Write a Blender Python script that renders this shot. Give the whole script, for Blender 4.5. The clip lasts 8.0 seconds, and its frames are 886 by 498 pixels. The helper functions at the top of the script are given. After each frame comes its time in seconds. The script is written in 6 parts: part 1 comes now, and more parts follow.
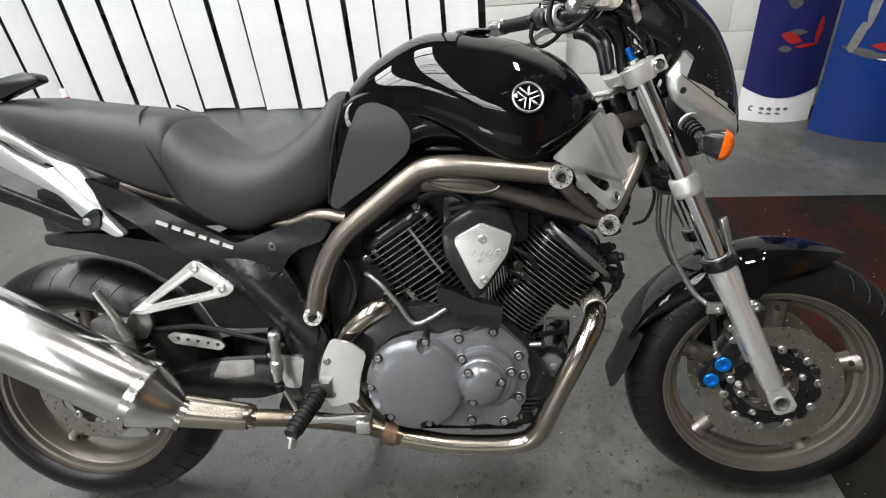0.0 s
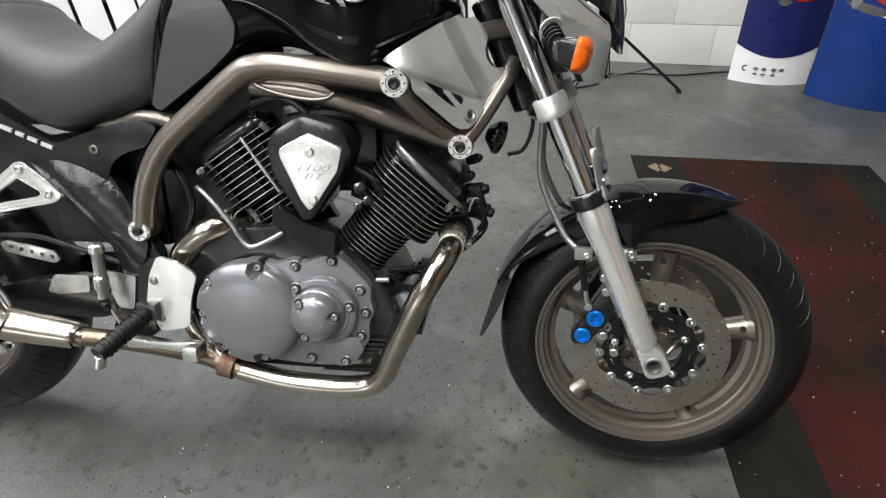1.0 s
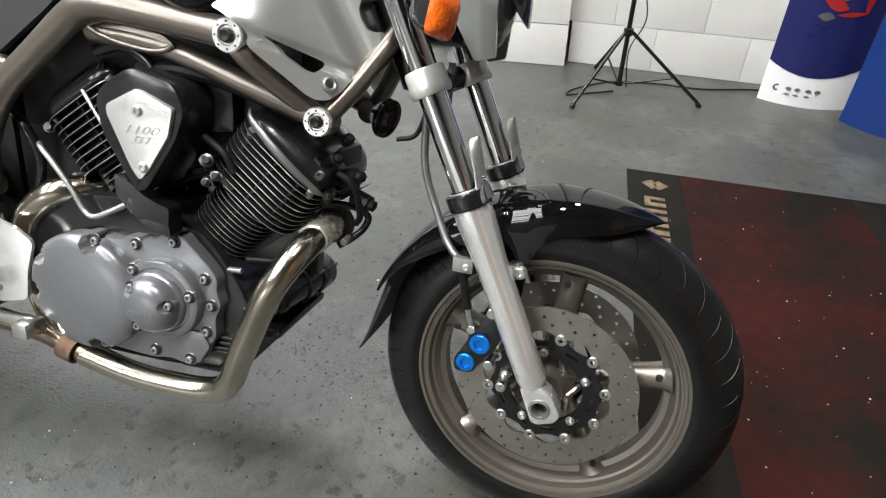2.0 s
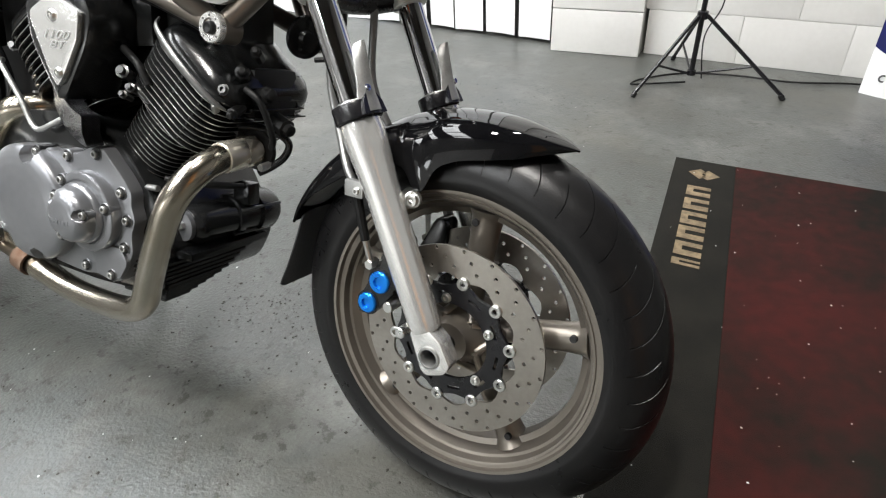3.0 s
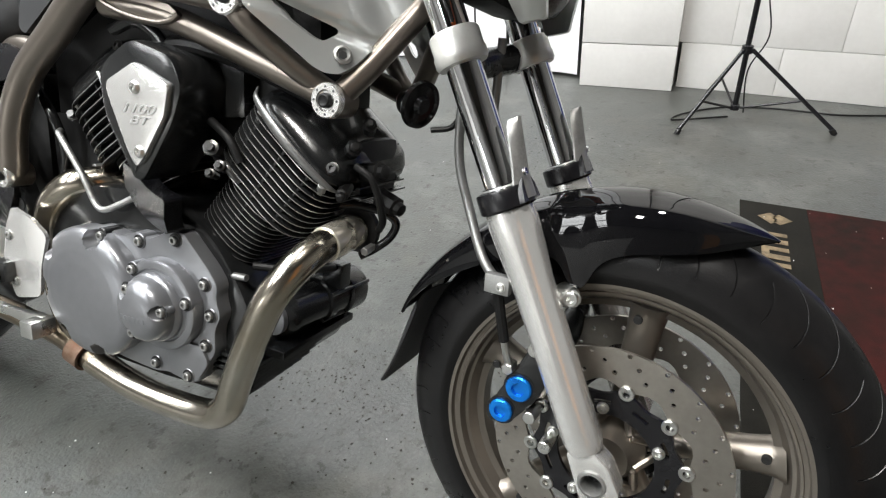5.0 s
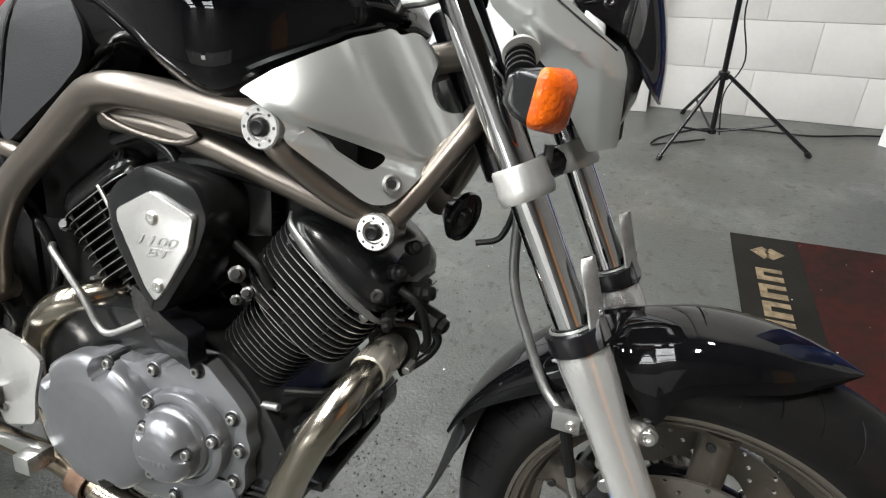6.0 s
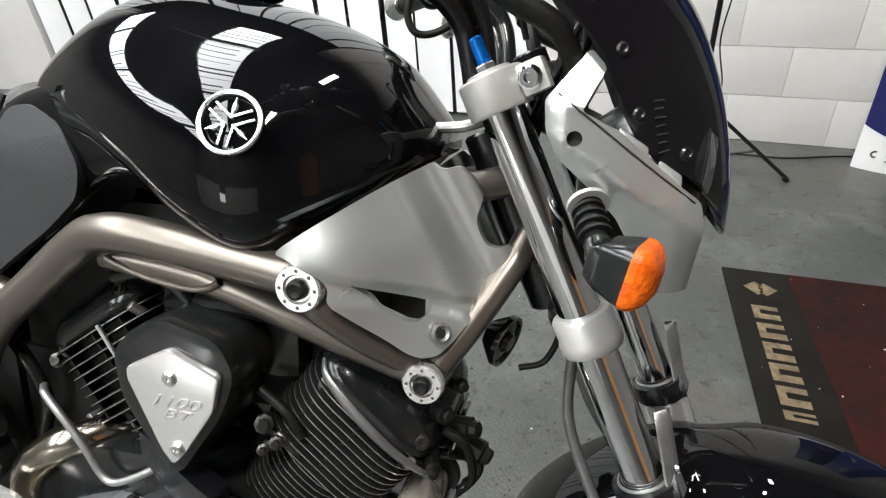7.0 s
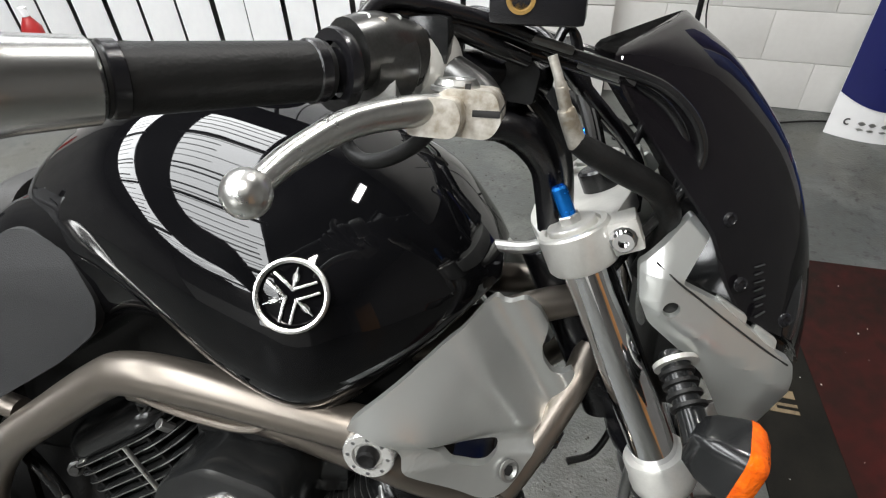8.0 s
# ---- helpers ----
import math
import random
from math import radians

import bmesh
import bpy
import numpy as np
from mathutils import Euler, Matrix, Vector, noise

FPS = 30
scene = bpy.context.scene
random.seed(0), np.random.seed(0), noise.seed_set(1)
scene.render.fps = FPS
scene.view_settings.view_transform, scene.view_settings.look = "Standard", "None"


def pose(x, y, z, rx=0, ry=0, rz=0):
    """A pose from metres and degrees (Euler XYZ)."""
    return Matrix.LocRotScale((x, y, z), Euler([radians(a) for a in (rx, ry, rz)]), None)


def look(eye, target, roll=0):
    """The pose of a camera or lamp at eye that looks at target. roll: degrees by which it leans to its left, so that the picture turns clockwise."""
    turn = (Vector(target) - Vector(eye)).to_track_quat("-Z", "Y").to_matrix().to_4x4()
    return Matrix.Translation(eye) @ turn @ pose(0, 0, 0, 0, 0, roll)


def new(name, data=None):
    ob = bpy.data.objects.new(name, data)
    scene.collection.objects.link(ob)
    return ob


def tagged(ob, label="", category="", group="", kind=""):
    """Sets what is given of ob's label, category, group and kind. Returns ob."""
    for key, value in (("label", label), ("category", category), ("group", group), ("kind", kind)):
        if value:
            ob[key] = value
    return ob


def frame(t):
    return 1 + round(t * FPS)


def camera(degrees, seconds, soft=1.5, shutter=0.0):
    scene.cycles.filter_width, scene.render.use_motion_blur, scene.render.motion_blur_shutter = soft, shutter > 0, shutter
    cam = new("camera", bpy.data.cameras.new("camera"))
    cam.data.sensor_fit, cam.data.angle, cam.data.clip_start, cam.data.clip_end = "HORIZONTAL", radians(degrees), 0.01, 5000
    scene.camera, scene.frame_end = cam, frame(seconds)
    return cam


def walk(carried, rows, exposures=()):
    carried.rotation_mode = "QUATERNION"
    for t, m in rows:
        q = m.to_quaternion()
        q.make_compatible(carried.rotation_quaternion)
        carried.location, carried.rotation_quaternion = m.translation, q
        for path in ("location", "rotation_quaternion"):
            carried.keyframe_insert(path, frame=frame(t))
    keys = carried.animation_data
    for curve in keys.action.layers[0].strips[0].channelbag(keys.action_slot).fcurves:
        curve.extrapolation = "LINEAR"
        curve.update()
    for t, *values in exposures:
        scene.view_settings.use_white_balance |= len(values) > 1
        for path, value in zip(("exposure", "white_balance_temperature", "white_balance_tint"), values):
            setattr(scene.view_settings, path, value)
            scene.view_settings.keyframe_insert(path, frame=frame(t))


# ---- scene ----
from mathutils import bvhtree

cam = camera(75.9, 8.0, 1.2)
PATH = [
    (0, (0.185, -0.988, 1.333), (-0.022, 0.66, 0.218), -5.6),
    (0.5, (0.358, -0.94, 1.251), (0.119, 0.654, 0.066), -3.2),
    (1, (0.51, -0.895, 1.179), (0.228, 0.671, -0.032), -3.3),
    (1.5, (0.62, -0.783, 1.128), (0.293, 0.752, -0.113), -2.1),
    (1.7, (0.668, -0.75, 1.106), (0.354, 0.809, -0.107), -0.4),
    (2.8, (1.039, -0.63, 0.947), (0.221, 0.78, -0.211), -3.6),
    (3, (1.058, -0.613, 0.911), (0.272, 0.828, -0.233), -3.5),
    (3.5, (1.031, -0.603, 0.833), (0.241, 0.868, -0.267), -4.7),
    (4, (0.966, -0.605, 0.813), (0.181, 0.88, -0.274), -3.7),
    (4.5, (0.88, -0.589, 0.866), (0.095, 0.896, -0.219), -4.8),
    (4.7, (0.859, -0.582, 0.889), (0.055, 0.912, -0.171), -4.6),
    (5.8, (0.685, -0.496, 1.042), (0.026, 1.012, -0.094), -3.4),
    (6, (0.667, -0.486, 1.046), (0.016, 1.058, -0.047), -4.0),
    (6.5, (0.599, -0.436, 1.092), (0.057, 1.144, -0.008), -4.5),
    (7, (0.551, -0.395, 1.146), (0.012, 1.193, 0.056), -4.4),
    (7.5, (0.498, -0.321, 1.208), (0.015, 1.204, 0.008), -3.2),
    (8, (0.424, -0.275, 1.285), (0.056, 1.201, -0.014), -2.9),
]
walk(cam, [(t, look(eye, target, roll)) for t, eye, target, roll in PATH],
     [(0, 0.36), (0.8, 0.54), (1.7, 0.72), (2.9, 0.88), (3.5, 0.93), (4.4, 0.88), (5.8, 0.72), (6.5, 0.63), (7, 0.56), (8, 0.38)])

# ---------- light and exposure ----------
world = bpy.data.worlds.new("sky")
scene.world = world
world.use_nodes = True
wn = world.node_tree.nodes
sky = wn.new("ShaderNodeTexSky")
sky.sky_type, sky.sun_disc, sky.sun_elevation, sky.sun_rotation = "NISHITA", False, radians(40), radians(200)
world.node_tree.links.new(sky.outputs[0], wn["Background"].inputs[0])
wn["Background"].inputs[1].default_value = 0.12


def area(name, x, y, z, sx, sy, power, colour=(1, 1, 1), target=None):
    lamp = bpy.data.lights.new(name, "AREA")
    lamp.shape, lamp.size, lamp.size_y, lamp.energy, lamp.color = "RECTANGLE", sx, sy, power, colour
    ob = new(name, lamp)
    ob.matrix_world = look((x, y, z), target or (x, y, z - 1))
    return ob


# daylight through the roof lights and a small south window, and the strip lamps
area("roof_light_a", -1.0, -1.1, 3.45, 0.8, 7.2, 265, (0.97, 0.99, 1.0))
area("roof_light_b", -3.0, -1.1, 3.45, 0.8, 7.2, 300, (0.97, 0.99, 1.0))
area("window_light", -1.9, -4.6, 1.05, 0.5, 0.4, 5, (0.95, 0.98, 1.0), (0.0, 0, 0.8))
area("strip_a", 0.6, -0.9, 3.2, 0.14, 0.6, 44, (1.0, 0.97, 0.92))
area("strip_b", 0.9, 1.3, 3.2, 0.12, 0.6, 30, (1.0, 0.98, 0.95))


# ---------- materials ----------
def mat(name, a, b=None, rough=0.5, metal=0.0, scale=20.0, bump=0.0, bscale=200.0, coat=0.0, rvar=0.08, fine=None, spec=0.5):
    """A surface whose colour wanders between a and b at two scales, with gloss that wanders too and a fine relief."""
    m = bpy.data.materials.new(name)
    m.use_nodes = True
    nt = m.node_tree
    n, l = nt.nodes, nt.links
    p = n["Principled BSDF"]
    b = b or tuple(min(1, c * 0.75) for c in a)
    tc = n.new("ShaderNodeTexCoord")
    big = n.new("ShaderNodeTexNoise")
    big.inputs["Scale"].default_value, big.inputs["Detail"].default_value = scale, 6
    small = n.new("ShaderNodeTexNoise")
    small.inputs["Scale"].default_value, small.inputs["Detail"].default_value = fine or scale * 9, 4
    mid = n.new("ShaderNodeMath")
    mid.operation = "MULTIPLY_ADD"
    mid.inputs[1].default_value, mid.inputs[2].default_value = 0.35, -0.175
    add = n.new("ShaderNodeMath")
    add.operation = "ADD"
    ramp = n.new("ShaderNodeMapRange")
    ramp.inputs["From Min"].default_value, ramp.inputs["From Max"].default_value = 0.32, 0.68
    mix = n.new("ShaderNodeMix")
    mix.data_type = "RGBA"
    mix.inputs["A"].default_value, mix.inputs["B"].default_value = (*a, 1), (*b, 1)
    for q in (big, small):
        l.new(tc.outputs["Object"], q.inputs["Vector"])
    l.new(small.outputs["Fac"], mid.inputs[0])
    l.new(big.outputs["Fac"], add.inputs[0])
    l.new(mid.outputs[0], add.inputs[1])
    l.new(add.outputs[0], ramp.inputs["Value"])
    l.new(ramp.outputs["Result"], mix.inputs["Factor"])
    l.new(mix.outputs["Result"], p.inputs["Base Color"])
    rr = n.new("ShaderNodeMapRange")
    rr.inputs["To Min"].default_value, rr.inputs["To Max"].default_value = max(0.0, rough - rvar), rough + rvar
    l.new(add.outputs[0], rr.inputs["Value"])
    l.new(rr.outputs["Result"], p.inputs["Roughness"])
    p.inputs["Metallic"].default_value = metal
    p.inputs["Specular IOR Level"].default_value = spec
    p.inputs["Coat Weight"].default_value = coat
    p.inputs["Coat Roughness"].default_value = 0.03
    if bump:
        bn = n.new("ShaderNodeTexNoise")
        bn.inputs["Scale"].default_value, bn.inputs["Detail"].default_value = bscale, 3
        bb = n.new("ShaderNodeBump")
        bb.inputs["Strength"].default_value, bb.inputs["Distance"].default_value = bump, 0.002
        l.new(tc.outputs["Object"], bn.inputs["Vector"])
        l.new(bn.outputs["Fac"], bb.inputs["Height"])
        l.new(bb.outputs["Normal"], p.inputs["Normal"])
    return m


M_BLACK = mat("gloss_black_paint", (0.0025, 0.0025, 0.003), (0.004, 0.004, 0.0045), 0.03, 0, 8, rvar=0.012, spec=0.3)
M_SILVER = mat("silver_paint", (0.62, 0.635, 0.62), (0.585, 0.6, 0.585), 0.3, 0.75, 6, fine=60, rvar=0.02)
M_FRAME = mat("bronze_frame_paint", (0.195, 0.172, 0.148), (0.182, 0.16, 0.137), 0.31, 0.78, 3, rvar=0.02)
M_WHEEL = mat("bronze_wheel_paint", (0.235, 0.211, 0.182), (0.21, 0.187, 0.16), 0.32, 0.78, 5, rvar=0.03)
M_CHROME = mat("chrome", (0.78, 0.78, 0.79), (0.7, 0.7, 0.71), 0.06, 1.0, 20, rvar=0.03)
M_ALU = mat("brushed_aluminium", (0.74, 0.74, 0.72), (0.62, 0.62, 0.6), 0.3, 1.0, 30, bump=0.08, bscale=300)
M_ALUD = mat("cast_aluminium", (0.42, 0.42, 0.41), (0.3, 0.3, 0.29), 0.45, 0.9, 40, bump=0.15, bscale=500)
M_STEEL = mat("steel_exhaust", (0.45, 0.42, 0.365), (0.385, 0.34, 0.27), 0.2, 1.0, 7, rvar=0.05)
M_MUFF = mat("polished_muffler", (0.7, 0.69, 0.67), (0.63, 0.62, 0.6), 0.21, 1.0, 9, rvar=0.05)
M_RUBBER = mat("tyre_rubber", (0.004, 0.004, 0.0043), (0.0072, 0.0068, 0.0068), 0.3, 0, 12, bump=0.1, bscale=400, spec=0.32)
M_SEAT = mat("seat_vinyl", (0.0095, 0.0096, 0.0104), (0.014, 0.0133, 0.0125), 0.5, 0, 6, bump=0.3, bscale=900)
M_PAD = mat("knee_pad_rubber", (0.012, 0.013, 0.0145), (0.017, 0.0175, 0.0185), 0.6, 0, 10, bump=0.3, bscale=800)
M_SATIN = mat("satin_black_plastic", (0.005, 0.005, 0.0062), (0.0078, 0.0076, 0.0088), 0.25, 0, 16, bump=0.06, bscale=600)
M_MATT = mat("matt_black", (0.003, 0.003, 0.003), (0.007, 0.007, 0.007), 0.5, 0, 30, bump=0.2, bscale=400, spec=0.3)
M_GLOSSB = mat("gloss_black_plastic", (0.008, 0.0085, 0.009), (0.013, 0.0135, 0.014), 0.2, 0, 16, rvar=0.06)
M_CAST = mat("silver_cast_alloy", (0.66, 0.655, 0.625), (0.58, 0.575, 0.545), 0.38, 0.55, 40, bump=0.06, bscale=500)
M_TURNED = mat("turned_alloy", (0.52, 0.52, 0.51), (0.46, 0.46, 0.45), 0.26, 1.0, 20, rvar=0.04)
M_DARKM = mat("dark_engine_steel", (0.12, 0.12, 0.118), (0.07, 0.07, 0.068), 0.32, 0.9, 60)
M_FIN = mat("black_engine_paint", (0.009, 0.0095, 0.01), (0.014, 0.0145, 0.0145), 0.19, 0.0, 40, rvar=0.1)
M_FINEDGE = mat("machined_fin_edge", (0.5, 0.5, 0.49), (0.25, 0.25, 0.245), 0.3, 0.9, 60)
M_COVER = mat("grey_engine_cover", (0.215, 0.219, 0.23), (0.185, 0.189, 0.2), 0.3, 0.6, 8, fine=70, rvar=0.02)
M_SHIELD = mat("pale_gold_steel", (0.72, 0.68, 0.59), (0.66, 0.61, 0.51), 0.24, 0.72, 7, rvar=0.03)
M_PLY = mat("plywood", (0.5, 0.24, 0.085), (0.4, 0.18, 0.06), 0.5, 0, 3, fine=60)
M_GRIT = mat("dark_grit", (0.016, 0.014, 0.011), (0.035, 0.03, 0.023), 0.8, 0, 50)
M_WORN = mat("worn_cast_alloy", (0.66, 0.64, 0.59), (0.3, 0.26, 0.2), 0.42, 0.55, 70, bump=0.3, bscale=220, fine=260)
M_CABLE = mat("gloss_black_cable", (0.008, 0.008, 0.009), (0.013, 0.013, 0.013), 0.16, 0, 40, rvar=0.06)
M_HOSE = mat("grey_hose_sheath", (0.24, 0.24, 0.235), (0.17, 0.17, 0.165), 0.32, 0.7, 30)
M_DISC = mat("brake_disc_steel", (0.43, 0.405, 0.365), (0.35, 0.325, 0.29), 0.34, 0.95, 14, rvar=0.08)
M_BLUE = mat("blue_anodised", (0.01, 0.24, 0.8), (0.008, 0.17, 0.65), 0.25, 0.7, 40)
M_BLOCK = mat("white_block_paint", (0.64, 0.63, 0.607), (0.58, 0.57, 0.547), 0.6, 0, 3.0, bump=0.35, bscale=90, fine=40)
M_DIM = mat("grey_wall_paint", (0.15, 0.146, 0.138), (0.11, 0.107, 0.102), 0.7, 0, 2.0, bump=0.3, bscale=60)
M_BRIGHT = mat("satin_bright_alloy", (0.84, 0.835, 0.815), (0.81, 0.805, 0.785), 0.25, 0.75, 3, rvar=0.015)
M_ROOF = mat("dark_roof_lining", (0.035, 0.033, 0.029), (0.024, 0.023, 0.021), 0.7, 0, 2.0)
M_WHITE = mat("white_strip", (0.8, 0.8, 0.8), (0.74, 0.74, 0.75), 0.45, 0, 2.5)
M_LABEL = mat("white_print", (0.75, 0.75, 0.74), (0.7, 0.7, 0.69), 0.5)
M_ORANGE = mat("amber_lens", (0.8, 0.14, 0.006), (0.6, 0.08, 0.004), 0.15, 0, 60, bump=0.9, bscale=260, fine=300)
M_HOLE = mat("dark_hole", (0.006, 0.006, 0.006), (0.01, 0.01, 0.01), 0.7)
M_GREYINK = mat("etched_grey", (0.36, 0.36, 0.35), (0.3, 0.3, 0.3), 0.6, 0.0)
M_DGREY = mat("dark_print", (0.06, 0.06, 0.065), (0.09, 0.09, 0.09), 0.5)


def floor_material():
    """Worn grey-green floor paint: broad patches, dark scuffs, pale rubbed spots and fine grit."""
    m = mat("painted_concrete", (0.05, 0.0535, 0.049), (0.075, 0.0785, 0.0725), 0.36, 0, 1.3, bump=0.8, bscale=130, fine=30, rvar=0.07)
    n, l = m.node_tree.nodes, m.node_tree.links
    p = n["Principled BSDF"]
    tc = n["Texture Coordinate"]
    sock = p.inputs["Base Color"].links[0].from_socket
    layers = ((2.2, 7, 0.62, 0.52, 0.64, 0.45, (0.088, 0.083, 0.066)), (0.9, 4, 0.5, 0.54, 0.66, 0.4, (0.06, 0.075, 0.085)), (1.8, 8, 0.65, 0.5, 0.68, 0.6, (0.05, 0.047, 0.04)), (3.2, 9, 0.72, 0.5, 0.64, 0.55, (0.135, 0.137, 0.127)), (14, 8, 0.75, 0.52, 0.64, 0.5, (0.055, 0.052, 0.045)), (22, 6, 0.7, 0.57, 0.62, 0.75, (0.026, 0.024, 0.02)),
              (45, 6, 0.75, 0.55, 0.66, 0.4, (0.04, 0.037, 0.032)), (70, 6, 0.8, 0.6, 0.66, 0.7, (0.022, 0.02, 0.017)), (120, 5, 0.7, 0.58, 0.68, 0.3, (0.17, 0.172, 0.162)), (200, 4, 0.7, 0.56, 0.66, 0.4, (0.035, 0.033, 0.029)))
    for scale, detail, rough, lo, hi, amount, colour in layers:
        sp = n.new("ShaderNodeTexNoise")
        sp.inputs["Scale"].default_value, sp.inputs["Detail"].default_value, sp.inputs["Roughness"].default_value = scale, detail, rough
        l.new(tc.outputs["Object"], sp.inputs["Vector"])
        r = n.new("ShaderNodeMapRange")
        r.inputs["From Min"].default_value, r.inputs["From Max"].default_value, r.inputs["To Max"].default_value = lo, hi, amount
        l.new(sp.outputs["Fac"], r.inputs["Value"])
        mx = n.new("ShaderNodeMix")
        mx.data_type = "RGBA"
        mx.inputs["B"].default_value = (*colour, 1)
        l.new(r.outputs["Result"], mx.inputs["Factor"])
        l.new(sock, mx.inputs["A"])
        sock = mx.outputs["Result"]
    l.new(sock, p.inputs["Base Color"])
    return m


M_FLOOR = floor_material()
M_MATBLK = mat("mat_black_carpet", (0.007, 0.0066, 0.0054), (0.0125, 0.0115, 0.0093), 0.9, 0, 9, bump=0.6, bscale=500, spec=0.12)
M_MATRED = mat("mat_red_carpet", (0.036, 0.0066, 0.0056), (0.0078, 0.0066, 0.005), 0.9, 0, 2.3, bump=0.6, bscale=500, spec=0.12, fine=30)
M_MATTAN = mat("mat_tan_print", (0.19, 0.14, 0.08), (0.08, 0.06, 0.035), 0.9, 0, 40)
M_NAVY = mat("navy_print", (0.01, 0.0125, 0.085), (0.011, 0.014, 0.095), 0.3, 0, 4)
M_ROYAL = mat("royal_blue_print", (0.005, 0.03, 0.165), (0.005, 0.025, 0.135), 0.3, 0, 4)
M_RED = mat("red_print", (0.35, 0.015, 0.015), (0.28, 0.015, 0.015), 0.35, 0, 20)


# ---------- builders ----------
def mesh_of(name, bm, material, smooth=35):
    me = bpy.data.meshes.new(name)
    bmesh.ops.recalc_face_normals(bm, faces=bm.faces)
    bm.to_mesh(me)
    bm.free()
    me.materials.append(material)
    if smooth:
        me.shade_smooth()
        me.set_sharp_from_angle(angle=radians(smooth))
    return me


def part(name, bm, material, parent=None, label="", smooth=35):
    ob = new(name, mesh_of(name, bm, material, smooth))
    ob.parent = parent
    return tagged(ob, label)


def thing(name, label, category, m=None, kind="", group=""):
    ob = new(name)
    if m is not None:
        ob.matrix_world = m
    return tagged(ob, label, category, group, kind)


def box(bm, x0, x1, y0, y1, z0, z1, bevel=0.0):
    r = bmesh.ops.create_cube(bm, size=1)
    bmesh.ops.transform(bm, matrix=Matrix.Translation(((x0 + x1) / 2, (y0 + y1) / 2, (z0 + z1) / 2)) @ Matrix.Diagonal((abs(x1 - x0), abs(y1 - y0), abs(z1 - z0), 1)), verts=r["verts"])
    if bevel:
        es = list({e for v in r["verts"] for e in v.link_edges})
        bmesh.ops.bevel(bm, geom=es, offset=bevel, segments=2, affect="EDGES", profile=0.7)
    return bm


def boxed(*a, **k):
    return box(bmesh.new(), *a, **k)


def spline(pts, per=6):
    """Points along a smooth curve through pts."""
    P = [Vector(p) for p in pts]
    P = [2 * P[0] - P[1]] + P + [2 * P[-1] - P[-2]]
    out = []
    for i in range(1, len(P) - 2):
        for k in range(per):
            t = k / per
            a, b, c, d = P[i - 1], P[i], P[i + 1], P[i + 2]
            out.append(0.5 * ((2 * b) + (c - a) * t + (2 * a - 5 * b + 4 * c - d) * t * t + (3 * b - a - 3 * c + d) * t ** 3))
    return out + [P[-2]]


def tube(bm, pts, radius, segs=14, per=6, flat=1.0, caps=True):
    """A round bar along the smooth curve through pts; radius may be a list, one for each point."""
    C = spline(pts, per) if per > 1 else [Vector(p) for p in pts]
    n = len(C)
    if hasattr(radius, "__len__"):
        R = [float(q) for q in np.interp(np.linspace(0, len(pts) - 1, n), range(len(pts)), radius)]
    else:
        R = [radius] * n
    up, rings = None, []
    for i, c in enumerate(C):
        d = (C[min(i + 1, n - 1)] - C[max(i - 1, 0)]).normalized()
        if up is None:
            up = d.orthogonal().normalized()
        up = (up - d * up.dot(d)).normalized()
        side = d.cross(up)
        rings.append([bm.verts.new(c + R[i] * (math.cos(a) * up + flat * math.sin(a) * side)) for a in (2 * math.pi * k / segs for k in range(segs))])
    skin(bm, rings, True, caps)
    return bm


def tubed(*a, **k):
    return tube(bmesh.new(), *a, **k)


def skin(bm, rings, closed=True, caps=True):
    m = len(rings[0])
    for a, b in zip(rings, rings[1:]):
        for j in range(m if closed else m - 1):
            k = (j + 1) % m
            bm.faces.new((a[j], a[k], b[k], b[j]))
    if caps and closed:
        bm.faces.new(rings[0][::-1])
        bm.faces.new(rings[-1])


def turn(bm, profile, centre, axis, segs=32, sweep=None):
    """A turned shape: profile rows (distance along the axis, radius) round the axis through centre."""
    ax = Vector(axis).normalized()
    u = ax.orthogonal().normalized()
    v = ax.cross(u)
    c = Vector(centre)
    rings = []
    for h, r in ((float(p[0]), float(p[1])) for p in profile):
        if r < 1e-5:
            rings.append([bm.verts.new(c + ax * h)])
        else:
            rings.append([bm.verts.new(c + ax * h + r * (math.cos(a) * u + math.sin(a) * v)) for a in (2 * math.pi * k / segs for k in range(segs))])
    for a, b in zip(rings, rings[1:]):
        for j in range(segs):
            k = (j + 1) % segs
            if len(a) == 1 and len(b) == 1:
                break
            if len(a) == 1:
                bm.faces.new((a[0], b[k], b[j]))
            elif len(b) == 1:
                bm.faces.new((a[j], a[k], b[0]))
            else:
                bm.faces.new((a[j], a[k], b[k], b[j]))
    return bm


def turned(*a, **k):
    return turn(bmesh.new(), *a, **k)


def rod(bm, a, b, r, segs=16, bevel=0.12):
    """A straight round bar from a to b with softened ends."""
    a, b = Vector(a), Vector(b)
    L = (b - a).length
    e = min(r * bevel, L / 3)
    return turn(bm, [(0, 0), (0, r - e), (e, r), (L - e, r), (L, r - e), (L, 0)], a, b - a, segs)


def bolt(bm, p, axis, r=0.006, h=0.006):
    """A socket bolt head with a sunk hexagon."""
    turn(bm, [(0, r * 1.25), (h * 0.25, r * 1.25), (h * 0.3, r), (h * 0.9, r), (h, r * 0.9), (h, r * 0.5), (h * 0.4, r * 0.45), (h * 0.4, 0)], p, axis, 12)
    return bm


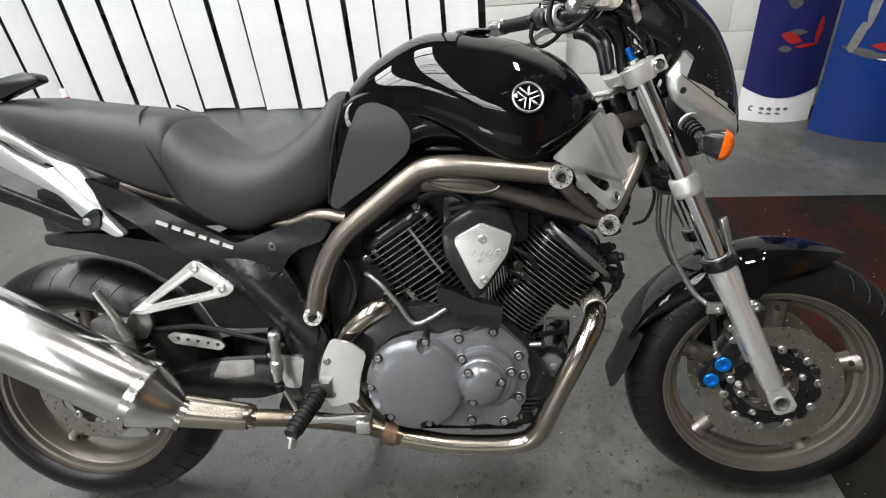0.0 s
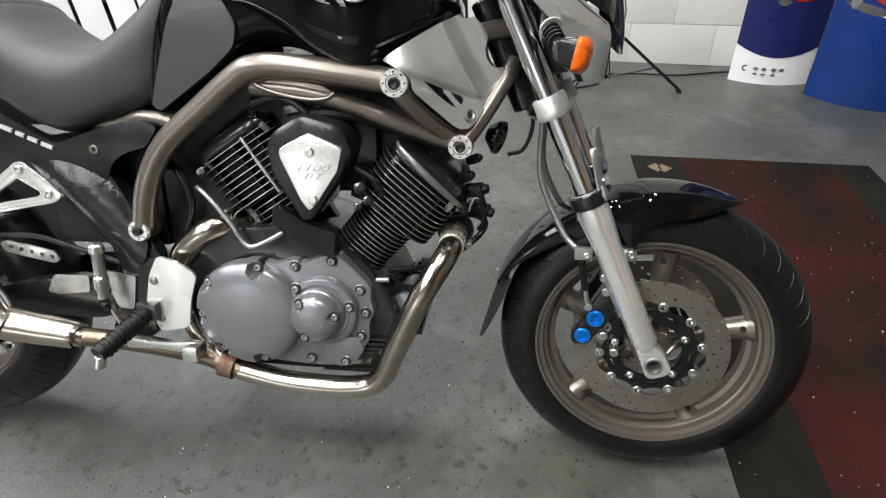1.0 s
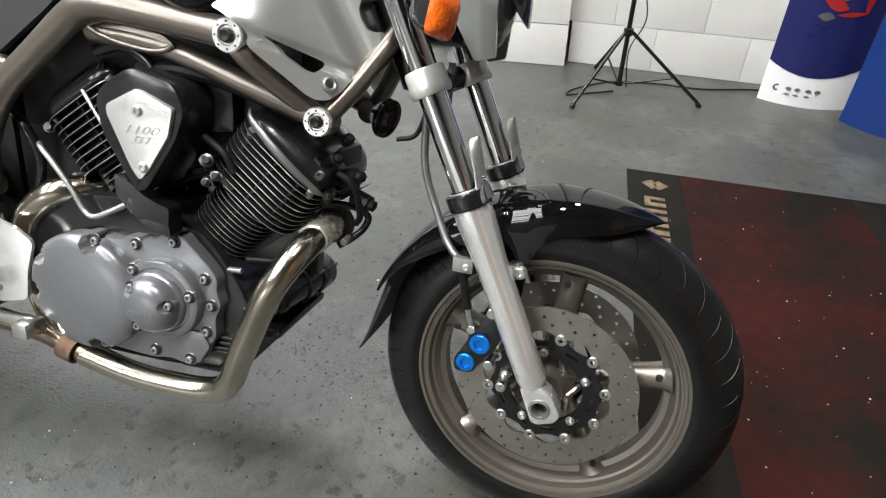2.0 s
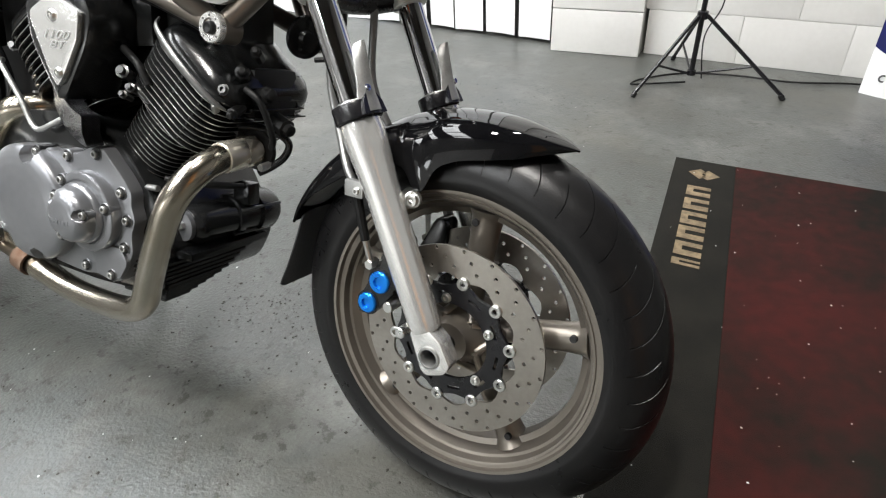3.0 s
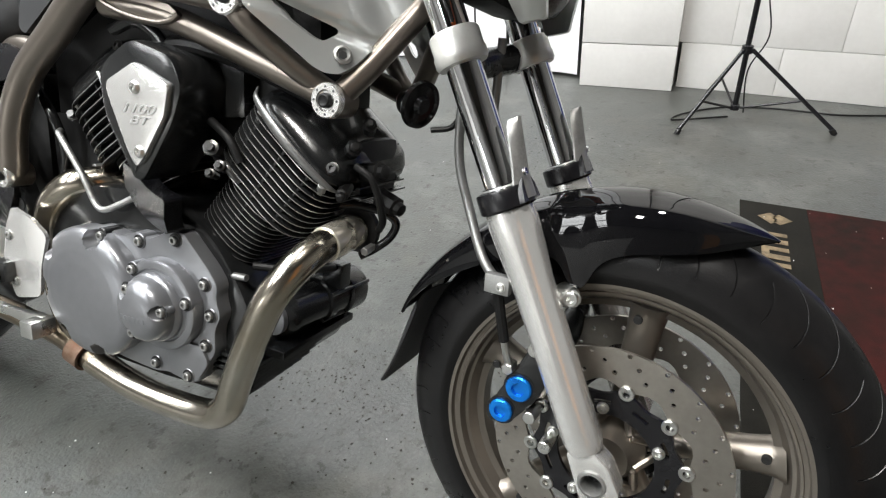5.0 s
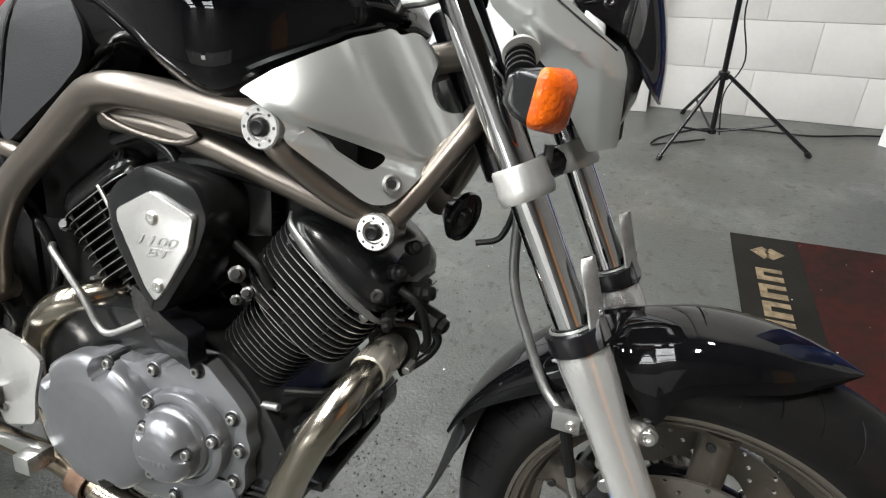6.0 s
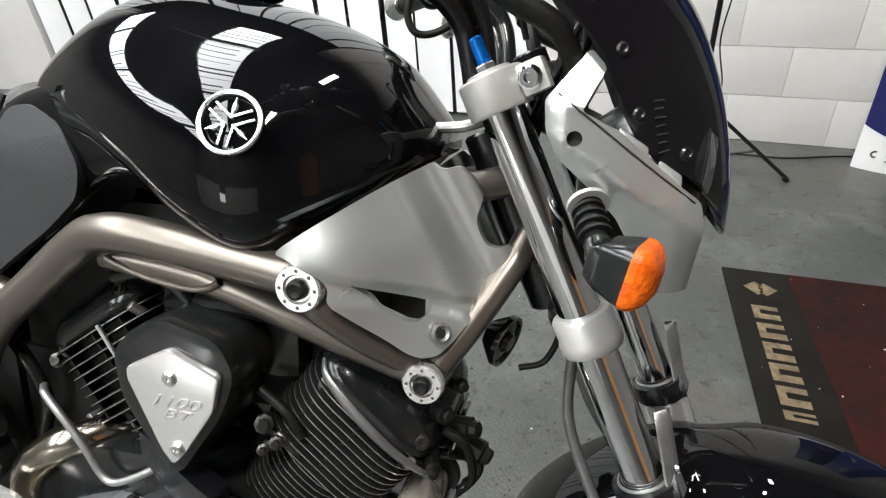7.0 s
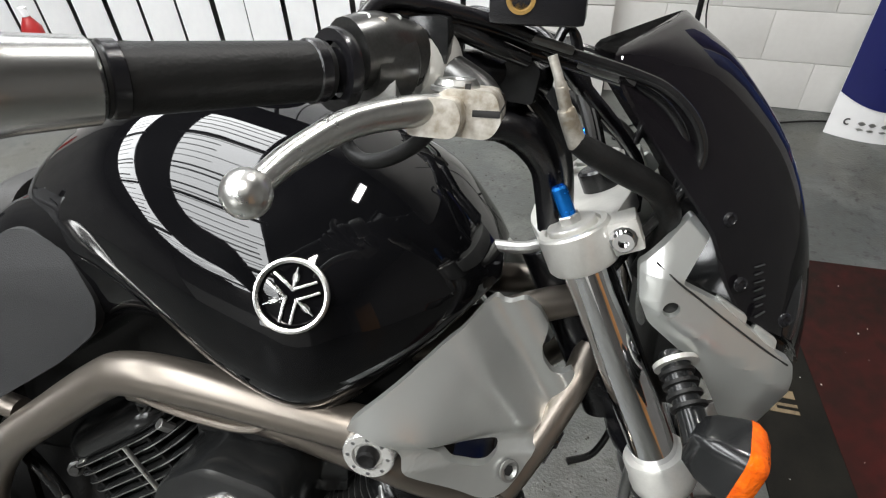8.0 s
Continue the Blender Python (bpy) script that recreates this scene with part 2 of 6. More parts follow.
def sheet(outline, holes=(), y=0.0, thick=0.004, cuts=0, bevel=0.0):
    """A plate with its outline in x and z, bent by y (a number or a function of x and z); thick goes towards +y."""
    bm = bmesh.new()
    es = []
    for loop in (outline, *holes):
        vs = [bm.verts.new((p[0], 0, p[1])) for p in loop]
        es += [bm.edges.new((a, b)) for a, b in zip(vs, vs[1:] + vs[:1])]
    bmesh.ops.triangle_fill(bm, use_beauty=True, use_dissolve=False, edges=es, normal=(0, -1, 0))
    if cuts:
        xs, zs = [p[0] for p in outline], [p[1] for p in outline]
        for k in range(1, cuts):
            for co, no in (((min(xs) + (max(xs) - min(xs)) * k / cuts, 0, 0), (1, 0, 0)), ((0, 0, min(zs) + (max(zs) - min(zs)) * k / cuts), (0, 0, 1))):
                bmesh.ops.bisect_plane(bm, geom=bm.verts[:] + bm.edges[:] + bm.faces[:], plane_co=co, plane_no=no)
    else:
        bmesh.ops.dissolve_limit(bm, angle_limit=0.01, verts=bm.verts, edges=bm.edges)
    front = bm.faces[:]
    r = bmesh.ops.extrude_face_region(bm, geom=front)
    for v in [g for g in r["geom"] if isinstance(g, bmesh.types.BMVert)]:
        v.co.y += thick
    if callable(y):
        for v in bm.verts:
            v.co.y += y(v.co.x, v.co.z)
    else:
        for v in bm.verts:
            v.co.y += y
    if bevel:
        bmesh.ops.recalc_face_normals(bm, faces=bm.faces)
        sharp = [e for e in bm.edges if len(e.link_faces) == 2 and e.calc_face_angle(0) > 0.9]
        bmesh.ops.bevel(bm, geom=sharp, offset=bevel, segments=2, affect="EDGES", profile=0.6)
    return bm


def rounded(pts, r, n=4):
    """The polygon pts with its corners rounded by r."""
    out = []
    m = len(pts)
    for i in range(m):
        p, a, b = Vector(pts[i]), Vector(pts[i - 1]), Vector(pts[(i + 1) % m])
        ra = min(r, (a - p).length * 0.45, (b - p).length * 0.45)
        s, e = p + (a - p).normalized() * ra, p + (b - p).normalized() * ra
        for k in range(n + 1):
            t = k / n
            out.append(tuple((1 - t) ** 2 * s + 2 * t * (1 - t) * p + t * t * e))
    return out


def loft(sections, caps=True):
    bm = bmesh.new()
    skin(bm, [[bm.verts.new(p) for p in s] for s in sections], True, caps)
    return bm


def words(name, text, size, m, material, parent=None, depth=0.0006, spacing=1.0):
    cu = bpy.data.curves.new(name, "FONT")
    cu.shear = 0.4
    cu.body, cu.size, cu.extrude, cu.align_x, cu.align_y, cu.space_character = text, size, depth, "CENTER", "CENTER", spacing
    ob = new(name, cu)
    cu.materials.append(material)
    ob.parent = parent
    ob.matrix_local = m
    return ob


# ---------- room ----------
def room():
    bm = boxed(-5.2, 3.6, -5, 6, -0.1, 0)
    tagged(part("floor", bm, M_FLOOR, smooth=0), "grey painted concrete workshop floor with scuffs and dirt", "floor", kind="structure")
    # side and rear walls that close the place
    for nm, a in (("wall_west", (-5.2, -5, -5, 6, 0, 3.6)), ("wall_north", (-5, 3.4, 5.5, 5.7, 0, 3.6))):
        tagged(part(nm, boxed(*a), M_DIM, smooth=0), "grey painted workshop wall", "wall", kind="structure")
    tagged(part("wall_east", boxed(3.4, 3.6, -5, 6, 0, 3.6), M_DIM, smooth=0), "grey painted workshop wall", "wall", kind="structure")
    # the south wall: white below, grey above, round a small window
    for i, (a, m, label) in enumerate((((-5, -2.2, -4.95, -4.75, 0, 1.5), M_BLOCK, "white painted lower workshop wall"), ((-1.6, 0.9, -4.95, -4.75, 0, 1.5), M_BLOCK, "white painted lower workshop wall"),
                                       ((-2.2, -1.6, -4.95, -4.75, 0, 0.8), M_BLOCK, "white painted lower workshop wall"), ((-2.2, -1.6, -4.95, -4.75, 1.3, 1.5), M_DIM, "grey painted wall over the window"),
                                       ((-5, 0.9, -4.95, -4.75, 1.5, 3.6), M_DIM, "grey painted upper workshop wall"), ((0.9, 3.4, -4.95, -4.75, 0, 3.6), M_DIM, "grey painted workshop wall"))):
        tagged(part("wall_south_%d" % (i + 1), boxed(*a), m, smooth=0), label, "wall", kind="structure")
    tagged(part("wall_boarding", boxed(3.37, 3.396, -3.9, -2.5, 0, 2.5, bevel=0.004), M_PLY), "orange-brown plywood boarding on the workshop wall", "wall panel", kind="structure")
    tagged(part("ceiling", boxed(-5.2, 3.6, -5, 6, 3.6, 3.7), M_ROOF, smooth=0), "dark workshop roof lining", "ceiling", kind="structure")


room()


def roof_ribs(name, x):
    """Ribs of the translucent corrugated roof sheet, and the dark purlins under it."""
    bm = bmesh.new()
    rnd = random.Random(3)
    for k in range(38):
        y = -4.6 + 0.186 * k + rnd.uniform(-0.03, 0.03)
        w = rnd.choice((0.008, 0.012, 0.012, 0.022))
        box(bm, x - 0.4, x + 0.4 - rnd.choice((0, 0, 0.2)), y - w, y + w, 3.40, 3.425)
    tagged(part(name, bm, M_ALUD, smooth=0), "ribs across a translucent roof sheet", "roof light", kind="structure")
    for k, y in enumerate((-4.0, -2.2, -0.4, 1.4)):
        tagged(part(name + "_purlin_%d" % (k + 1), boxed(x - 0.55, x + 0.55, y - 0.03, y + 0.03, 3.28, 3.4), M_ROOF, smooth=0), "dark roof purlin", "beam", kind="structure")


roof_ribs("roof_light_ribs_1", -1.0)
roof_ribs("roof_light_ribs_2", -3.0)


def strip_lamp(x, y):
    g = thing("strip_light", "white fluorescent strip light under the roof", "ceiling light", pose(x, y, 3.2), group="strip lights")
    part("casing", boxed(-0.08, 0.08, -0.33, 0.33, 0.012, 0.05, bevel=0.006), M_WHITE, g)
    for sx in (-0.035, 0.035):
        part("hanger", rod(bmesh.new(), (sx, 0.2, 0.05), (sx, 0.2, 0.4), 0.003, 8), M_ALUD, g)


strip_lamp(0.6, -0.9)
strip_lamp(0.9, 1.3)


def back_wall():
    """Painted blocks, 0.44 by 0.215 m, with joints, on a backing wall that runs a little askew."""
    base = pose(0.6, 2.53, 0, 0, 0, -6.5)
    wall = new("wall_east_rear", mesh_of("wall_core", boxed(0, 3.2, 0.006, 0.2, 0, 3.6), M_BLOCK, 0))
    wall.matrix_world = base
    tagged(wall, "white painted concrete block wall behind the motorcycle", "wall", kind="structure")
    full = mesh_of("block", boxed(0.001, 0.439, 0.0, 0.03, 0.001, 0.2175, bevel=0.0045), M_BLOCK)
    for r in range(6):
        for c in range(7):
            b = new("block", full)
            b.parent = wall
            b.location = (c * 0.44 - (0.22 if r % 2 else 0.0) + 0.0, 0, r * 0.2185)
    return wall


back_wall()


def pillar():
    ob = new("wall_pillar", mesh_of("pillar_core", boxed(0.13, 0.585, 2.47, 2.9, 0, 3.6), M_BLOCK, 0))
    tagged(ob, "white painted block pier beside the strip curtain", "wall", kind="structure")
    full = mesh_of("block", boxed(0.002, 0.462, 0, 0.03, 0.002, 0.216, bevel=0.003), M_BLOCK)
    for r in range(6):
        b = new("block", full)
        b.parent = ob
        b.location = (0.127, 2.445, r * 0.2185)


pillar()


def strips():
    """White hanging strips across the wide opening, each a little turned, just short of the floor."""
    gaps = (0.095, -0.127, -0.345, -0.553, -0.754, -0.985, -1.196, -1.452, -1.682, -1.918, -2.176, -2.42, -2.68, -2.92, -3.15, -3.38)
    for right, left in zip(gaps, gaps[1:]):
        w = right - left - random.choice((0.018, 0.026, 0.034))
        x = right - 0.012
        bm = bmesh.new()
        n = 6
        lift, slope = random.uniform(0.004, 0.022), random.uniform(-0.006, 0.006)
        rings = []
        for z in np.linspace(0, 1, 8):
            row = []
            for s in (1, -1):
                for i in range(n + 1)[::s]:
                    u = i / n - 0.5
                    row.append(bm.verts.new((u * w, 0.01 * (1 - 4 * u * u) + s * 0.002, (lift + slope * u * 2) * (1 - z) + 2.6 * z)))
            rings.append(row)
        skin(bm, rings, True, True)
        ob = part("curtain_strip", bm, M_WHITE)
        ob.matrix_world = pose(x - w / 2, 2.6 - 0.16 * max(x, -1.5), 0, 0.2 * random.uniform(-1, 1), 0.35 * random.uniform(-1, 1), (-7 if x > -1.5 else 0) + random.uniform(-3, 3))
        tagged(ob, "white hanging strip of a curtain across the opening", "strip curtain", "curtain strips")
    tagged(part("wall_rear_left", boxed(-5, -3.42, 2.82, 3.02, 0, 3.6), M_BLOCK, smooth=0), "white painted block wall beside the curtain", "wall", kind="structure")


def parked_bike(x, y, turn_by):
    """A dark motorcycle parked behind the curtain, seen only through the gaps."""
    g = thing("parked_motorcycle", "dark motorcycle parked in the unlit store behind the curtain", "motorcycle", pose(x, y, 0, -8, 0, turn_by), group="parked motorcycles")
    for wx in (-0.7, 0.7):
        w = part("wheel", turned([(-0.05, 0.22), (-0.06, 0.27), (0, 0.3), (0.06, 0.27), (0.05, 0.22), (-0.05, 0.22)], (wx, 0, 0.3), RIGHT_HAND, 40), M_RUBBER, g)
        part("rim", turned([(-0.04, 0.19), (-0.045, 0.22), (0.045, 0.22), (0.04, 0.19), (-0.04, 0.19)], (wx, 0, 0.3), RIGHT_HAND, 40), M_ALUD, w)
    part("engine", boxed(-0.25, 0.25, -0.18, 0.18, 0.25, 0.6, bevel=0.06), M_FIN, g)
    part("tank", loft([[(px, r * math.cos(a), 0.85 + 0.8 * r * math.sin(a)) for a in np.linspace(0, 6.283, 20, endpoint=False)] for px, r in ((-0.2, 0.05), (-0.1, 0.13), (0.15, 0.17), (0.35, 0.1), (0.4, 0.03))]), M_BLACK, g)
    part("seat", boxed(-0.85, -0.2, -0.13, 0.13, 0.76, 0.86, bevel=0.04), M_SEAT, g)
    for sy in (-0.1, 0.1):
        part("fork_leg", rod(bmesh.new(), (0.7, sy, 0.3), (0.42, sy, 0.98), 0.025), M_ALU, g)
    part("handlebar", tubed([(0.3, -0.38, 1.08), (0.42, -0.15, 1.06), (0.42, 0.15, 1.06), (0.3, 0.38, 1.08)], 0.014), M_SATIN, g)
    part("exhaust", tubed([(0.25, -0.16, 0.4), (0.1, -0.18, 0.22), (-0.4, -0.2, 0.26), (-0.9, -0.22, 0.4)], [0.022, 0.022, 0.03, 0.05]), M_MUFF, g)
    return g


RIGHT_HAND = Vector((0, -1, 0))
parked_bike(-0.6, 4.2, 78)
parked_bike(-1.7, 4.25, 95)
parked_bike(-2.9, 4.3, 84)


strips()


def mat_thing():
    g = thing("floor_mat", "worn red and black carpet mat lying on the concrete floor", "mat", pose(0.936, 1.337, 0, 0, 0, 2.0))
    skew = Matrix(((1, 0, 0, 0), (-0.078, 1, 0, 0), (0, 0, 1, 0), (0, 0, 0, 1)))

    def cloth(bm):
        bmesh.ops.transform(bm, matrix=skew, verts=bm.verts)
        return bm

    part("border", cloth(boxed(0, 0.19, -1.75, 0, 0, 0.006, bevel=0.002)), M_MATBLK, g, "black border strip with worn tan print")
    def tan(pts):
        bm = bmesh.new()
        lo = [bm.verts.new((x, y, 0.0062)) for x, y in pts]
        hi = [bm.verts.new((x, y, 0.0072)) for x, y in pts]
        bm.faces.new(hi)
        for k in range(len(pts)):
            q = (k + 1) % len(pts)
            bm.faces.new((lo[k], lo[q], hi[q], hi[k]))
        return cloth(bm)
    mark = part("emblem", tan([(0.05, -0.095), (0.085, -0.065), (0.105, -0.085), (0.09, -0.1), (0.105, -0.115), (0.085, -0.135)]), M_MATTAN, g, "worn tan emblem", 0)
    part("emblem", tan([(0.145, -0.1), (0.11, -0.07), (0.09, -0.09), (0.105, -0.1), (0.09, -0.12), (0.11, -0.135)]), M_MATTAN, g, "worn tan emblem", 0)
    for k, h in enumerate((0.062, 0.066, 0.07, 0.066, 0.066, 0.03)):
        y = -0.19 - 0.083 * k
        part("print_block", tan([(0.055, y), (0.125, y), (0.125, y - h * 0.3), (0.075, y - h * 0.3), (0.075, y - h * 0.62), (0.125, y - h * 0.62), (0.125, y - h), (0.055, y - h)]), M_MATTAN, g, "worn tan block of print", 0)
    rnd = random.Random(9)
    bm = bmesh.new()
    for k in range(110):
        x, y, r = rnd.uniform(0.01, 0.88), rnd.uniform(-1.74, -0.02), rnd.uniform(0.0008, 0.0024)
        ring = [bm.verts.new((x + r * rnd.uniform(0.5, 1.3) * math.cos(q * 1.257), y + r * rnd.uniform(0.5, 1.3) * math.sin(q * 1.257), 0.0074)) for q in range(5)]
        tip = bm.verts.new((x, y, 0.0078 + r * 0.3))
        for q in range(5):
            bm.faces.new((ring[q], ring[(q + 1) % 5], tip))
    tagged(part("lint", cloth(bm), M_LABEL, g, "pale lint and chips on the pile", 0), kind="stuff")
    part("field", cloth(boxed(0.19, 0.76, -1.75, 0, 0, 0.0062, bevel=0.002)), M_MATRED, g, "faded red pile")
    part("border", cloth(boxed(0.76, 0.9, -1.75, 0, 0, 0.006, bevel=0.002)), M_MATBLK, g)
    return g


mat_thing()


def tripod():
    g = thing("light_stand", "black tripod stand with splayed legs on the floor", "tripod", pose(0.88, 2.1, 0))
    part("pole", rod(bmesh.new(), (0, 0, 0.05), (0.0, 0, 1.25), 0.011), M_SATIN, g)
    part("upper_pole", rod(bmesh.new(), (0, 0, 1.2), (0, 0, 1.9), 0.008), M_SATIN, g)
    part("hub", turned([(0, 0.012), (0.0, 0.022), (0.03, 0.022), (0.034, 0.012)], (0, 0, 0.285), (0, 0, 1), 16), M_SATIN, g)
    part("lower_hub", turned([(0, 0.011), (0.0, 0.018), (0.02, 0.018), (0.022, 0.011)], (0, 0, 0.05), (0, 0, 1), 16), M_SATIN, g)
    for x, y in ((0.373, -0.065), (-0.2, -0.22), (-0.12, 0.36)):
        d = Vector((x, y, 0))
        u = d.normalized() * 0.02
        leg = part("leg", rod(bmesh.new(), (u.x, u.y, 0.3), (x, y, 0.012), 0.008), M_SATIN, g)
        part("rubber_foot", rod(bmesh.new(), (x * 0.965, y * 0.965, 0.02), (x * 1.01, y * 1.01, 0.0), 0.011), M_MATT, leg)
        part("brace", rod(bmesh.new(), (u.x, u.y, 0.06), (x * 0.62, y * 0.62, 0.118), 0.005), M_SATIN, g)
    return g


tripod()


def stand(name, label, m, w, h, bulge, colour, low):
    """A bowed printed display stand: a thin curved panel on the floor."""
    g = thing(name, label, "display stand", m)
    n = 20

    def panel(z0, z1, off=0.0, dip=0.0):
        bm = bmesh.new()
        rings = []
        for z in np.linspace(0, 1, 6):
            row = []
            for s, d in ((1, 0.0), (-1, 0.006)):
                for i in range(n + 1)[::s]:
                    u = i / n - 0.5
                    zl = z0 + dip * (4 * u * u)
                    row.append(bm.verts.new((u * w, -bulge * (1 - 4 * u * u) + d + off, zl + (z1 - zl) * z)))
            rings.append(row)
        skin(bm, rings, True, True)
        return bm

    def patch(u0, u1, z0, z1, off, material, name, lab="", tilt=0.0):
        bm = bmesh.new()
        rings = []
        for k in range(9):
            u = u0 + (u1 - u0) * k / 8
            t = math.sin(math.pi * (k + 0.35) / 8.7)
            zc = (z0 + z1) / 2 + tilt * (k / 8 - 0.5)
            hh = (z1 - z0) / 2 * t
            y = -bulge * (1 - 4 * u * u) + off
            rings.append([bm.verts.new((u * w, y + d, zc + e)) for d, e in ((0, -hh), (0, hh), (0.001, hh), (0.001, -hh))])
        skin(bm, rings)
        part(name, bm, material, g, lab, 0)

    part("panel", panel(0, h), M_WHITE if low else colour, g)
    if low:
        patch(-0.17, 0.1, 0.43, 0.485, -0.0055, M_RED, "printed_picture", "red printed vehicle shape", -0.035)
        patch(0.02, 0.31, 0.408, 0.428, -0.0056, M_RED, "printed_picture", "", 0.012)
        patch(0.26, 0.34, 0.42, 0.56, -0.0055, M_RED, "printed_picture", "", 0.03)
        patch(-0.17, 0.0, 0.385, 0.42, -0.0055, M_DGREY, "printed_picture")
        patch(-0.1, 0.15, 0.47, 0.5, -0.005, M_DGREY, "printed_picture")
        patch(-0.15, 0.33, 0.64, 0.7, -0.0055, M_ALUD, "printed_picture", "grey printed vehicle shape", 0.02)
        patch(-0.2, 0.0, 0.6, 0.68, -0.005, M_DGREY, "printed_picture", "", -0.03)
        ring = turned([(0, 0.009), (0.0008, 0.0095), (0.0008, 0.015), (0, 0.0155)], (-0.33 * w, -bulge * 0.55 - 0.002, 0.075), (0, -1, 0), 24)
        part("printed_mark", ring, M_DGREY, g)
        for k in range(2):
            for q in range(4 if k == 0 else 3):
                u = -0.2 + 0.1 * q + (0.02 if q > 1 else 0)
                patch(u - 0.036, u + 0.036, 0.07 - 0.022 * k, (0.088 if k == 0 else 0.058), -0.004, M_ALUD, "printed_bar")
    else:
        patch(-0.4, 0.1, 0.41, 0.45, -0.002, M_DGREY, "printed_picture", "dark printed vehicle shape", -0.03)
        patch(-0.12, 0.3, 0.445, 0.49, -0.003, M_RED, "printed_picture", "red printed vehicle shape")
        patch(-0.1, 0.3, 0.415, 0.44, -0.003, M_DGREY, "printed_picture")
        patch(-0.34, -0.2, 0.43, 0.56, -0.002, M_ALUD, "printed_picture", "", 0.1)
        patch(-0.24, -0.14, 0.54, 0.76, -0.002, M_ALUD, "printed_picture", "", 0.05)
        patch(-0.02, 0.2, 0.402, 0.414, -0.003, M_LABEL, "printed_picture")
    if low:
        part("printed_field", panel(low, h, -0.003, 0.05), colour, g, "dark blue printed field above a white foot")
    return g


stand("display_stand", "curved dark blue and white printed display stand", pose(1.715, 2.2, 0, 0, 0, -9), 0.37, 1.9, 0.05, M_NAVY, 0.14)
stand("display_stand", "curved bright blue printed display stand", pose(2.02, 1.93, 0, 0, 0, -32), 0.42, 1.9, 0.06, M_ROYAL, 0)


cable = part("floor_cable", tubed([(0.86, 2.13, 0.006), (0.7, 2.05, 0.006), (0.64, 2.03, 0.006), (0.68, 2.12, 0.006), (0.84, 2.25, 0.006), (1.06, 2.285, 0.006), (1.29, 2.265, 0.006), (1.56, 2.32, 0.006), (1.9, 2.28, 0.006)], 0.004, 8), M_MATT)
tagged(cable, "black power cable lying along the foot of the wall", "cable")
tagged(part("stand_cable", tubed([(0.9, 2.11, 1.0), (0.93, 2.12, 0.8), (0.91, 2.13, 0.55), (0.95, 2.14, 0.35), (0.9, 2.16, 0.2), (0.92, 2.2, 0.006)], 0.003, 8), M_MATT), "thin black cable hanging beside the tripod", "cable")


def flecks():
    """Loose grit, paint chips and dirt on the floor."""
    rnd = random.Random(5)
    for label, m, n, lo, hi in (("dark grit and dirt specks scattered over the floor", M_GRIT, 1500, 0.001, 0.0038), ("pale paint chips scattered over the floor", M_LABEL, 60, 0.001, 0.0028)):
        bm = bmesh.new()
        spots = [(rnd.uniform(-1.2, 1.0), rnd.uniform(-0.7, 1.9)) for _ in range(n)]
        if m is M_GRIT:
            spots += [(rnd.gauss(0.14, 0.1), rnd.gauss(0.15, 0.07)) for _ in range(170)] + [(rnd.gauss(0.5, 0.12), rnd.gauss(0.28, 0.2)) for _ in range(220)]
        if m is M_LABEL:
            spots += [(-0.276, -0.205), (0.162, -0.283), (-0.222, -0.19), (-0.201, -0.305), (-0.253, -0.326)]
        for x, y in spots:
            if x > 0.75 - 0.02 * y and y > -0.6:
                continue
            r = rnd.uniform(lo, hi) * (1.6 if rnd.random() < 0.08 else 1)
            k = rnd.randint(4, 7)
            a0 = rnd.uniform(0, 6)
            top = [bm.verts.new((x + r * rnd.uniform(0.5, 1.2) * math.cos(a0 + 6.283 * q / k), y + r * rnd.uniform(0.5, 1.2) * math.sin(a0 + 6.283 * q / k), 0.0008)) for q in range(k)]
            peak = bm.verts.new((x, y, 0.0012 + r * 0.3))
            for q in range(k):
                bm.faces.new((top[q], top[(q + 1) % k], peak))
        tagged(part("floor_grit", bm, m, smooth=0), label, "grit", kind="stuff")


flecks()


def bottle(x, y, h, r, body, cap, label):
    g = thing("plastic_bottle", label, "bottle", pose(x, y, 0))
    part("body", turned([(0, 0), (0, r * 0.95), (0.01, r), (h * 0.66, r), (h * 0.8, r * 0.5), (h * 0.85, r * 0.35), (h * 0.85, 0)], (0, 0, 0), (0, 0, 1), 24), body, g)
    part("cap", turned([(0, r * 0.4), (0, r * 0.42), (h * 0.14, r * 0.4), (h * 0.15, 0)], (0, 0, h * 0.85), (0, 0, 1), 20), cap, g)


PURPLE = mat("purple_plastic", (0.25, 0.16, 0.5), (0.2, 0.12, 0.4), 0.4)
bottle(-2.75, 2.3, 0.3, 0.06, M_WHITE, PURPLE, "white plastic bottle with a purple cap on the floor")
bottle(-2.62, 2.45, 0.34, 0.055, M_RED, M_WHITE, "red plastic bottle standing on the floor")
ext = thing("fire_extinguisher", "red fire extinguisher hanging on the white block wall", "fire extinguisher", pose(-4.28, 2.7, 0.12))
part("cylinder", turned([(0, 0), (0, 0.07), (0.02, 0.085), (0.42, 0.085), (0.48, 0.05), (0.5, 0.02), (0.5, 0)], (0, 0, 0), (0, 0, 1), 28), M_RED, ext)
part("base_ring", turned([(-0.015, 0.075), (-0.015, 0.088), (0.02, 0.088), (0.02, 0.075)], (0, 0, 0), (0, 0, 1), 28), M_MATT, ext)
part("wall_bracket", boxed(-0.03, 0.03, 0.08, 0.122, 0.2, 0.3), M_ALUD, ext)
part("valve", tubed([(0, 0, 0.5), (0, 0, 0.54), (0.03, -0.02, 0.56), (0.08, -0.05, 0.56)], 0.012), M_MATT, ext)

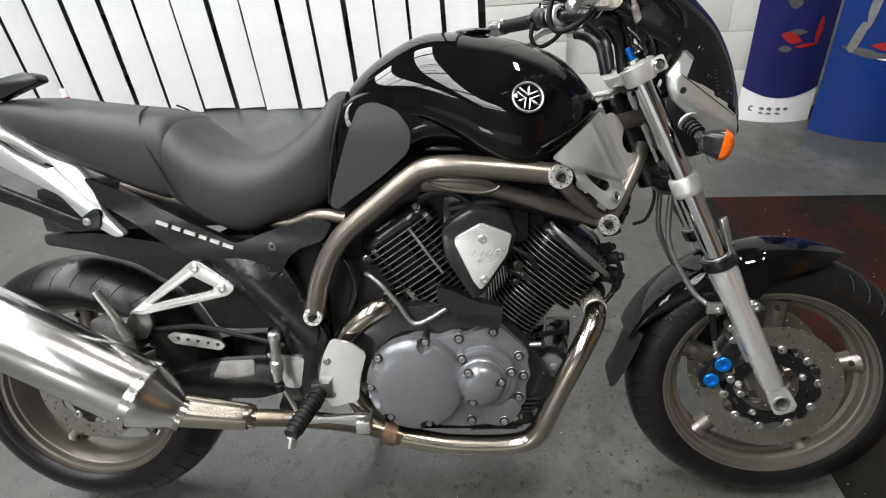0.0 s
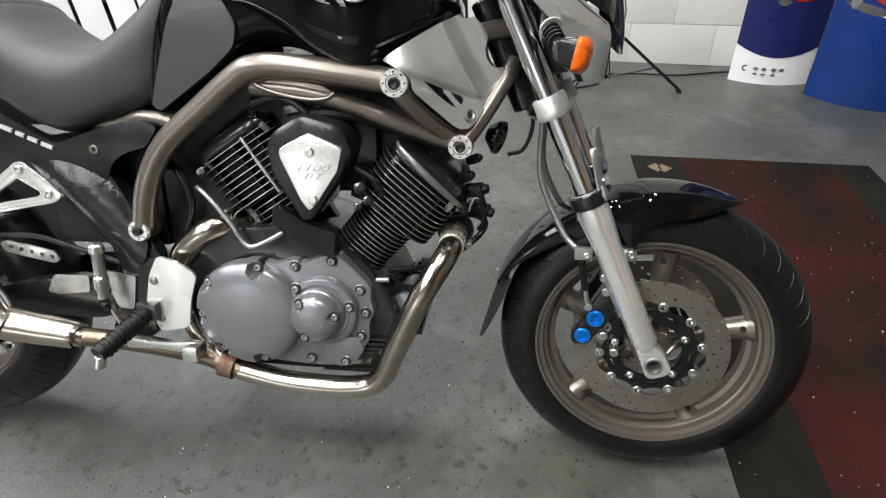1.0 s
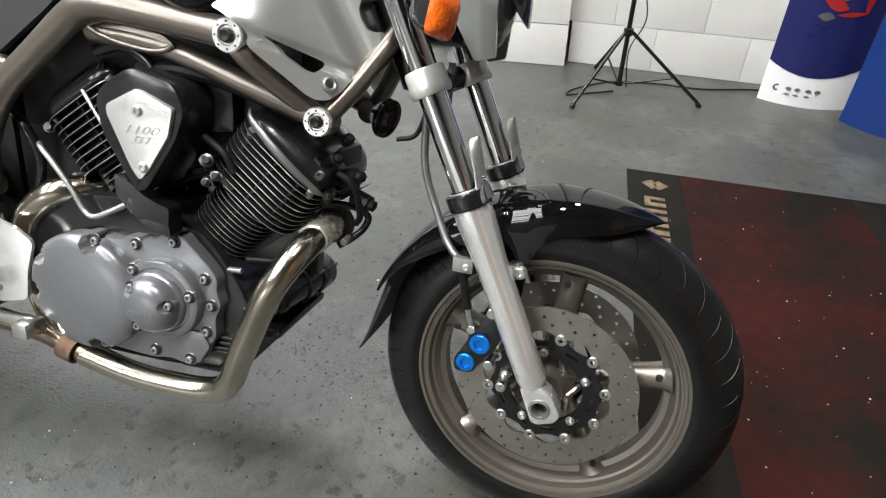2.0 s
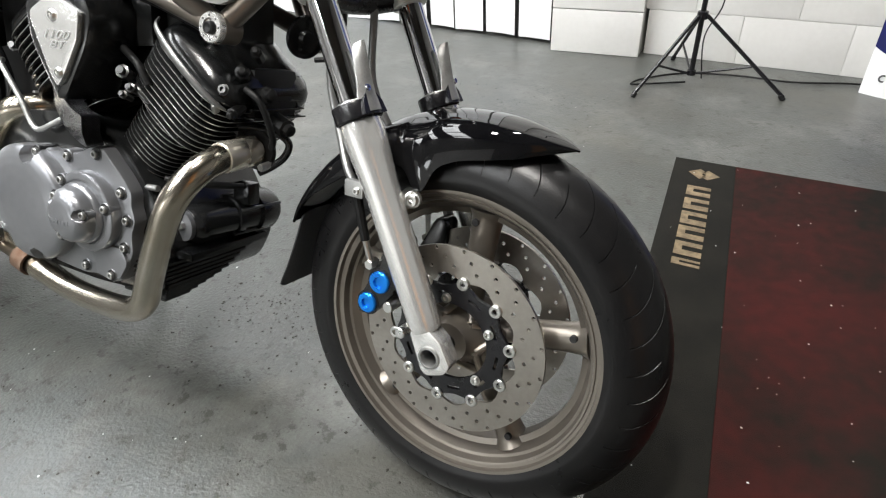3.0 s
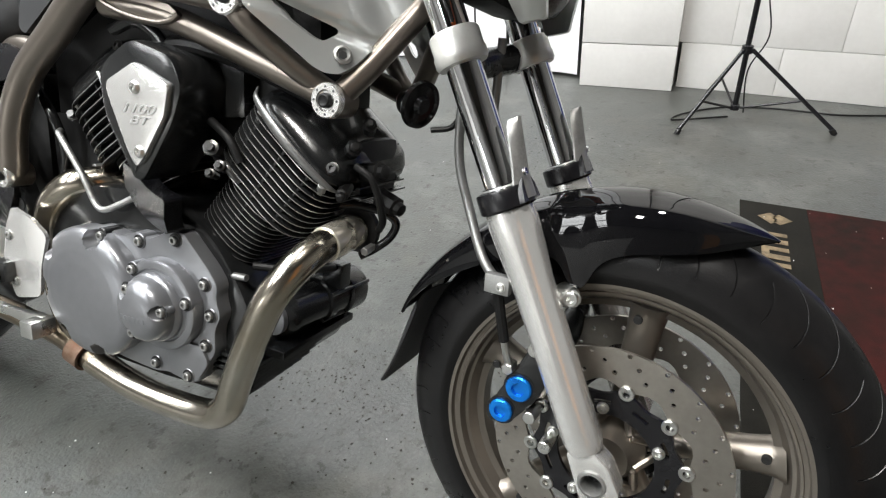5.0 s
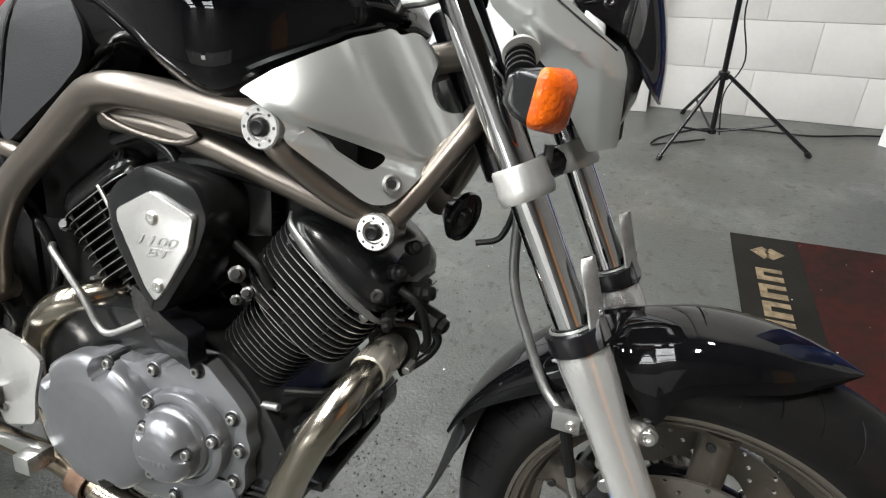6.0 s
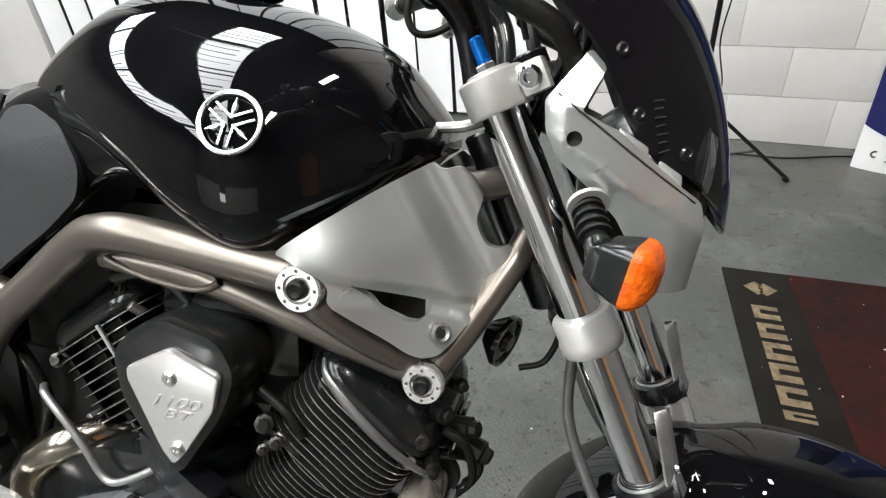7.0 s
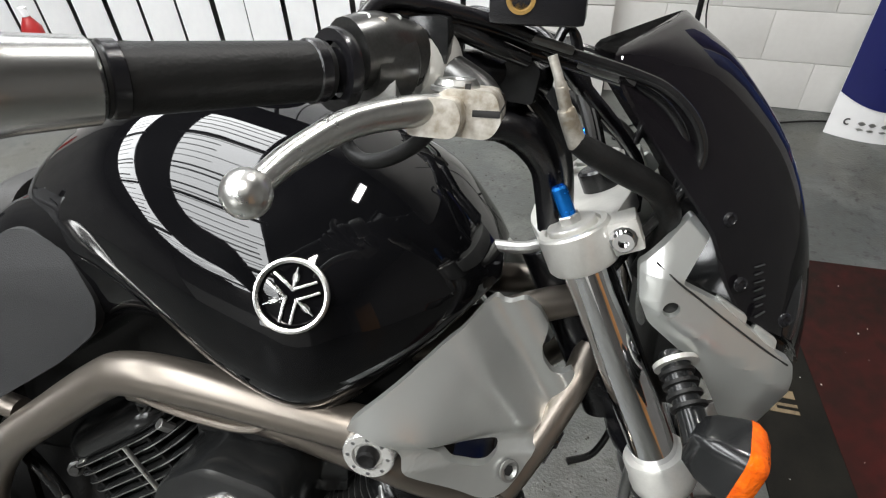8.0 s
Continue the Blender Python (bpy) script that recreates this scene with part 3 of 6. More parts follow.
# ---------- motorcycle ----------
LEAN_AWAY = 18.66
bike = thing("motorcycle", "black and silver motorcycle leaning on its side stand", "motorcycle",
             pose(0, -0.1237, 0, -LEAN_AWAY) @ pose(0.768, 0, 0, 0, 0, 1.9) @ pose(-0.768, 0, 0))
RIGHT = Vector((0, -1, 0))


def smooth_rows(rows, per=5):
    """Rows of numbers, glided through by the same curve as the tubes."""
    R = [np.array(r, float) for r in rows]
    R = [2 * R[0] - R[1]] + R + [2 * R[-1] - R[-2]]
    out = []
    for i in range(1, len(R) - 2):
        for k in range(per):
            t = k / per
            a, b, c, d = R[i - 1], R[i], R[i + 1], R[i + 2]
            out.append(0.5 * (2 * b + (c - a) * t + (2 * a - 5 * b + 4 * c - d) * t * t + (3 * b - a - 3 * c + d) * t ** 3))
    return out + [R[-2]]


def rings_of(rows, n=40, up=2.3, dn=2.3, low=0.4, per=5):
    """Closed rings across the bike from rows of x, bottom, top and half width."""
    out = []
    for row in smooth_rows(rows, per):
        x, zb, zt, w = (float(v) for v in row[:4])
        zm = zb + (zt - zb) * (float(row[4]) if len(row) > 4 else low)
        ring = []
        for i in range(n):
            a = 2 * math.pi * i / n
            cc, ss = math.cos(a), math.sin(a)
            e = up if ss > 0 else dn
            hh = (zt - zm) if ss > 0 else (zm - zb)
            ring.append((x, w * math.copysign(abs(cc) ** (2 / e), cc), zm + hh * math.copysign(abs(ss) ** (2 / e), ss)))
        out.append(ring)
    return out


def arc(r, a0, a1, n, c=(0, 0)):
    return [(c[0] + r * math.cos(radians(a)), c[1] + r * math.sin(radians(a))) for a in np.linspace(a0, a1, n)]


def disc_pts(cx, cz, r, n=8, a0=0):
    return [(cx + r * math.cos(2 * math.pi * k / n + a0), cz + r * math.sin(2 * math.pi * k / n + a0)) for k in range(n)]


# --- wheels ---
def tyre_mesh(c, R, width, rim_r, pitch, slant):
    """A tyre whose grid of faces is sheared along its sweeping tread grooves, so that each cut is clean."""
    w, crown, m = width / 2, R - rim_r, 48
    # columns of one tread step: a plain stretch, the cut of one flank, a plain stretch, the cut of the other
    cols = [(0.0, 0), (0.1, 0), (0.2, 0), (0.23, 0), (0.234, 1), (0.271, 1), (0.275, 0), (0.31, 0), (0.4, 0), (0.5, 0), (0.6, 0), (0.7, 0), (0.73, 0), (0.734, 2), (0.771, 2), (0.775, 0), (0.81, 0), (0.9, 0)]
    bm = bmesh.new()
    rings = []
    for i in range(pitch):
        for f, cut in cols:
            row = []
            for j in range(m + 1):
                a = 2 * j / m - 1
                t = a * 1.98
                s = 1 if t > 0 else -1
                if abs(t) <= math.pi / 2:
                    y, r = w * math.sin(t), R - crown * 0.82 * (1 - math.cos(t)) ** 1.02
                else:
                    k = (abs(t) - math.pi / 2) / (1.98 - math.pi / 2)
                    y, r = s * w * (1 - 0.11 * k ** 1.4), R - crown * 0.82 - crown * 0.2 * k
                u = abs(a)
                q = min(1.0, u / 0.62)
                th = 2 * math.pi * (i + f) / pitch - slant * 0.2 * (1 - (1 - q) ** 1.8)
                long = i % 3 != 2
                if cut and (cut == 1) == (a < 0) and (0.05 if long else 0.3) < u < (0.6 if long else 0.64):
                    r -= 0.0038
                row.append(bm.verts.new((c.x + r * math.cos(th), c.y + y, c.z + r * math.sin(th))))
            rings.append(row)
    for i in range(len(rings)):
        a, b = rings[i], rings[(i + 1) % len(rings)]
        for j in range(m):
            bm.faces.new((a[j], a[j + 1], b[j + 1], b[j]))
    return bm


def wheel(name, x, z, R, width, rim_r, spokes0, f, pitch, slant, label):
    c = Vector((x, 0, z))
    hub = part(name, turned([(-0.062, 0.012), (-0.062, 0.03), (-0.045, 0.034), (-0.03, 0.046), (0.03, 0.046), (0.045, 0.034), (0.062, 0.03), (0.062, 0.012)], c, RIGHT, 32), M_WHEEL, bike, label)
    part("tyre", tyre_mesh(c, R, width, rim_r, pitch, slant), M_RUBBER, hub, "black road tyre with grooved tread", 30)
    for k in range(26):
        a = radians(236 + 3.1 * k + (4 if k > 12 else 0))
        d, e = Vector((math.cos(a), 0, math.sin(a))), Vector((-math.sin(a), 0, math.cos(a)))
        bar = boxed(-0.0028 if k % 3 else -0.004, 0.0028, -0.0003, 0.0003, -0.0032, 0.0032)
        sw = width / 2 * 0.985
        bmesh.ops.transform(bar, matrix=Matrix(((e.x, 0, d.x, c.x + d.x * (rim_r + 0.017)), (0, 1, 0, -sw), (e.z, 0, d.z, c.z + d.z * (rim_r + 0.017)), (0, 0, 0, 1))), verts=bar.verts)
        part("sidewall_mark", bar, M_RUBBER, hub)
    lip = [(-f, rim_r - 0.003), (-f - 0.001, rim_r + 0.005), (-f + 0.004, rim_r + 0.007), (-f + 0.008, rim_r - 0.01), (-f + 0.02, rim_r - 0.016)]
    inn = [(-f + 0.003, rim_r - 0.0035), (-f + 0.0085, rim_r - 0.0055), (-f + 0.01, rim_r - 0.0085), (-f + 0.006, rim_r - 0.0105), (-f + 0.007, rim_r - 0.0135), (-f + 0.018, rim_r - 0.0165), (-f + 0.02, rim_r - 0.0205), (-f + 0.034, rim_r - 0.028), (-f * 0.25, rim_r - 0.037)]
    part("rim", turned(lip + [(-a, r) for a, r in lip[::-1]] + [(-a, r) for a, r in inn] + inn[::-1] + [lip[0]], c, RIGHT, 120), M_WHEEL, hub, "bronze painted alloy rim")
    for k in range(5):
        a = radians(spokes0 + 72 * k)
        d, side = Vector((math.cos(a), 0, math.sin(a))), Vector((-math.sin(a), 0, math.cos(a)))
        part("spoke", tubed([c + d * 0.035, c + d * 0.075, c + d * 0.115, c + d * 0.16, c + d * (rim_r - 0.04), c + d * (rim_r - 0.026)], [0.017, 0.018, 0.021, 0.022, 0.024, 0.031], 18, 4, 0.95), M_WHEEL, hub)
        part("spoke_bore", rod(bmesh.new(), c + d * (rim_r - 0.045) + Vector((0, -0.02, 0)) + side * 0.008, c + d * (rim_r - 0.046) + Vector((0, -0.0265, 0)) + side * 0.008, 0.0055, 12), M_HOLE, hub)
        for s in (-1, 1):
            e = Vector((math.cos(a + s * 0.62), 0, math.sin(a + s * 0.62)))
            part("hub_rib", rod(bmesh.new(), c + d * 0.072 + Vector((0, -0.012, 0)), c + e * 0.038 + Vector((0, -0.04, 0)), 0.006, 10), M_WHEEL, hub)
    return hub, c


front, FC = wheel("front_wheel", 0.768, 0.314, 0.302, 0.110, 0.2235, 13, 0.05, 42, 1.0, "bronze five-spoke front wheel with twin discs")
rear, RC = wheel("rear_wheel", -0.808, 0.348, 0.316, 0.168, 0.224, 20, 0.07, 36, -1.0, "bronze five-spoke rear wheel behind the muffler")


def brake_disc(c, y, hub, ro, bob, n=10, a0=10.0, side=-1):
    """A drilled ring on bobbins round a black carrier."""
    cx, cz = c.x, c.z
    inner, outer = [], []
    for k in range(n * 8):
        a = a0 + 360 * k / (n * 8)
        m = math.cos(radians((a - a0) * n))
        inner.append((cx + (bob + 0.0065 - 0.0045 * m) * math.cos(radians(a)), cz + (bob + 0.0065 - 0.0045 * m) * math.sin(radians(a))))
        outer.append((cx + (bob - 0.0055 + 0.0035 * m) * math.cos(radians(a)), cz + (bob - 0.0055 + 0.0035 * m) * math.sin(radians(a))))
    holes = []
    span = ro - bob - 0.02
    for k in range(60):
        a = radians(6 * k + 2)
        r = bob + 0.019 + span * (0.08, 0.5, 0.9)[k % 3]
        holes.append(disc_pts(cx + r * math.cos(a), cz + r * math.sin(a), 0.0031, 8))
    ring = part("brake_disc", sheet(disc_pts(cx, cz, ro, 96), [inner] + holes, y - 0.0024, 0.0048), M_DISC, hub, "drilled steel brake disc", 30)
    slots = []
    for k in range(n):
        a = a0 + 18 + 360 / n * k
        slots.append([(cx + p[0], cz + p[1]) for p in arc(bob - 0.017, a - 8, a + 8, 5) + arc(bob - 0.022, a + 8, a - 8, 5)])
    part("disc_carrier", sheet(outer, [disc_pts(cx, cz, bob - 0.036, 40)] + slots, y - 0.003, 0.006), M_SATIN, hub, "black disc carrier")
    for k in range(n):
        a = radians(a0 + 360 / n * k)
        p = (cx + bob * math.cos(a), y + side * 0.002, cz + bob * math.sin(a))
        part("disc_bobbin", turned([(0, 0.0095), (0.003, 0.0095), (0.004, 0.0085), (0.004, 0.0048), (-0.003, 0.004), (-0.003, 0)], p, (0, side, 0), 16), M_ALU, hub)
    for k in range(5):
        a = radians(27 + 72 * k)
        part("disc_bolt", bolt(bmesh.new(), (cx + (bob - 0.028) * math.cos(a), y + side * 0.003, cz + (bob - 0.028) * math.sin(a)), (0, side, 0), 0.0062, 0.006), M_ALU, hub)
    return ring


brake_disc(FC, -0.054, front, 0.148, 0.0965)
brake_disc(FC, 0.054, front, 0.148, 0.0965, side=1)
brake_disc(RC, -0.05, rear, 0.133, 0.082, 8)

# --- front fork ---
FA, FD = Vector((0.4456, 0, 1.010)), Vector((0.420, 0, -0.9075)).normalized()
FN = Vector((0.9075, 0, 0.420)).normalized()
# the bars are turned a little to the right, and all that steers with them
STEER = Matrix.Translation((0.770, 0, 0.320)) @ Matrix.Rotation(radians(-6.0), 4, -FD) @ Matrix.Translation((-0.768, 0, -0.314))
for sy in (-1, 1):
    at = lambda s, f=0.0, o=0.0: FA + FD * s + FN * (f + (0.01 if sy > 0 else 0.0)) + Vector((0, sy * 0.1 + o, 0))
    leg = part("fork_leg", turned([(0, 0), (0, 0.02), (0.004, 0.0285), (0.02, 0.0295), (0.05, 0.028), (0.09, 0.0248), (0.15, 0.0243), (0.29, 0.0238), (0.302, 0.021), (0.302, 0)], at(0.428), FD, 40), M_BRIGHT, bike, "silver lower fork leg")
    lug = sheet(rounded([(0.733, 0.344), (0.756, 0.361), (0.783, 0.342), (0.801, 0.309), (0.793, 0.295), (0.766, 0.284), (0.756, 0.289)], 0.006), (disc_pts(0.768, 0.314, 0.0125, 24),), sy * 0.1 - 0.016 if sy < 0 else sy * 0.1 - 0.014, 0.03, 0, 0.002)
    part("axle_lug", lug, M_BRIGHT, leg)
    part("axle_end", turned([(0.0, 0.0175), (0.0025, 0.0165), (0.003, 0.0135), (0.0, 0.0122), (-0.024, 0.0118)], (0.768, sy * 0.116, 0.314), (0, sy, 0), 32), M_ALUD, leg, "hollow steel axle end")
    part("axle_bore", turned([(0, 0.0124), (0, 0)], (0.768, sy * 0.094, 0.314), (0, sy, 0), 24), M_HOLE, leg)
    part("pinch_screw", bolt(bmesh.new(), (0.79, sy * 0.1, 0.302), (0.8, 0, -0.55), 0.006, 0.006), M_ALUD, leg)
    part("fork_tube", rod(bmesh.new(), at(-0.002), at(0.45), 0.0206, 40), M_CHROME, leg, "chrome upper fork tube")
    part("dust_boot", turned([(0, 0.0295), (0.0, 0.0315), (0.002, 0.0328), (0.021, 0.0328), (0.0235, 0.0318), (0.025, 0.0265), (0.028, 0.0222)], at(0.431), -FD, 40), M_SATIN, leg, "black rubber dust boot", 30)
    part("boot_ring", turned([(0.0245, 0.0268), (0.0262, 0.0262), (0.027, 0.0235), (0.0275, 0.0212)], at(0.431), -FD, 40), M_ALUD, leg)
    # stone guard that stands in front of each tube
    bm = bmesh.new()
    rows = []
    for s, hw in ((0.425, 0.022), (0.414, 0.021), (0.403, 0.018), (0.39, 0.0145), (0.36, 0.0125), (0.345, 0.0105), (0.338, 0.005)):
        row = []
        for k, d in ((1, 0.0), (-1, 0.0022)):
            for u in (-1, -0.5, 0, 0.5, 1)[::k]:
                row.append(bm.verts.new(at(s, 0.033 - 0.012 * u * u + d + 0.17 * max(0, 0.403 - s), u * hw)))
        rows.append(row)
    skin(bm, rows)
    part("stone_guard", bm, M_ALUD, leg, "thin metal stone guard")
    part("guard_screw", bolt(bmesh.new(), at(0.396, 0.034, sy * 0.008), FN, 0.004, 0.003), M_CHROME, leg)
    part("guard_collar", sheet([(-0.024, 0), (0.024, 0), (0.02, 0.016), (0.008, 0.03), (-0.008, 0.03), (-0.02, 0.016)], (), 0, 0.006), M_SATIN, leg).matrix_local = Matrix.Translation(at(0.428, 0.031)) @ Matrix(((0, -FN.x, -FD.x, 0), (1, 0, 0, 0), (0, -FN.z, -FD.z, 0), (0, 0, 0, 1)))
    part("lower_clamp", turned([(-0.018, 0.0205), (-0.018, 0.027), (-0.015, 0.029), (0.003, 0.029), (0.006, 0.0302), (0.015, 0.0302), (0.019, 0.028), (0.019, 0.0205)], at(0.245), FD, 40), M_CAST, bike, "cast alloy lower fork clamp")
    clamp = part("upper_clamp", turned([(-0.0165, 0), (-0.0165, 0.0195), (-0.0155, 0.0205), (-0.011, 0.0207), (-0.0105, 0.0225), (-0.013, 0.0235), (-0.013, 0.0285), (-0.011, 0.03), (0.018, 0.03), (0.021, 0.028), (0.021, 0.0205)], at(0.008), FD, 48), M_CAST, bike, "cast alloy upper fork clamp")
    ear = boxed(-0.012, 0.016, -0.014, 0.014, -0.014, 0.014, bevel=0.005)
    bmesh.ops.transform(ear, matrix=Matrix.Translation(at(0.012, 0.034)) @ Matrix(((FN.x, 0, FD.x, 0), (0, 1, 0, 0), (FN.z, 0, FD.z, 0), (0, 0, 0, 1))), verts=ear.verts)
    part("pinch_ear", ear, M_CAST, clamp)
    part("pinch_bolt", bolt(bmesh.new(), at(0.012, 0.036, sy * 0.014), (0, sy, 0), 0.0085, 0.009), M_CHROME, clamp)
    part("adjuster_nut", turned([(0, 0.0095), (0.006, 0.0095), (0.007, 0.0085), (0.007, 0)], at(-0.0085), -FD, 6), M_ALU, clamp)
    part("preload_stud", turned([(0, 0.0065), (0.024, 0.0065), (0.026, 0.005), (0.02, 0.004), (0.02, 0)], at(-0.014), -FD, 20), M_BLUE, clamp, "blue anodised adjuster")
yoke = sheet(rounded([(-0.028, -0.1), (0.03, -0.1), (0.05, -0.03), (0.05, 0.03), (0.03, 0.1), (-0.028, 0.1), (-0.05, 0.03), (-0.05, -0.03)], 0.02), (), 0, 0.02, 0, 0.003)
bmesh.ops.transform(yoke, matrix=Matrix.Translation(FA + FD * 0.0) @ Matrix(((FN.x, FD.x, 0, 0), (0, 0, 1, 0), (FN.z, FD.z, 0, 0), (0, 0, 0, 1))), verts=yoke.verts)
part("top_yoke", yoke, M_CAST, bike)
part("lower_yoke", tubed([FA + FD * 0.245 + Vector((0, y, 0)) - FN * (0.03 if abs(y) < 0.05 else 0) for y in (-0.1, -0.04, 0.04, 0.1)], 0.02, 12), M_SATIN, bike)
part("steering_head", rod(bmesh.new(), FA + FD * 0.03 - FN * 0.045, FA + FD * 0.235 - FN * 0.045, 0.026, 28), M_SATIN, bike)
part("ignition_lock", rod(bmesh.new(), FA - FD * 0.02 + FN * 0.02, FA + FD * 0.06 + FN * 0.02, 0.018, 20), M_SATIN, bike)

# --- front mudguard ---
# rows of angle round the axle, half width, radius of the crown and of the lower edge, which dips into the stays
GUARD = [(65.8, 0.003, 0.3255, 0.3245), (67.5, 0.014, 0.326, 0.3185), (71, 0.034, 0.327, 0.307), (77, 0.053, 0.3285, 0.289), (84, 0.064, 0.33, 0.277), (91, 0.07, 0.331, 0.27), (96, 0.073, 0.332, 0.262), (99, 0.0745, 0.332, 0.252), (101.5, 0.0755, 0.332, 0.237), (103.5, 0.0765, 0.332, 0.2285), (106, 0.0765, 0.332, 0.2285), (107.5, 0.076, 0.332, 0.238), (109.5, 0.075, 0.332, 0.262), (114, 0.0745, 0.332, 0.272), (127, 0.0735, 0.3325, 0.283), (139, 0.0705, 0.333, 0.298), (147, 0.0675, 0.333, 0.312), (154, 0.064, 0.3325, 0.321), (159, 0.06, 0.332, 0.325)]
HALF = [(1.0, 1.0), (1.0, 0.86), (0.995, 0.72), (0.985, 0.58), (0.965, 0.46), (0.93, 0.35), (0.87, 0.255), (0.79, 0.185), (0.72, 0.15), (0.62, 0.12), (0.5, 0.08), (0.36, 0.04), (0.2, 0.012), (0.0, 0.0)]
PROFILE = [(-u, k) for u, k in HALF] + [(u, k) for u, k in HALF[-2::-1]]
bm = bmesh.new()
rows = []
for ph, w, r0, r1 in smooth_rows(GUARD, 4):
    row = []
    for side, d in ((1, 0.0), (-1, 0.0035)):
        for u, k in PROFILE[::side]:
            r = r0 - (r0 - r1) * k - d * (1 - 0.8 * k)
            row.append(bm.verts.new((FC.x + r * math.cos(radians(ph)), (w - d * abs(u)) * u, FC.z + r * math.sin(radians(ph)))))
    rows.append(row)
skin(bm, rows)
guard = part("front_mudguard", bm, M_BLACK, bike, "gloss black front mudguard", 50)
for sy in (-1, 1):
    part("stay_bolt", bolt(bmesh.new(), (0.707, sy * 0.082, 0.523), (0, sy, 0), 0.009, 0.008), M_ALU, guard)
    part("stay_boss", rod(bmesh.new(), (0.691, sy * 0.07, 0.523), (0.707, sy * 0.083, 0.523), 0.013), M_ALU, guard)
bm = bmesh.new()
rows = []
for x, z, w, b in smooth_rows([(0.468, 0.447, 0.066, 0.02), (0.452, 0.4, 0.066, 0.02), (0.438, 0.35, 0.064, 0.013), (0.43, 0.318, 0.062, 0.005), (0.427, 0.307, 0.056, 0.001), (0.4255, 0.302, 0.046, 0.0)], 3):
    row = []
    for k, d in ((1, 0.0), (-1, 0.003)):
        for i in range(9)[::k]:
            u = i / 4 - 1
            row.append(bm.verts.new((x + b * abs(u) ** 2 + d, w * u, z)))
    rows.append(row)
skin(bm, rows)
part("mud_flap", bm, M_PAD, guard, "matt black extender flap")

# --- caliper, hoses ---
for sy in (-1, 1):
    cal = part("brake_caliper", sheet(rounded([(0.606, 0.34), (0.612, 0.325), (0.64, 0.33), (0.672, 0.372), (0.69, 0.42), (0.69, 0.46), (0.668, 0.465), (0.645, 0.42)], 0.014), (), sy * 0.062 - 0.018, 0.036, 0, 0.004), M_FIN, bike, "black brake caliper with blue caps")
    for x, z, r in ((0.65, 0.387, 0.0175), (0.629, 0.348, 0.0162)):
        part("caliper_cap", turned([(0, r), (0.004, r), (0.006, r * 0.9), (0.006, r * 0.52), (0.002, r * 0.48), (0.002, 0)], (x, sy * 0.08, z), (0, sy, 0), 24), M_BLUE, cal, "blue anodised piston cap")
        part("cap_ring", turned([(0, r * 1.22), (0.003, r * 1.22), (0.003, r)], (x, sy * 0.078, z), (0, sy, 0), 24), M_SATIN, cal)
        part("cap_socket", turned([(0, r * 0.5), (0.0008, 0)], (x, sy * 0.0805, z), (0, sy, 0), 6), M_NAVY, cal)
    for x, z in ((0.668, 0.352), (0.692, 0.317), (0.665, 0.446), (0.659, 0.474)):
        part("caliper_bolt", rod(bmesh.new(), (x, sy * 0.055, z), (x, sy * 0.086, z), 0.0085, 12), M_ALU, cal)
    part("caliper_arm", tubed([(0.7, sy * 0.085, 0.4), (0.68, sy * 0.082, 0.44), (0.662, sy * 0.08, 0.475)], 0.008, 10), M_ALUD, cal)
    hose = part("brake_hose", tubed([(0.53, sy * 0.05, 0.81), (0.527, sy * 0.05, 0.74), (0.526, sy * 0.05, 0.68), (0.533, sy * 0.053, 0.643), (0.552, sy * 0.06, 0.6), (0.582, sy * 0.078, 0.55), (0.612, sy * 0.095, 0.528)], 0.0062, 14), M_HOSE, bike, "grey sheathed brake hose")
    part("hose_sleeve", tubed([(0.612, sy * 0.095, 0.528), (0.62, sy * 0.09, 0.48), (0.626, sy * 0.088, 0.45)], 0.0068, 10), M_MATT, hose)
    part("hose_union", tubed([(0.626, sy * 0.088, 0.45), (0.63, sy * 0.085, 0.43), (0.634, sy * 0.082, 0.415)], 0.0048, 10), M_ALU, hose)
    part("union_bolt", rod(bmesh.new(), (0.634, sy * 0.07, 0.413), (0.634, sy * 0.09, 0.413), 0.008, 6), M_ALU, hose)
    part("hose_clamp", boxed(0.6, 0.632, sy * 0.1 - 0.006, sy * 0.1 + 0.006, 0.516, 0.54, bevel=0.003), M_ALUD, hose)
    part("clamp_screw", bolt(bmesh.new(), (0.622, sy * 0.106, 0.526), (0, sy, 0), 0.005, 0.004), M_ALU, hose)

for ob in bike.children:
    kind = ob.name.split(".")[0]
    if kind in ("front_wheel", "fork_leg", "lower_clamp", "upper_clamp", "top_yoke", "lower_yoke", "ignition_lock", "front_mudguard"):
        ob.matrix_local = STEER
    elif kind in ("brake_caliper", "brake_hose"):
        ob.matrix_local = STEER @ Matrix.Translation((0.006, 0, -0.002))

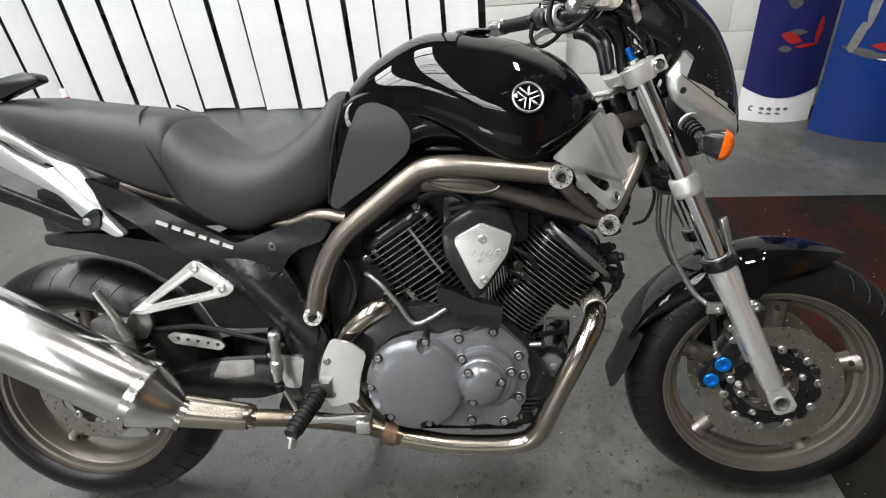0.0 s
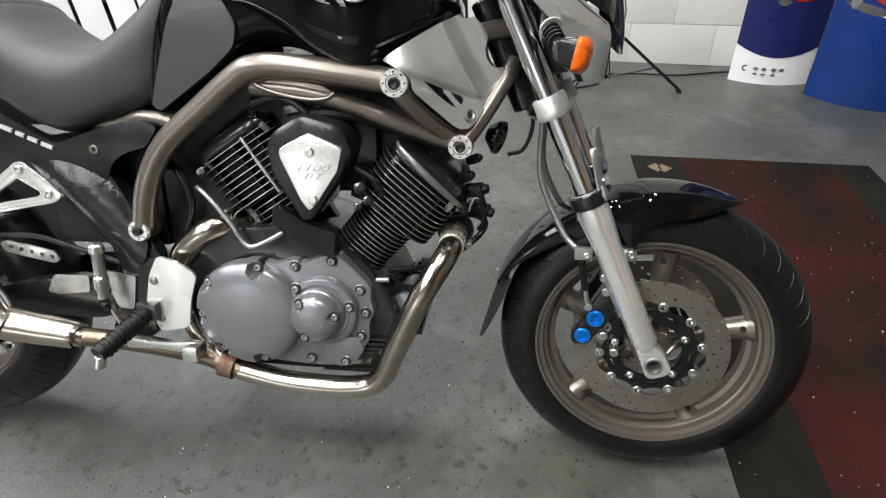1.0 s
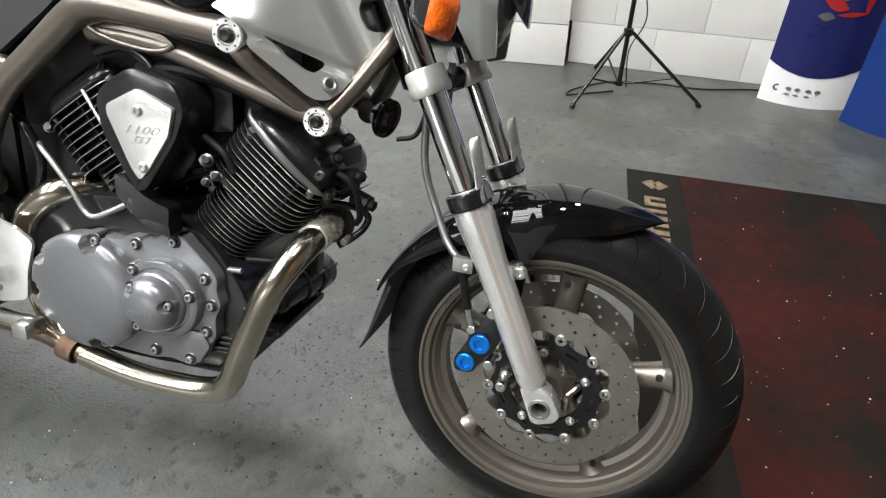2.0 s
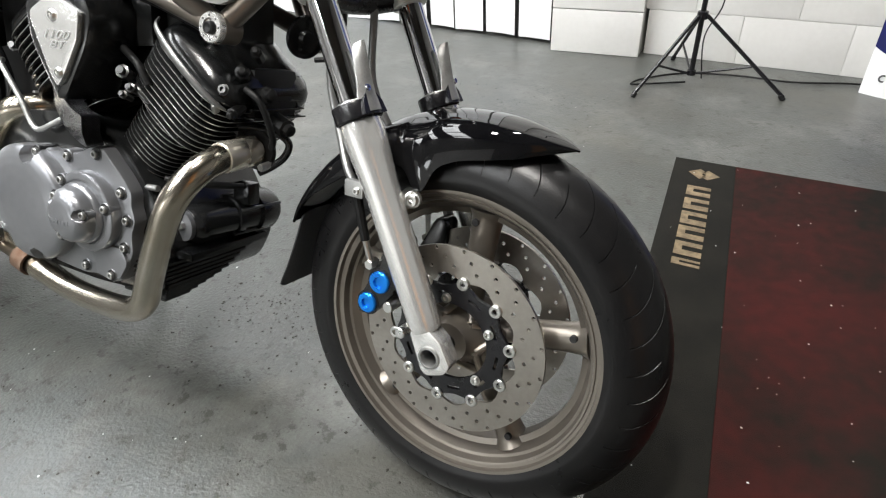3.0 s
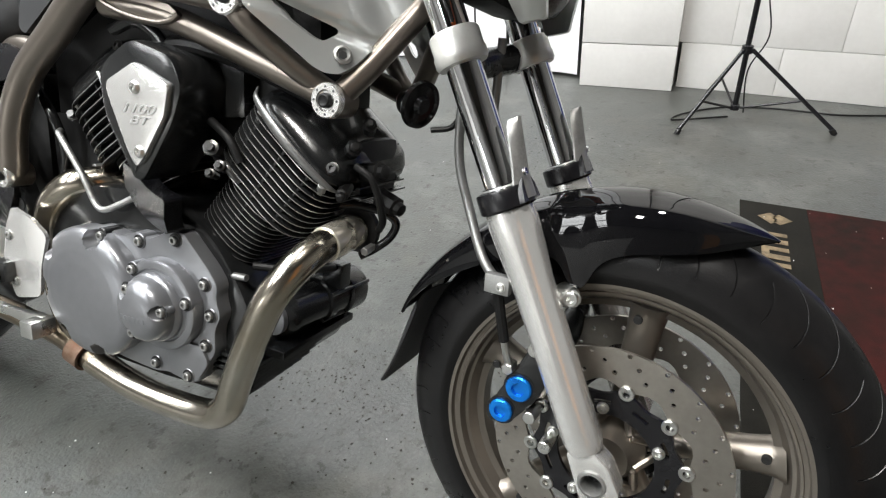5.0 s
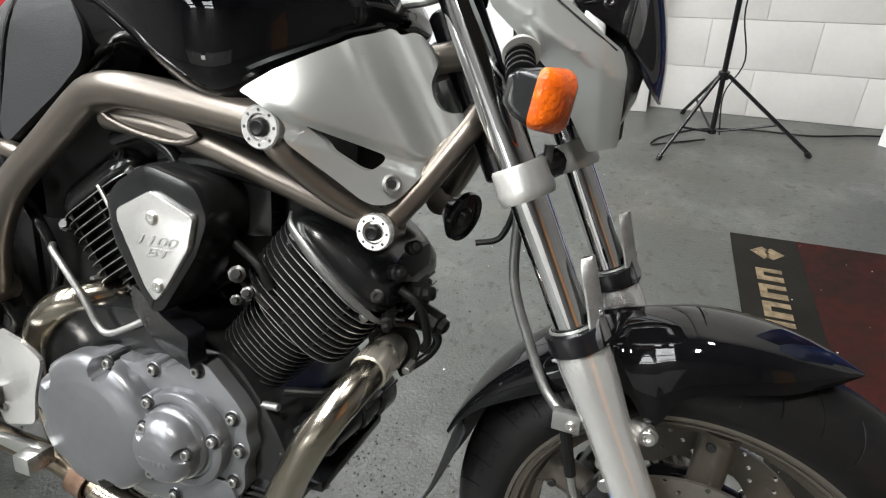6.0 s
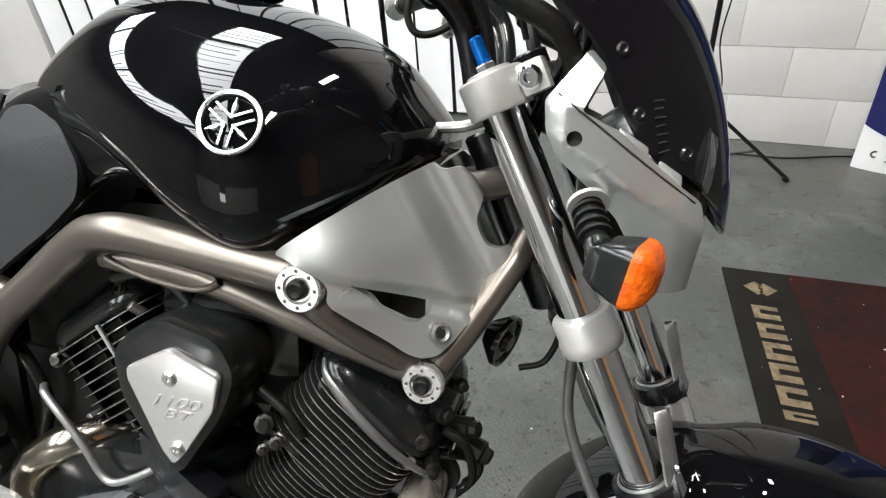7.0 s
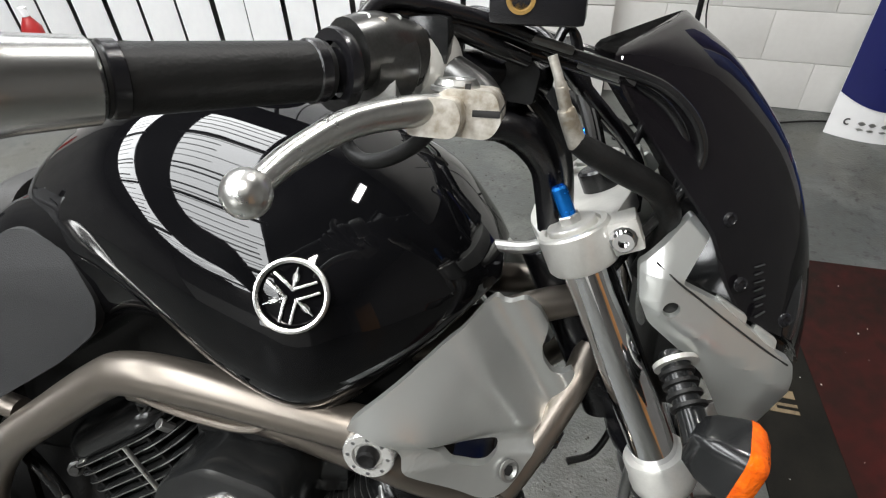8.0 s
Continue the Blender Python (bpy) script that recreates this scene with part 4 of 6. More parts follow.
# --- frame ---
for sy in (-1, 1):
    part("frame_tube", tubed([(-0.212, sy * 0.135, 0.56), (-0.186, sy * 0.14, 0.644), (-0.14, sy * 0.14, 0.718), (-0.06, sy * 0.142, 0.783), (0.012, sy * 0.148, 0.836), (0.044, sy * 0.152, 0.85), (0.092, sy * 0.156, 0.853), (0.187, sy * 0.158, 0.843), (0.29, sy * 0.158, 0.828)], 0.021, 24), M_FRAME, bike, "bronze painted frame tube")
    part("frame_rail", tubed([(0.03, sy * 0.13, 0.82), (0.152, sy * 0.13, 0.805), (0.28, sy * 0.122, 0.762), (0.386, sy * 0.112, 0.725)], 0.0165, 20), M_FRAME, bike, "bronze painted frame tube")
    rb = part("rail_bracket", sheet(rounded([(0.038, 0.825), (0.072, 0.812), (0.128, 0.8), (0.159, 0.8), (0.177, 0.809), (0.157, 0.823), (0.107, 0.831), (0.075, 0.837)], 0.006), (), sy * 0.14 - 0.004, 0.008, 0, 0.002), M_FRAME, bike)
    part("bracket_rim", tubed([(x, sy * 0.146, z) for x, z in [(0.062, 0.835), (0.042, 0.827), (0.047, 0.82), (0.075, 0.81), (0.107, 0.803), (0.142, 0.799), (0.166, 0.802), (0.179, 0.81)]], 0.0042, 10), M_FRAME, rb)
    part("frame_strut", tubed([(0.288, sy * 0.168, 0.822), (0.302, sy * 0.168, 0.803), (0.342, sy * 0.138, 0.761), (0.386, sy * 0.103, 0.726)], 0.0138, 16), M_FRAME, bike)
    part("head_strut", tubed([(0.39, sy * 0.11, 0.722), (0.425, sy * 0.08, 0.77), (0.46, sy * 0.045, 0.828), (0.475, sy * 0.02, 0.86)], 0.0155, 16), M_FRAME, bike)
    part("upper_head_tube", tubed([(0.3, sy * 0.09, 0.88), (0.37, sy * 0.05, 0.895), (0.44, sy * 0.028, 0.912), (0.47, sy * 0.02, 0.917)], 0.017, 16), M_FRAME, bike)
    for x, z, y, r in ((0.288, 0.828, 0.187, 0.0225), (0.389, 0.721, 0.131, 0.021), (-0.213, 0.556, 0.155, 0.02)):
        boss = part("frame_boss", rod(bmesh.new(), (x, sy * (y - 0.045), z), (x, sy * (y - 0.008), z), r * 1.02, 28), M_FRAME, bike)
        part("boss_cap", turned([(-0.012, r), (-0.002, r), (0, r * 0.93), (0, r * 0.62), (-0.003, r * 0.55), (-0.003, 0)], (x, sy * y, z), (0, sy, 0), 36), M_BRIGHT, boss, "machined aluminium cap")
        for k in range(8):
            a = 2 * math.pi * k / 8
            part("cap_dimple", turned([(0, r * 0.085), (0.0004, r * 0.07), (0.0004, 0)], (x + r * 0.77 * math.cos(a), sy * y, z + r * 0.77 * math.sin(a)), (0, sy, 0), 8), M_DGREY, boss)
        part("cap_bolt", turned([(-0.003, r * 0.45), (0.004, r * 0.4), (0.005, r * 0.3), (0.002, 0.0)], (x, sy * y, z), (0, sy, 0), 12), M_MATT, boss)
    part("seat_rail", tubed([(-0.13, sy * 0.12, 0.755), (-0.19, sy * 0.115, 0.762), (-0.3, sy * 0.1, 0.75), (-0.6, sy * 0.09, 0.84)], 0.013, 12), M_FRAME, bike)

# --- tank ---
TANK = [(-0.124, 0.955, 0.996, 0.04, 0.5), (-0.11, 0.93, 1.018, 0.075, 0.4), (-0.06, 0.93, 1.058, 0.11, 0.36), (0.02, 0.93, 1.097, 0.145, 0.36), (0.09, 0.9, 1.104, 0.17, 0.38), (0.16, 0.855, 1.094, 0.187, 0.4), (0.225, 0.834, 1.079, 0.194, 0.42), (0.28, 0.858, 1.058, 0.176, 0.4), (0.325, 0.893, 1.031, 0.14, 0.36), (0.36, 0.924, 0.988, 0.097, 0.4), (0.38, 0.936, 0.958, 0.05, 0.5)]
tank_bm = loft(rings_of(TANK, 80, 1.85, 4.0, per=6))
tank_bm.normal_update()
TANK_TREE = bvhtree.BVHTree.FromBMesh(tank_bm)
tank = part("fuel_tank", tank_bm, M_BLACK, bike, "gloss black fuel tank", 70)
LOWER = [(-0.168, 0.762, 0.84, 0.085), (-0.15, 0.766, 0.93, 0.112), (-0.115, 0.785, 0.985, 0.126), (-0.05, 0.825, 1.01, 0.13), (0.01, 0.866, 1.03, 0.136), (0.06, 0.882, 1.03, 0.146), (0.12, 0.872, 1.01, 0.16), (0.18, 0.84, 0.97, 0.171), (0.235, 0.829, 0.93, 0.174), (0.275, 0.85, 0.93, 0.16)]
part("tank_side", loft(rings_of(LOWER, 48, 4.2, 3.6, low=0.5, per=5)), M_BLACK, tank, "gloss black lower tank cover", 60)


def on_tank(p):
    loc, nor, _, _ = TANK_TREE.find_nearest(Vector(p))
    return loc, nor if nor.dot(Vector(p) - Vector((0.15, 0, 0.95))) > 0 else -nor


for sy in (-1, 1):
    pad = sheet(rounded([(-0.083, 0.972), (-0.055, 0.978), (-0.012, 0.962), (0.016, 0.92), (0.008, 0.882), (-0.04, 0.842), (-0.142, 0.775), (-0.156, 0.784), (-0.149, 0.812), (-0.112, 0.91)], 0.014), (), lambda x, z: -0.1405 + 0.06 * max(0, -0.06 - x) ** 1.0 + 0.25 * max(0, z - 0.93), 0.012, 6)
    if sy > 0:
        bmesh.ops.scale(pad, vec=(1, -1, 1), verts=pad.verts)
    part("knee_pad", pad, M_PAD, tank, "grey rubber knee pad", 40)
    c, nrm = on_tank((0.234, sy * 0.2, 0.977))
    c = c + nrm * 0.0012
    u = Vector((1, 0, 0)) - nrm * nrm.x
    u.normalize()
    v = nrm.cross(u)
    m = Matrix(((u.x, v.x, nrm.x, c.x), (u.y, v.y, nrm.y, c.y), (u.z, v.z, nrm.z, c.z), (0, 0, 0, 1)))
    ring = turned([(-0.001, 0.0248), (0.0014, 0.025), (0.002, 0.027), (0.0014, 0.0288), (-0.001, 0.0292), (-0.001, 0.0248)], (0, 0, 0), (0, 0, 1), 48)
    bmesh.ops.transform(ring, matrix=m, verts=ring.verts)
    badge = part("tank_badge", ring, M_ALU, tank, "round chrome badge")
    for k in range(3):
        turn_k = m @ pose(0, 0, 0, 0, 0, 82 + 120 * k)
        tip = loft([[(x, -w, -0.001), (x, w, -0.001), (x, w * 0.5, 0.0013), (x, -w * 0.5, 0.0013)] for x, w in ((0.0035, 0.0015), (0.01, 0.0015), (0.012, 0.0028), (0.016, 0.0028), (0.018, 0.0014), (0.0222, 0.0005))])
        bmesh.ops.transform(tip, matrix=turn_k, verts=tip.verts)
        part("badge_bar", tip, M_ALU, badge)
        for o in (-0.0042, 0.0042):
            bar = boxed(-0.0215, -0.003, o - 0.0011, o + 0.0011, -0.001, 0.0013, bevel=0.0005)
            bmesh.ops.transform(bar, matrix=turn_k, verts=bar.verts)
            part("badge_bar", bar, M_ALU, badge)
part("filler_cap", turned([(0, 0.045), (0.004, 0.044), (0.007, 0.036), (0.006, 0.03), (0.009, 0.026), (0.009, 0)], (0.13, 0, 1.097), (-0.05, 0, 1), 40), M_BLACK, tank)

# --- seat ---
RIDER = [(-0.512, 0.815, 0.95, 0.122), (-0.48, 0.797, 0.965, 0.132), (-0.433, 0.765, 0.927, 0.142), (-0.38, 0.737, 0.897, 0.146), (-0.33, 0.727, 0.886, 0.146), (-0.28, 0.742, 0.892, 0.141), (-0.238, 0.755, 0.915, 0.134), (-0.183, 0.772, 0.96, 0.122), (-0.148, 0.8, 0.998, 0.106), (-0.122, 0.86, 1.0, 0.085)]
PILLION = [(-0.905, 0.972, 0.988, 0.05), (-0.885, 0.958, 1.008, 0.09), (-0.84, 0.945, 1.021, 0.105), (-0.782, 0.928, 1.022, 0.113), (-0.7, 0.888, 1.01, 0.12), (-0.62, 0.85, 0.998, 0.126), (-0.54, 0.815, 0.987, 0.13), (-0.485, 0.8, 0.972, 0.13), (-0.465, 0.83, 0.945, 0.11)]
seat = part("seat", loft(rings_of(RIDER, 56, 3.3, 4.5, low=0.42)), M_SEAT, bike, "dark grey textured vinyl rider seat", 60)
part("pillion_pad", loft(rings_of(PILLION, 56, 3.8, 4.5, low=0.45)), M_SEAT, seat, "raised dark grey vinyl pillion pad", 60)

for sy in (-1, 1):
    part("seat_seam", tubed([(-0.535, sy * 0.06, 0.992), (-0.528, sy * 0.105, 0.975), (-0.515, sy * 0.127, 0.93), (-0.495, sy * 0.134, 0.88), (-0.462, sy * 0.138, 0.81)], 0.0024, 8), M_MATT, seat)
    part("knee_gap", tubed([(-0.118, sy * 0.1, 0.985), (-0.135, sy * 0.122, 0.92), (-0.152, sy * 0.128, 0.84), (-0.158, sy * 0.128, 0.785)], 0.003, 8), M_MATT, seat)

# --- tail and side covers ---
for sy in (-1, 1):
    def mirrored(bm):
        if sy > 0:
            bmesh.ops.scale(bm, vec=(1, -1, 1), verts=bm.verts)
        return bm
    part("tail_panel", mirrored(sheet(rounded([(-0.94, 1.03), (-0.825, 0.985), (-0.815, 0.965), (-0.769, 0.936), (-0.728, 0.905), (-0.672, 0.882), (-0.652, 0.847), (-0.632, 0.785), (-0.592, 0.738), (-0.615, 0.735), (-0.68, 0.778), (-0.72, 0.825), (-0.787, 0.862), (-0.86, 0.905), (-0.95, 0.95)], 0.012), (rounded([(-0.84, 0.95), (-0.79, 0.93), (-0.74, 0.895), (-0.72, 0.885), (-0.74, 0.882), (-0.8, 0.915)], 0.004),), lambda x, z: -0.118 - 0.1 * (0.86 - z if z < 0.86 else 0), 0.02, 0, 0.004)), M_SILVER, bike, "silver painted tail panel")
    part("grab_arm", mirrored(sheet(rounded([(-0.92, 0.885), (-0.847, 0.858), (-0.781, 0.826), (-0.68, 0.778), (-0.645, 0.8), (-0.632, 0.79), (-0.64, 0.755), (-0.689, 0.75), (-0.8, 0.803), (-0.93, 0.856)], 0.01), (), -0.135, 0.022, 0, 0.004)), M_SATIN, bike, "black carrier arm")
    part("arm_bolt", bolt(bmesh.new(), (-0.664, sy * 0.135, 0.772), (0, sy, 0), 0.007, 0.004), M_ALUD, bike)
    cover = part("side_cover", mirrored(sheet(rounded([(-0.66, 0.862), (-0.575, 0.826), (-0.466, 0.77), (-0.356, 0.714), (-0.292, 0.736), (-0.195, 0.762), (-0.155, 0.748), (-0.18, 0.712), (-0.225, 0.7), (-0.255, 0.68), (-0.275, 0.645), (-0.345, 0.64), (-0.398, 0.671), (-0.478, 0.699), (-0.563, 0.763), (-0.625, 0.8)], 0.012), (), lambda x, z: -0.126 - 0.012 * math.sin(max(0, min(1, (z - 0.64) / 0.16)) * math.pi) + 0.03 * max(0, x + 0.25), 0.02, 9)), M_SATIN, bike, "satin charcoal side cover")
    part("cover_bolt", bolt(bmesh.new(), (-0.283, sy * 0.134, 0.705), (0, sy, 0), 0.009, 0.005), M_FRAME, cover)
    for a, b in ((-0.515, -0.49), (-0.484, -0.466), (-0.46, -0.437), (-0.431, -0.415), (-0.409, -0.39), (-0.384, -0.362)):
        z = 0.767 - (a + 0.515) * 0.4
        bar = boxed(a, b, sy * 0.139 - 0.002, sy * 0.139 + 0.002, -0.0035, 0.0035)
        bmesh.ops.transform(bar, matrix=Matrix.Translation((0, 0, z)) @ pose(a, 0, 0, 0, 22, 0) @ pose(-a, 0, 0), verts=bar.verts)
        part("marking", bar, M_CAST, cover)
    part("rear_strut", mirrored(sheet(rounded([(-0.43, 0.682), (-0.395, 0.706), (-0.34, 0.71), (-0.287, 0.69), (-0.261, 0.64), (-0.232, 0.583), (-0.205, 0.53), (-0.215, 0.49), (-0.25, 0.47), (-0.307, 0.536), (-0.357, 0.594), (-0.398, 0.646)], 0.018), (), lambda x, z: -0.126 - 0.02 * max(0.0, min(1.0, (0.715 - z) / 0.07)) * max(0.0, 1 - (abs((x + 0.305) * 0.76 + (z - 0.6) * 0.65) / 0.05) ** 2), 0.03, 16)), M_SATIN, bike, "satin black cast frame strut", 60)
    part("pivot_plate", mirrored(sheet(rounded([(-0.27, 0.56), (-0.212, 0.545), (-0.19, 0.496), (-0.214, 0.457), (-0.232, 0.399), (-0.222, 0.332), (-0.277, 0.305), (-0.325, 0.329), (-0.295, 0.397), (-0.274, 0.462), (-0.292, 0.512)], 0.014), (), -0.132, 0.03, 0, 0.004)), M_GLOSSB, bike, "black cast pivot plate")
    part("pivot_bore", turned([(0, 0.011), (0.0005, 0)], (-0.208, sy * 0.133, 0.506), (0, sy, 0), 20), M_HOLE, bike)
    plate = part("heel_plate", mirrored(sheet(rounded([(-0.176, 0.513), (-0.135, 0.5), (-0.107, 0.474), (-0.124, 0.42), (-0.132, 0.368), (-0.192, 0.355), (-0.213, 0.414), (-0.198, 0.473)], 0.01), (), lambda x, z: -0.166 + 0.4 * max(0, x + 0.15) ** 1.3, 0.006, 5)), M_BRIGHT, bike, "brushed aluminium heel plate")
    for x, z in ((-0.19, 0.463), (-0.187, 0.385)):
        part("plate_bolt", bolt(bmesh.new(), (x, sy * 0.166, z), (0, sy, 0), 0.007, 0.004), M_ALUD, plate)
    part("frame_tab", mirrored(sheet(rounded([(-0.33, 0.47), (-0.247, 0.457), (-0.263, 0.385), (-0.295, 0.388), (-0.311, 0.435)], 0.008), (), -0.137, 0.004)), M_ALU, bike)
    peg = part("footpeg", tubed([(-0.208, sy * 0.18, 0.398), (-0.222, sy * 0.22, 0.385), (-0.243, sy * 0.278, 0.362)], 0.0155, 16), M_MATT, bike, "black ribbed rubber footpeg")
    PD = Vector((-0.36, sy, -0.37)).normalized()
    for k in range(9):
        part("peg_rib", turned([(-0.0025, 0.0155), (-0.002, 0.0185), (0.002, 0.0185), (0.0025, 0.0155)], Vector((-0.212, sy * 0.192, 0.394)) + PD * 0.0102 * k, PD, 16), M_MATT, peg)
    part("peg_knuckle", boxed(-0.225, -0.185, sy * 0.168 - 0.016, sy * 0.168 + 0.016, 0.385, 0.42, bevel=0.006), M_DARKM, peg)
    part("peg_feeler", rod(bmesh.new(), (-0.243, sy * 0.272, 0.356), (-0.247, sy * 0.276, 0.334), 0.0105), M_ALU, bike)
    hang = part("peg_hanger", mirrored(sheet(rounded([(-0.47, 0.675), (-0.453, 0.675), (-0.385, 0.62), (-0.389, 0.605), (-0.405, 0.595), (-0.598, 0.558), (-0.628, 0.563), (-0.615, 0.573)], 0.006), (rounded([(-0.473, 0.642), (-0.429, 0.616), (-0.435, 0.608), (-0.575, 0.581)], 0.004),), -0.118, 0.014, 0, 0.003)), M_BRIGHT, bike, "triangular cast alloy passenger peg hanger")
    part("hanger_foot", mirrored(sheet(rounded([(-0.625, 0.569), (-0.587, 0.564), (-0.581, 0.534), (-0.601, 0.5), (-0.636, 0.495), (-0.648, 0.532)], 0.008), (), -0.114, 0.012, 0, 0.003)), M_DARKM, hang)
    for x, z in ((-0.464, 0.66), (-0.412, 0.614)):
        part("hanger_bolt", bolt(bmesh.new(), (x, sy * 0.118, z), (0, sy, 0), 0.0085, 0.005), M_ALU, hang)
    part("passenger_peg", tubed([(-0.635, sy * 0.125, 0.507), (-0.645, sy * 0.14, 0.56), (-0.668, sy * 0.15, 0.627)], [0.012, 0.009, 0.008], 12), M_ALU, bike, "folded alloy passenger peg")
    part("swing_arm", mirrored(sheet(rounded([(-0.8, 0.4), (-0.6, 0.405), (-0.475, 0.43), (-0.369, 0.435), (-0.26, 0.42), (-0.24, 0.38), (-0.367, 0.345), (-0.539, 0.35), (-0.8, 0.3)], 0.02), (), -0.11, 0.045, 0, 0.006)), M_SATIN, bike, "black swing arm")
part("swing_arm_guard", sheet(rounded([(-0.447, 0.441), (-0.369, 0.443), (-0.373, 0.406), (-0.44, 0.398), (-0.469, 0.403)], 0.006), (), -0.1125, 0.004, 0, 0.001), M_ALUD, bike)
part("brake_cylinder", turned([(-0.004, 0), (-0.004, 0.009), (0.0, 0.0135), (0.012, 0.0138), (0.016, 0.011), (0.06, 0.0105), (0.064, 0.0135), (0.085, 0.0138), (0.092, 0.0105), (0.108, 0.0095), (0.11, 0)], (-0.292, -0.17, 0.53), (-0.05, 0, -1), 20), M_ALU, bike, "alloy rear brake master cylinder")
part("brake_boot", turned([(0, 0.009), (0.004, 0.0105), (0.008, 0.0085), (0.013, 0.0105), (0.018, 0.008), (0.024, 0.0085), (0.028, 0.005)], (-0.298, -0.17, 0.424), (0.2, 0, -1), 16), M_MATT, bike)
part("brake_link", tubed([(-0.297, -0.17, 0.43), (-0.285, -0.165, 0.39), (-0.27, -0.16, 0.345)], 0.005, 10), M_ALU, bike)
part("brake_reservoir_hose", tubed([(-0.3, -0.15, 0.5), (-0.315, -0.14, 0.46), (-0.312, -0.14, 0.42)], 0.006, 10), M_MATT, bike)
pedal = part("brake_pedal", sheet(rounded([(-0.3, 0.34), (-0.2, 0.336), (-0.13, 0.34), (-0.112, 0.338), (-0.114, 0.318), (-0.14, 0.314), (-0.2, 0.322), (-0.29, 0.318)], 0.005), (), -0.175, 0.012, 0, 0.002), M_ALU, bike, "alloy rear brake pedal")
part("pedal_pad", boxed(-0.135, -0.105, -0.2, -0.16, 0.31, 0.338, bevel=0.004), M_ALU, pedal)
part("torque_arm", sheet(rounded([(-0.565, 0.5), (-0.548, 0.508), (-0.445, 0.486), (-0.435, 0.472), (-0.448, 0.462), (-0.552, 0.482)], 0.006), [disc_pts(-0.54 + 0.022 * k, 0.494 - 0.0045 * k, 0.0045, 10) for k in range(5)], -0.1, 0.006), M_ALU, bike, "drilled alloy torque arm")
part("brake_pipe", tubed([(-0.62, -0.09, 0.51), (-0.5, -0.085, 0.515), (-0.4, -0.085, 0.49), (-0.3, -0.1, 0.47)], 0.006, 10), M_MATT, bike)
part("rear_caliper", boxed(-0.74, -0.64, -0.1, -0.05, 0.46, 0.54, bevel=0.012), M_ALUD, bike)
part("rear_hugger", sheet(rounded([(-0.82, 0.735), (-0.7, 0.735), (-0.52, 0.7), (-0.4, 0.66), (-0.36, 0.59), (-0.4, 0.5), (-0.46, 0.5), (-0.5, 0.58), (-0.62, 0.66), (-0.72, 0.69), (-0.82, 0.71)], 0.02), (), -0.07, 0.14, 0, 0.006), M_MATT, bike, "black plastic inner rear mudguard")
part("battery_tray", boxed(-0.44, -0.2, -0.08, 0.08, 0.5, 0.72, bevel=0.02), M_MATT, bike)
part("under_seat", boxed(-0.8, -0.2, -0.09, 0.09, 0.74, 0.84, bevel=0.02), M_MATT, bike)
part("tail_rack", sheet(rounded([(-0.95, 1.055), (-0.834, 1.058), (-0.757, 1.072), (-0.729, 1.065), (-0.726, 1.051), (-0.766, 1.039), (-0.82, 1.02), (-0.95, 1.015)], 0.008), (), -0.1, 0.035, 0, 0.005), M_SATIN, bike, "black plastic luggage rack")
part("rear_shock", rod(bmesh.new(), (-0.36, 0, 0.4), (-0.3, 0, 0.66), 0.03, 20), M_FIN, bike)
part("side_stand", tubed([(-0.22, 0.13, 0.3), (-0.2, 0.2, 0.16), (-0.18, 0.245, 0.035)], 0.012, 12), M_SATIN, bike)

# --- exhaust ---
part("front_header", tubed([(0.372, -0.015, 0.541), (0.373, -0.06, 0.538), (0.371, -0.1, 0.532), (0.361, -0.132, 0.516), (0.342, -0.151, 0.486), (0.322, -0.158, 0.45), (0.292, -0.157, 0.385), (0.265, -0.154, 0.322), (0.246, -0.15, 0.278), (0.214, -0.147, 0.252), (0.15, -0.145, 0.243), (0.05, -0.142, 0.246), (-0.05, -0.138, 0.264)], 0.0222, 24), M_STEEL, bike, "heat-tinted steel exhaust header")
sleeve = part("header_clamp", turned([(0.0, 0.0205), (0.0, 0.0236), (0.001, 0.0246), (0.004, 0.0249), (0.04, 0.0252), (0.043, 0.0243), (0.046, 0.0254), (0.066, 0.0256), (0.072, 0.0245), (0.075, 0.021)], (0.3715, -0.1, 0.5325), (0.0, 1, 0.09), 48), M_SHIELD, bike, "pale gold header heat shield")
part("exhaust_flange", turned([(0, 0.02), (0, 0.036), (0.008, 0.037), (0.009, 0.02)], (0.372, -0.024, 0.541), (0, 1, 0.09), 28), M_MATT, sleeve)
for fx, fz in ((0.348, 0.565), (0.4, 0.515)):
    part("flange_nut", rod(bmesh.new(), (fx, -0.044, fz), (fx, -0.016, fz + 0.003), 0.0065, 6), M_ALUD, sleeve)
part("header_bracket", tubed([(0.362, -0.05, 0.578), (0.384, -0.035, 0.578), (0.411, -0.02, 0.572), (0.428, -0.012, 0.561), (0.43, -0.01, 0.548), (0.42, -0.012, 0.53), (0.402, -0.02, 0.514), (0.385, -0.03, 0.503)], 0.0062, 12), M_GLOSSB, bike, "black bent wire bracket")
part("rear_header", tubed([(-0.03, -0.05, 0.562), (-0.055, -0.095, 0.562), (-0.085, -0.118, 0.556), (-0.12, -0.123, 0.533), (-0.15, -0.12, 0.503), (-0.166, -0.115, 0.465), (-0.165, -0.112, 0.4), (-0.135, -0.12, 0.33), (-0.08, -0.13, 0.285)], 0.0235, 24), M_STEEL, bike, "polished rear exhaust header")
part("header_flange", turned([(-0.004, 0.021), (-0.004, 0.034), (0.004, 0.034), (0.004, 0.021)], (-0.033, -0.075, 0.556), (-0.2, -0.97, 0), 24), M_ALUD, bike)
part("flange_bolt", rod(bmesh.new(), (-0.06, -0.06, 0.582), (-0.066, -0.1, 0.582), 0.006, 10), M_ALUD, bike)
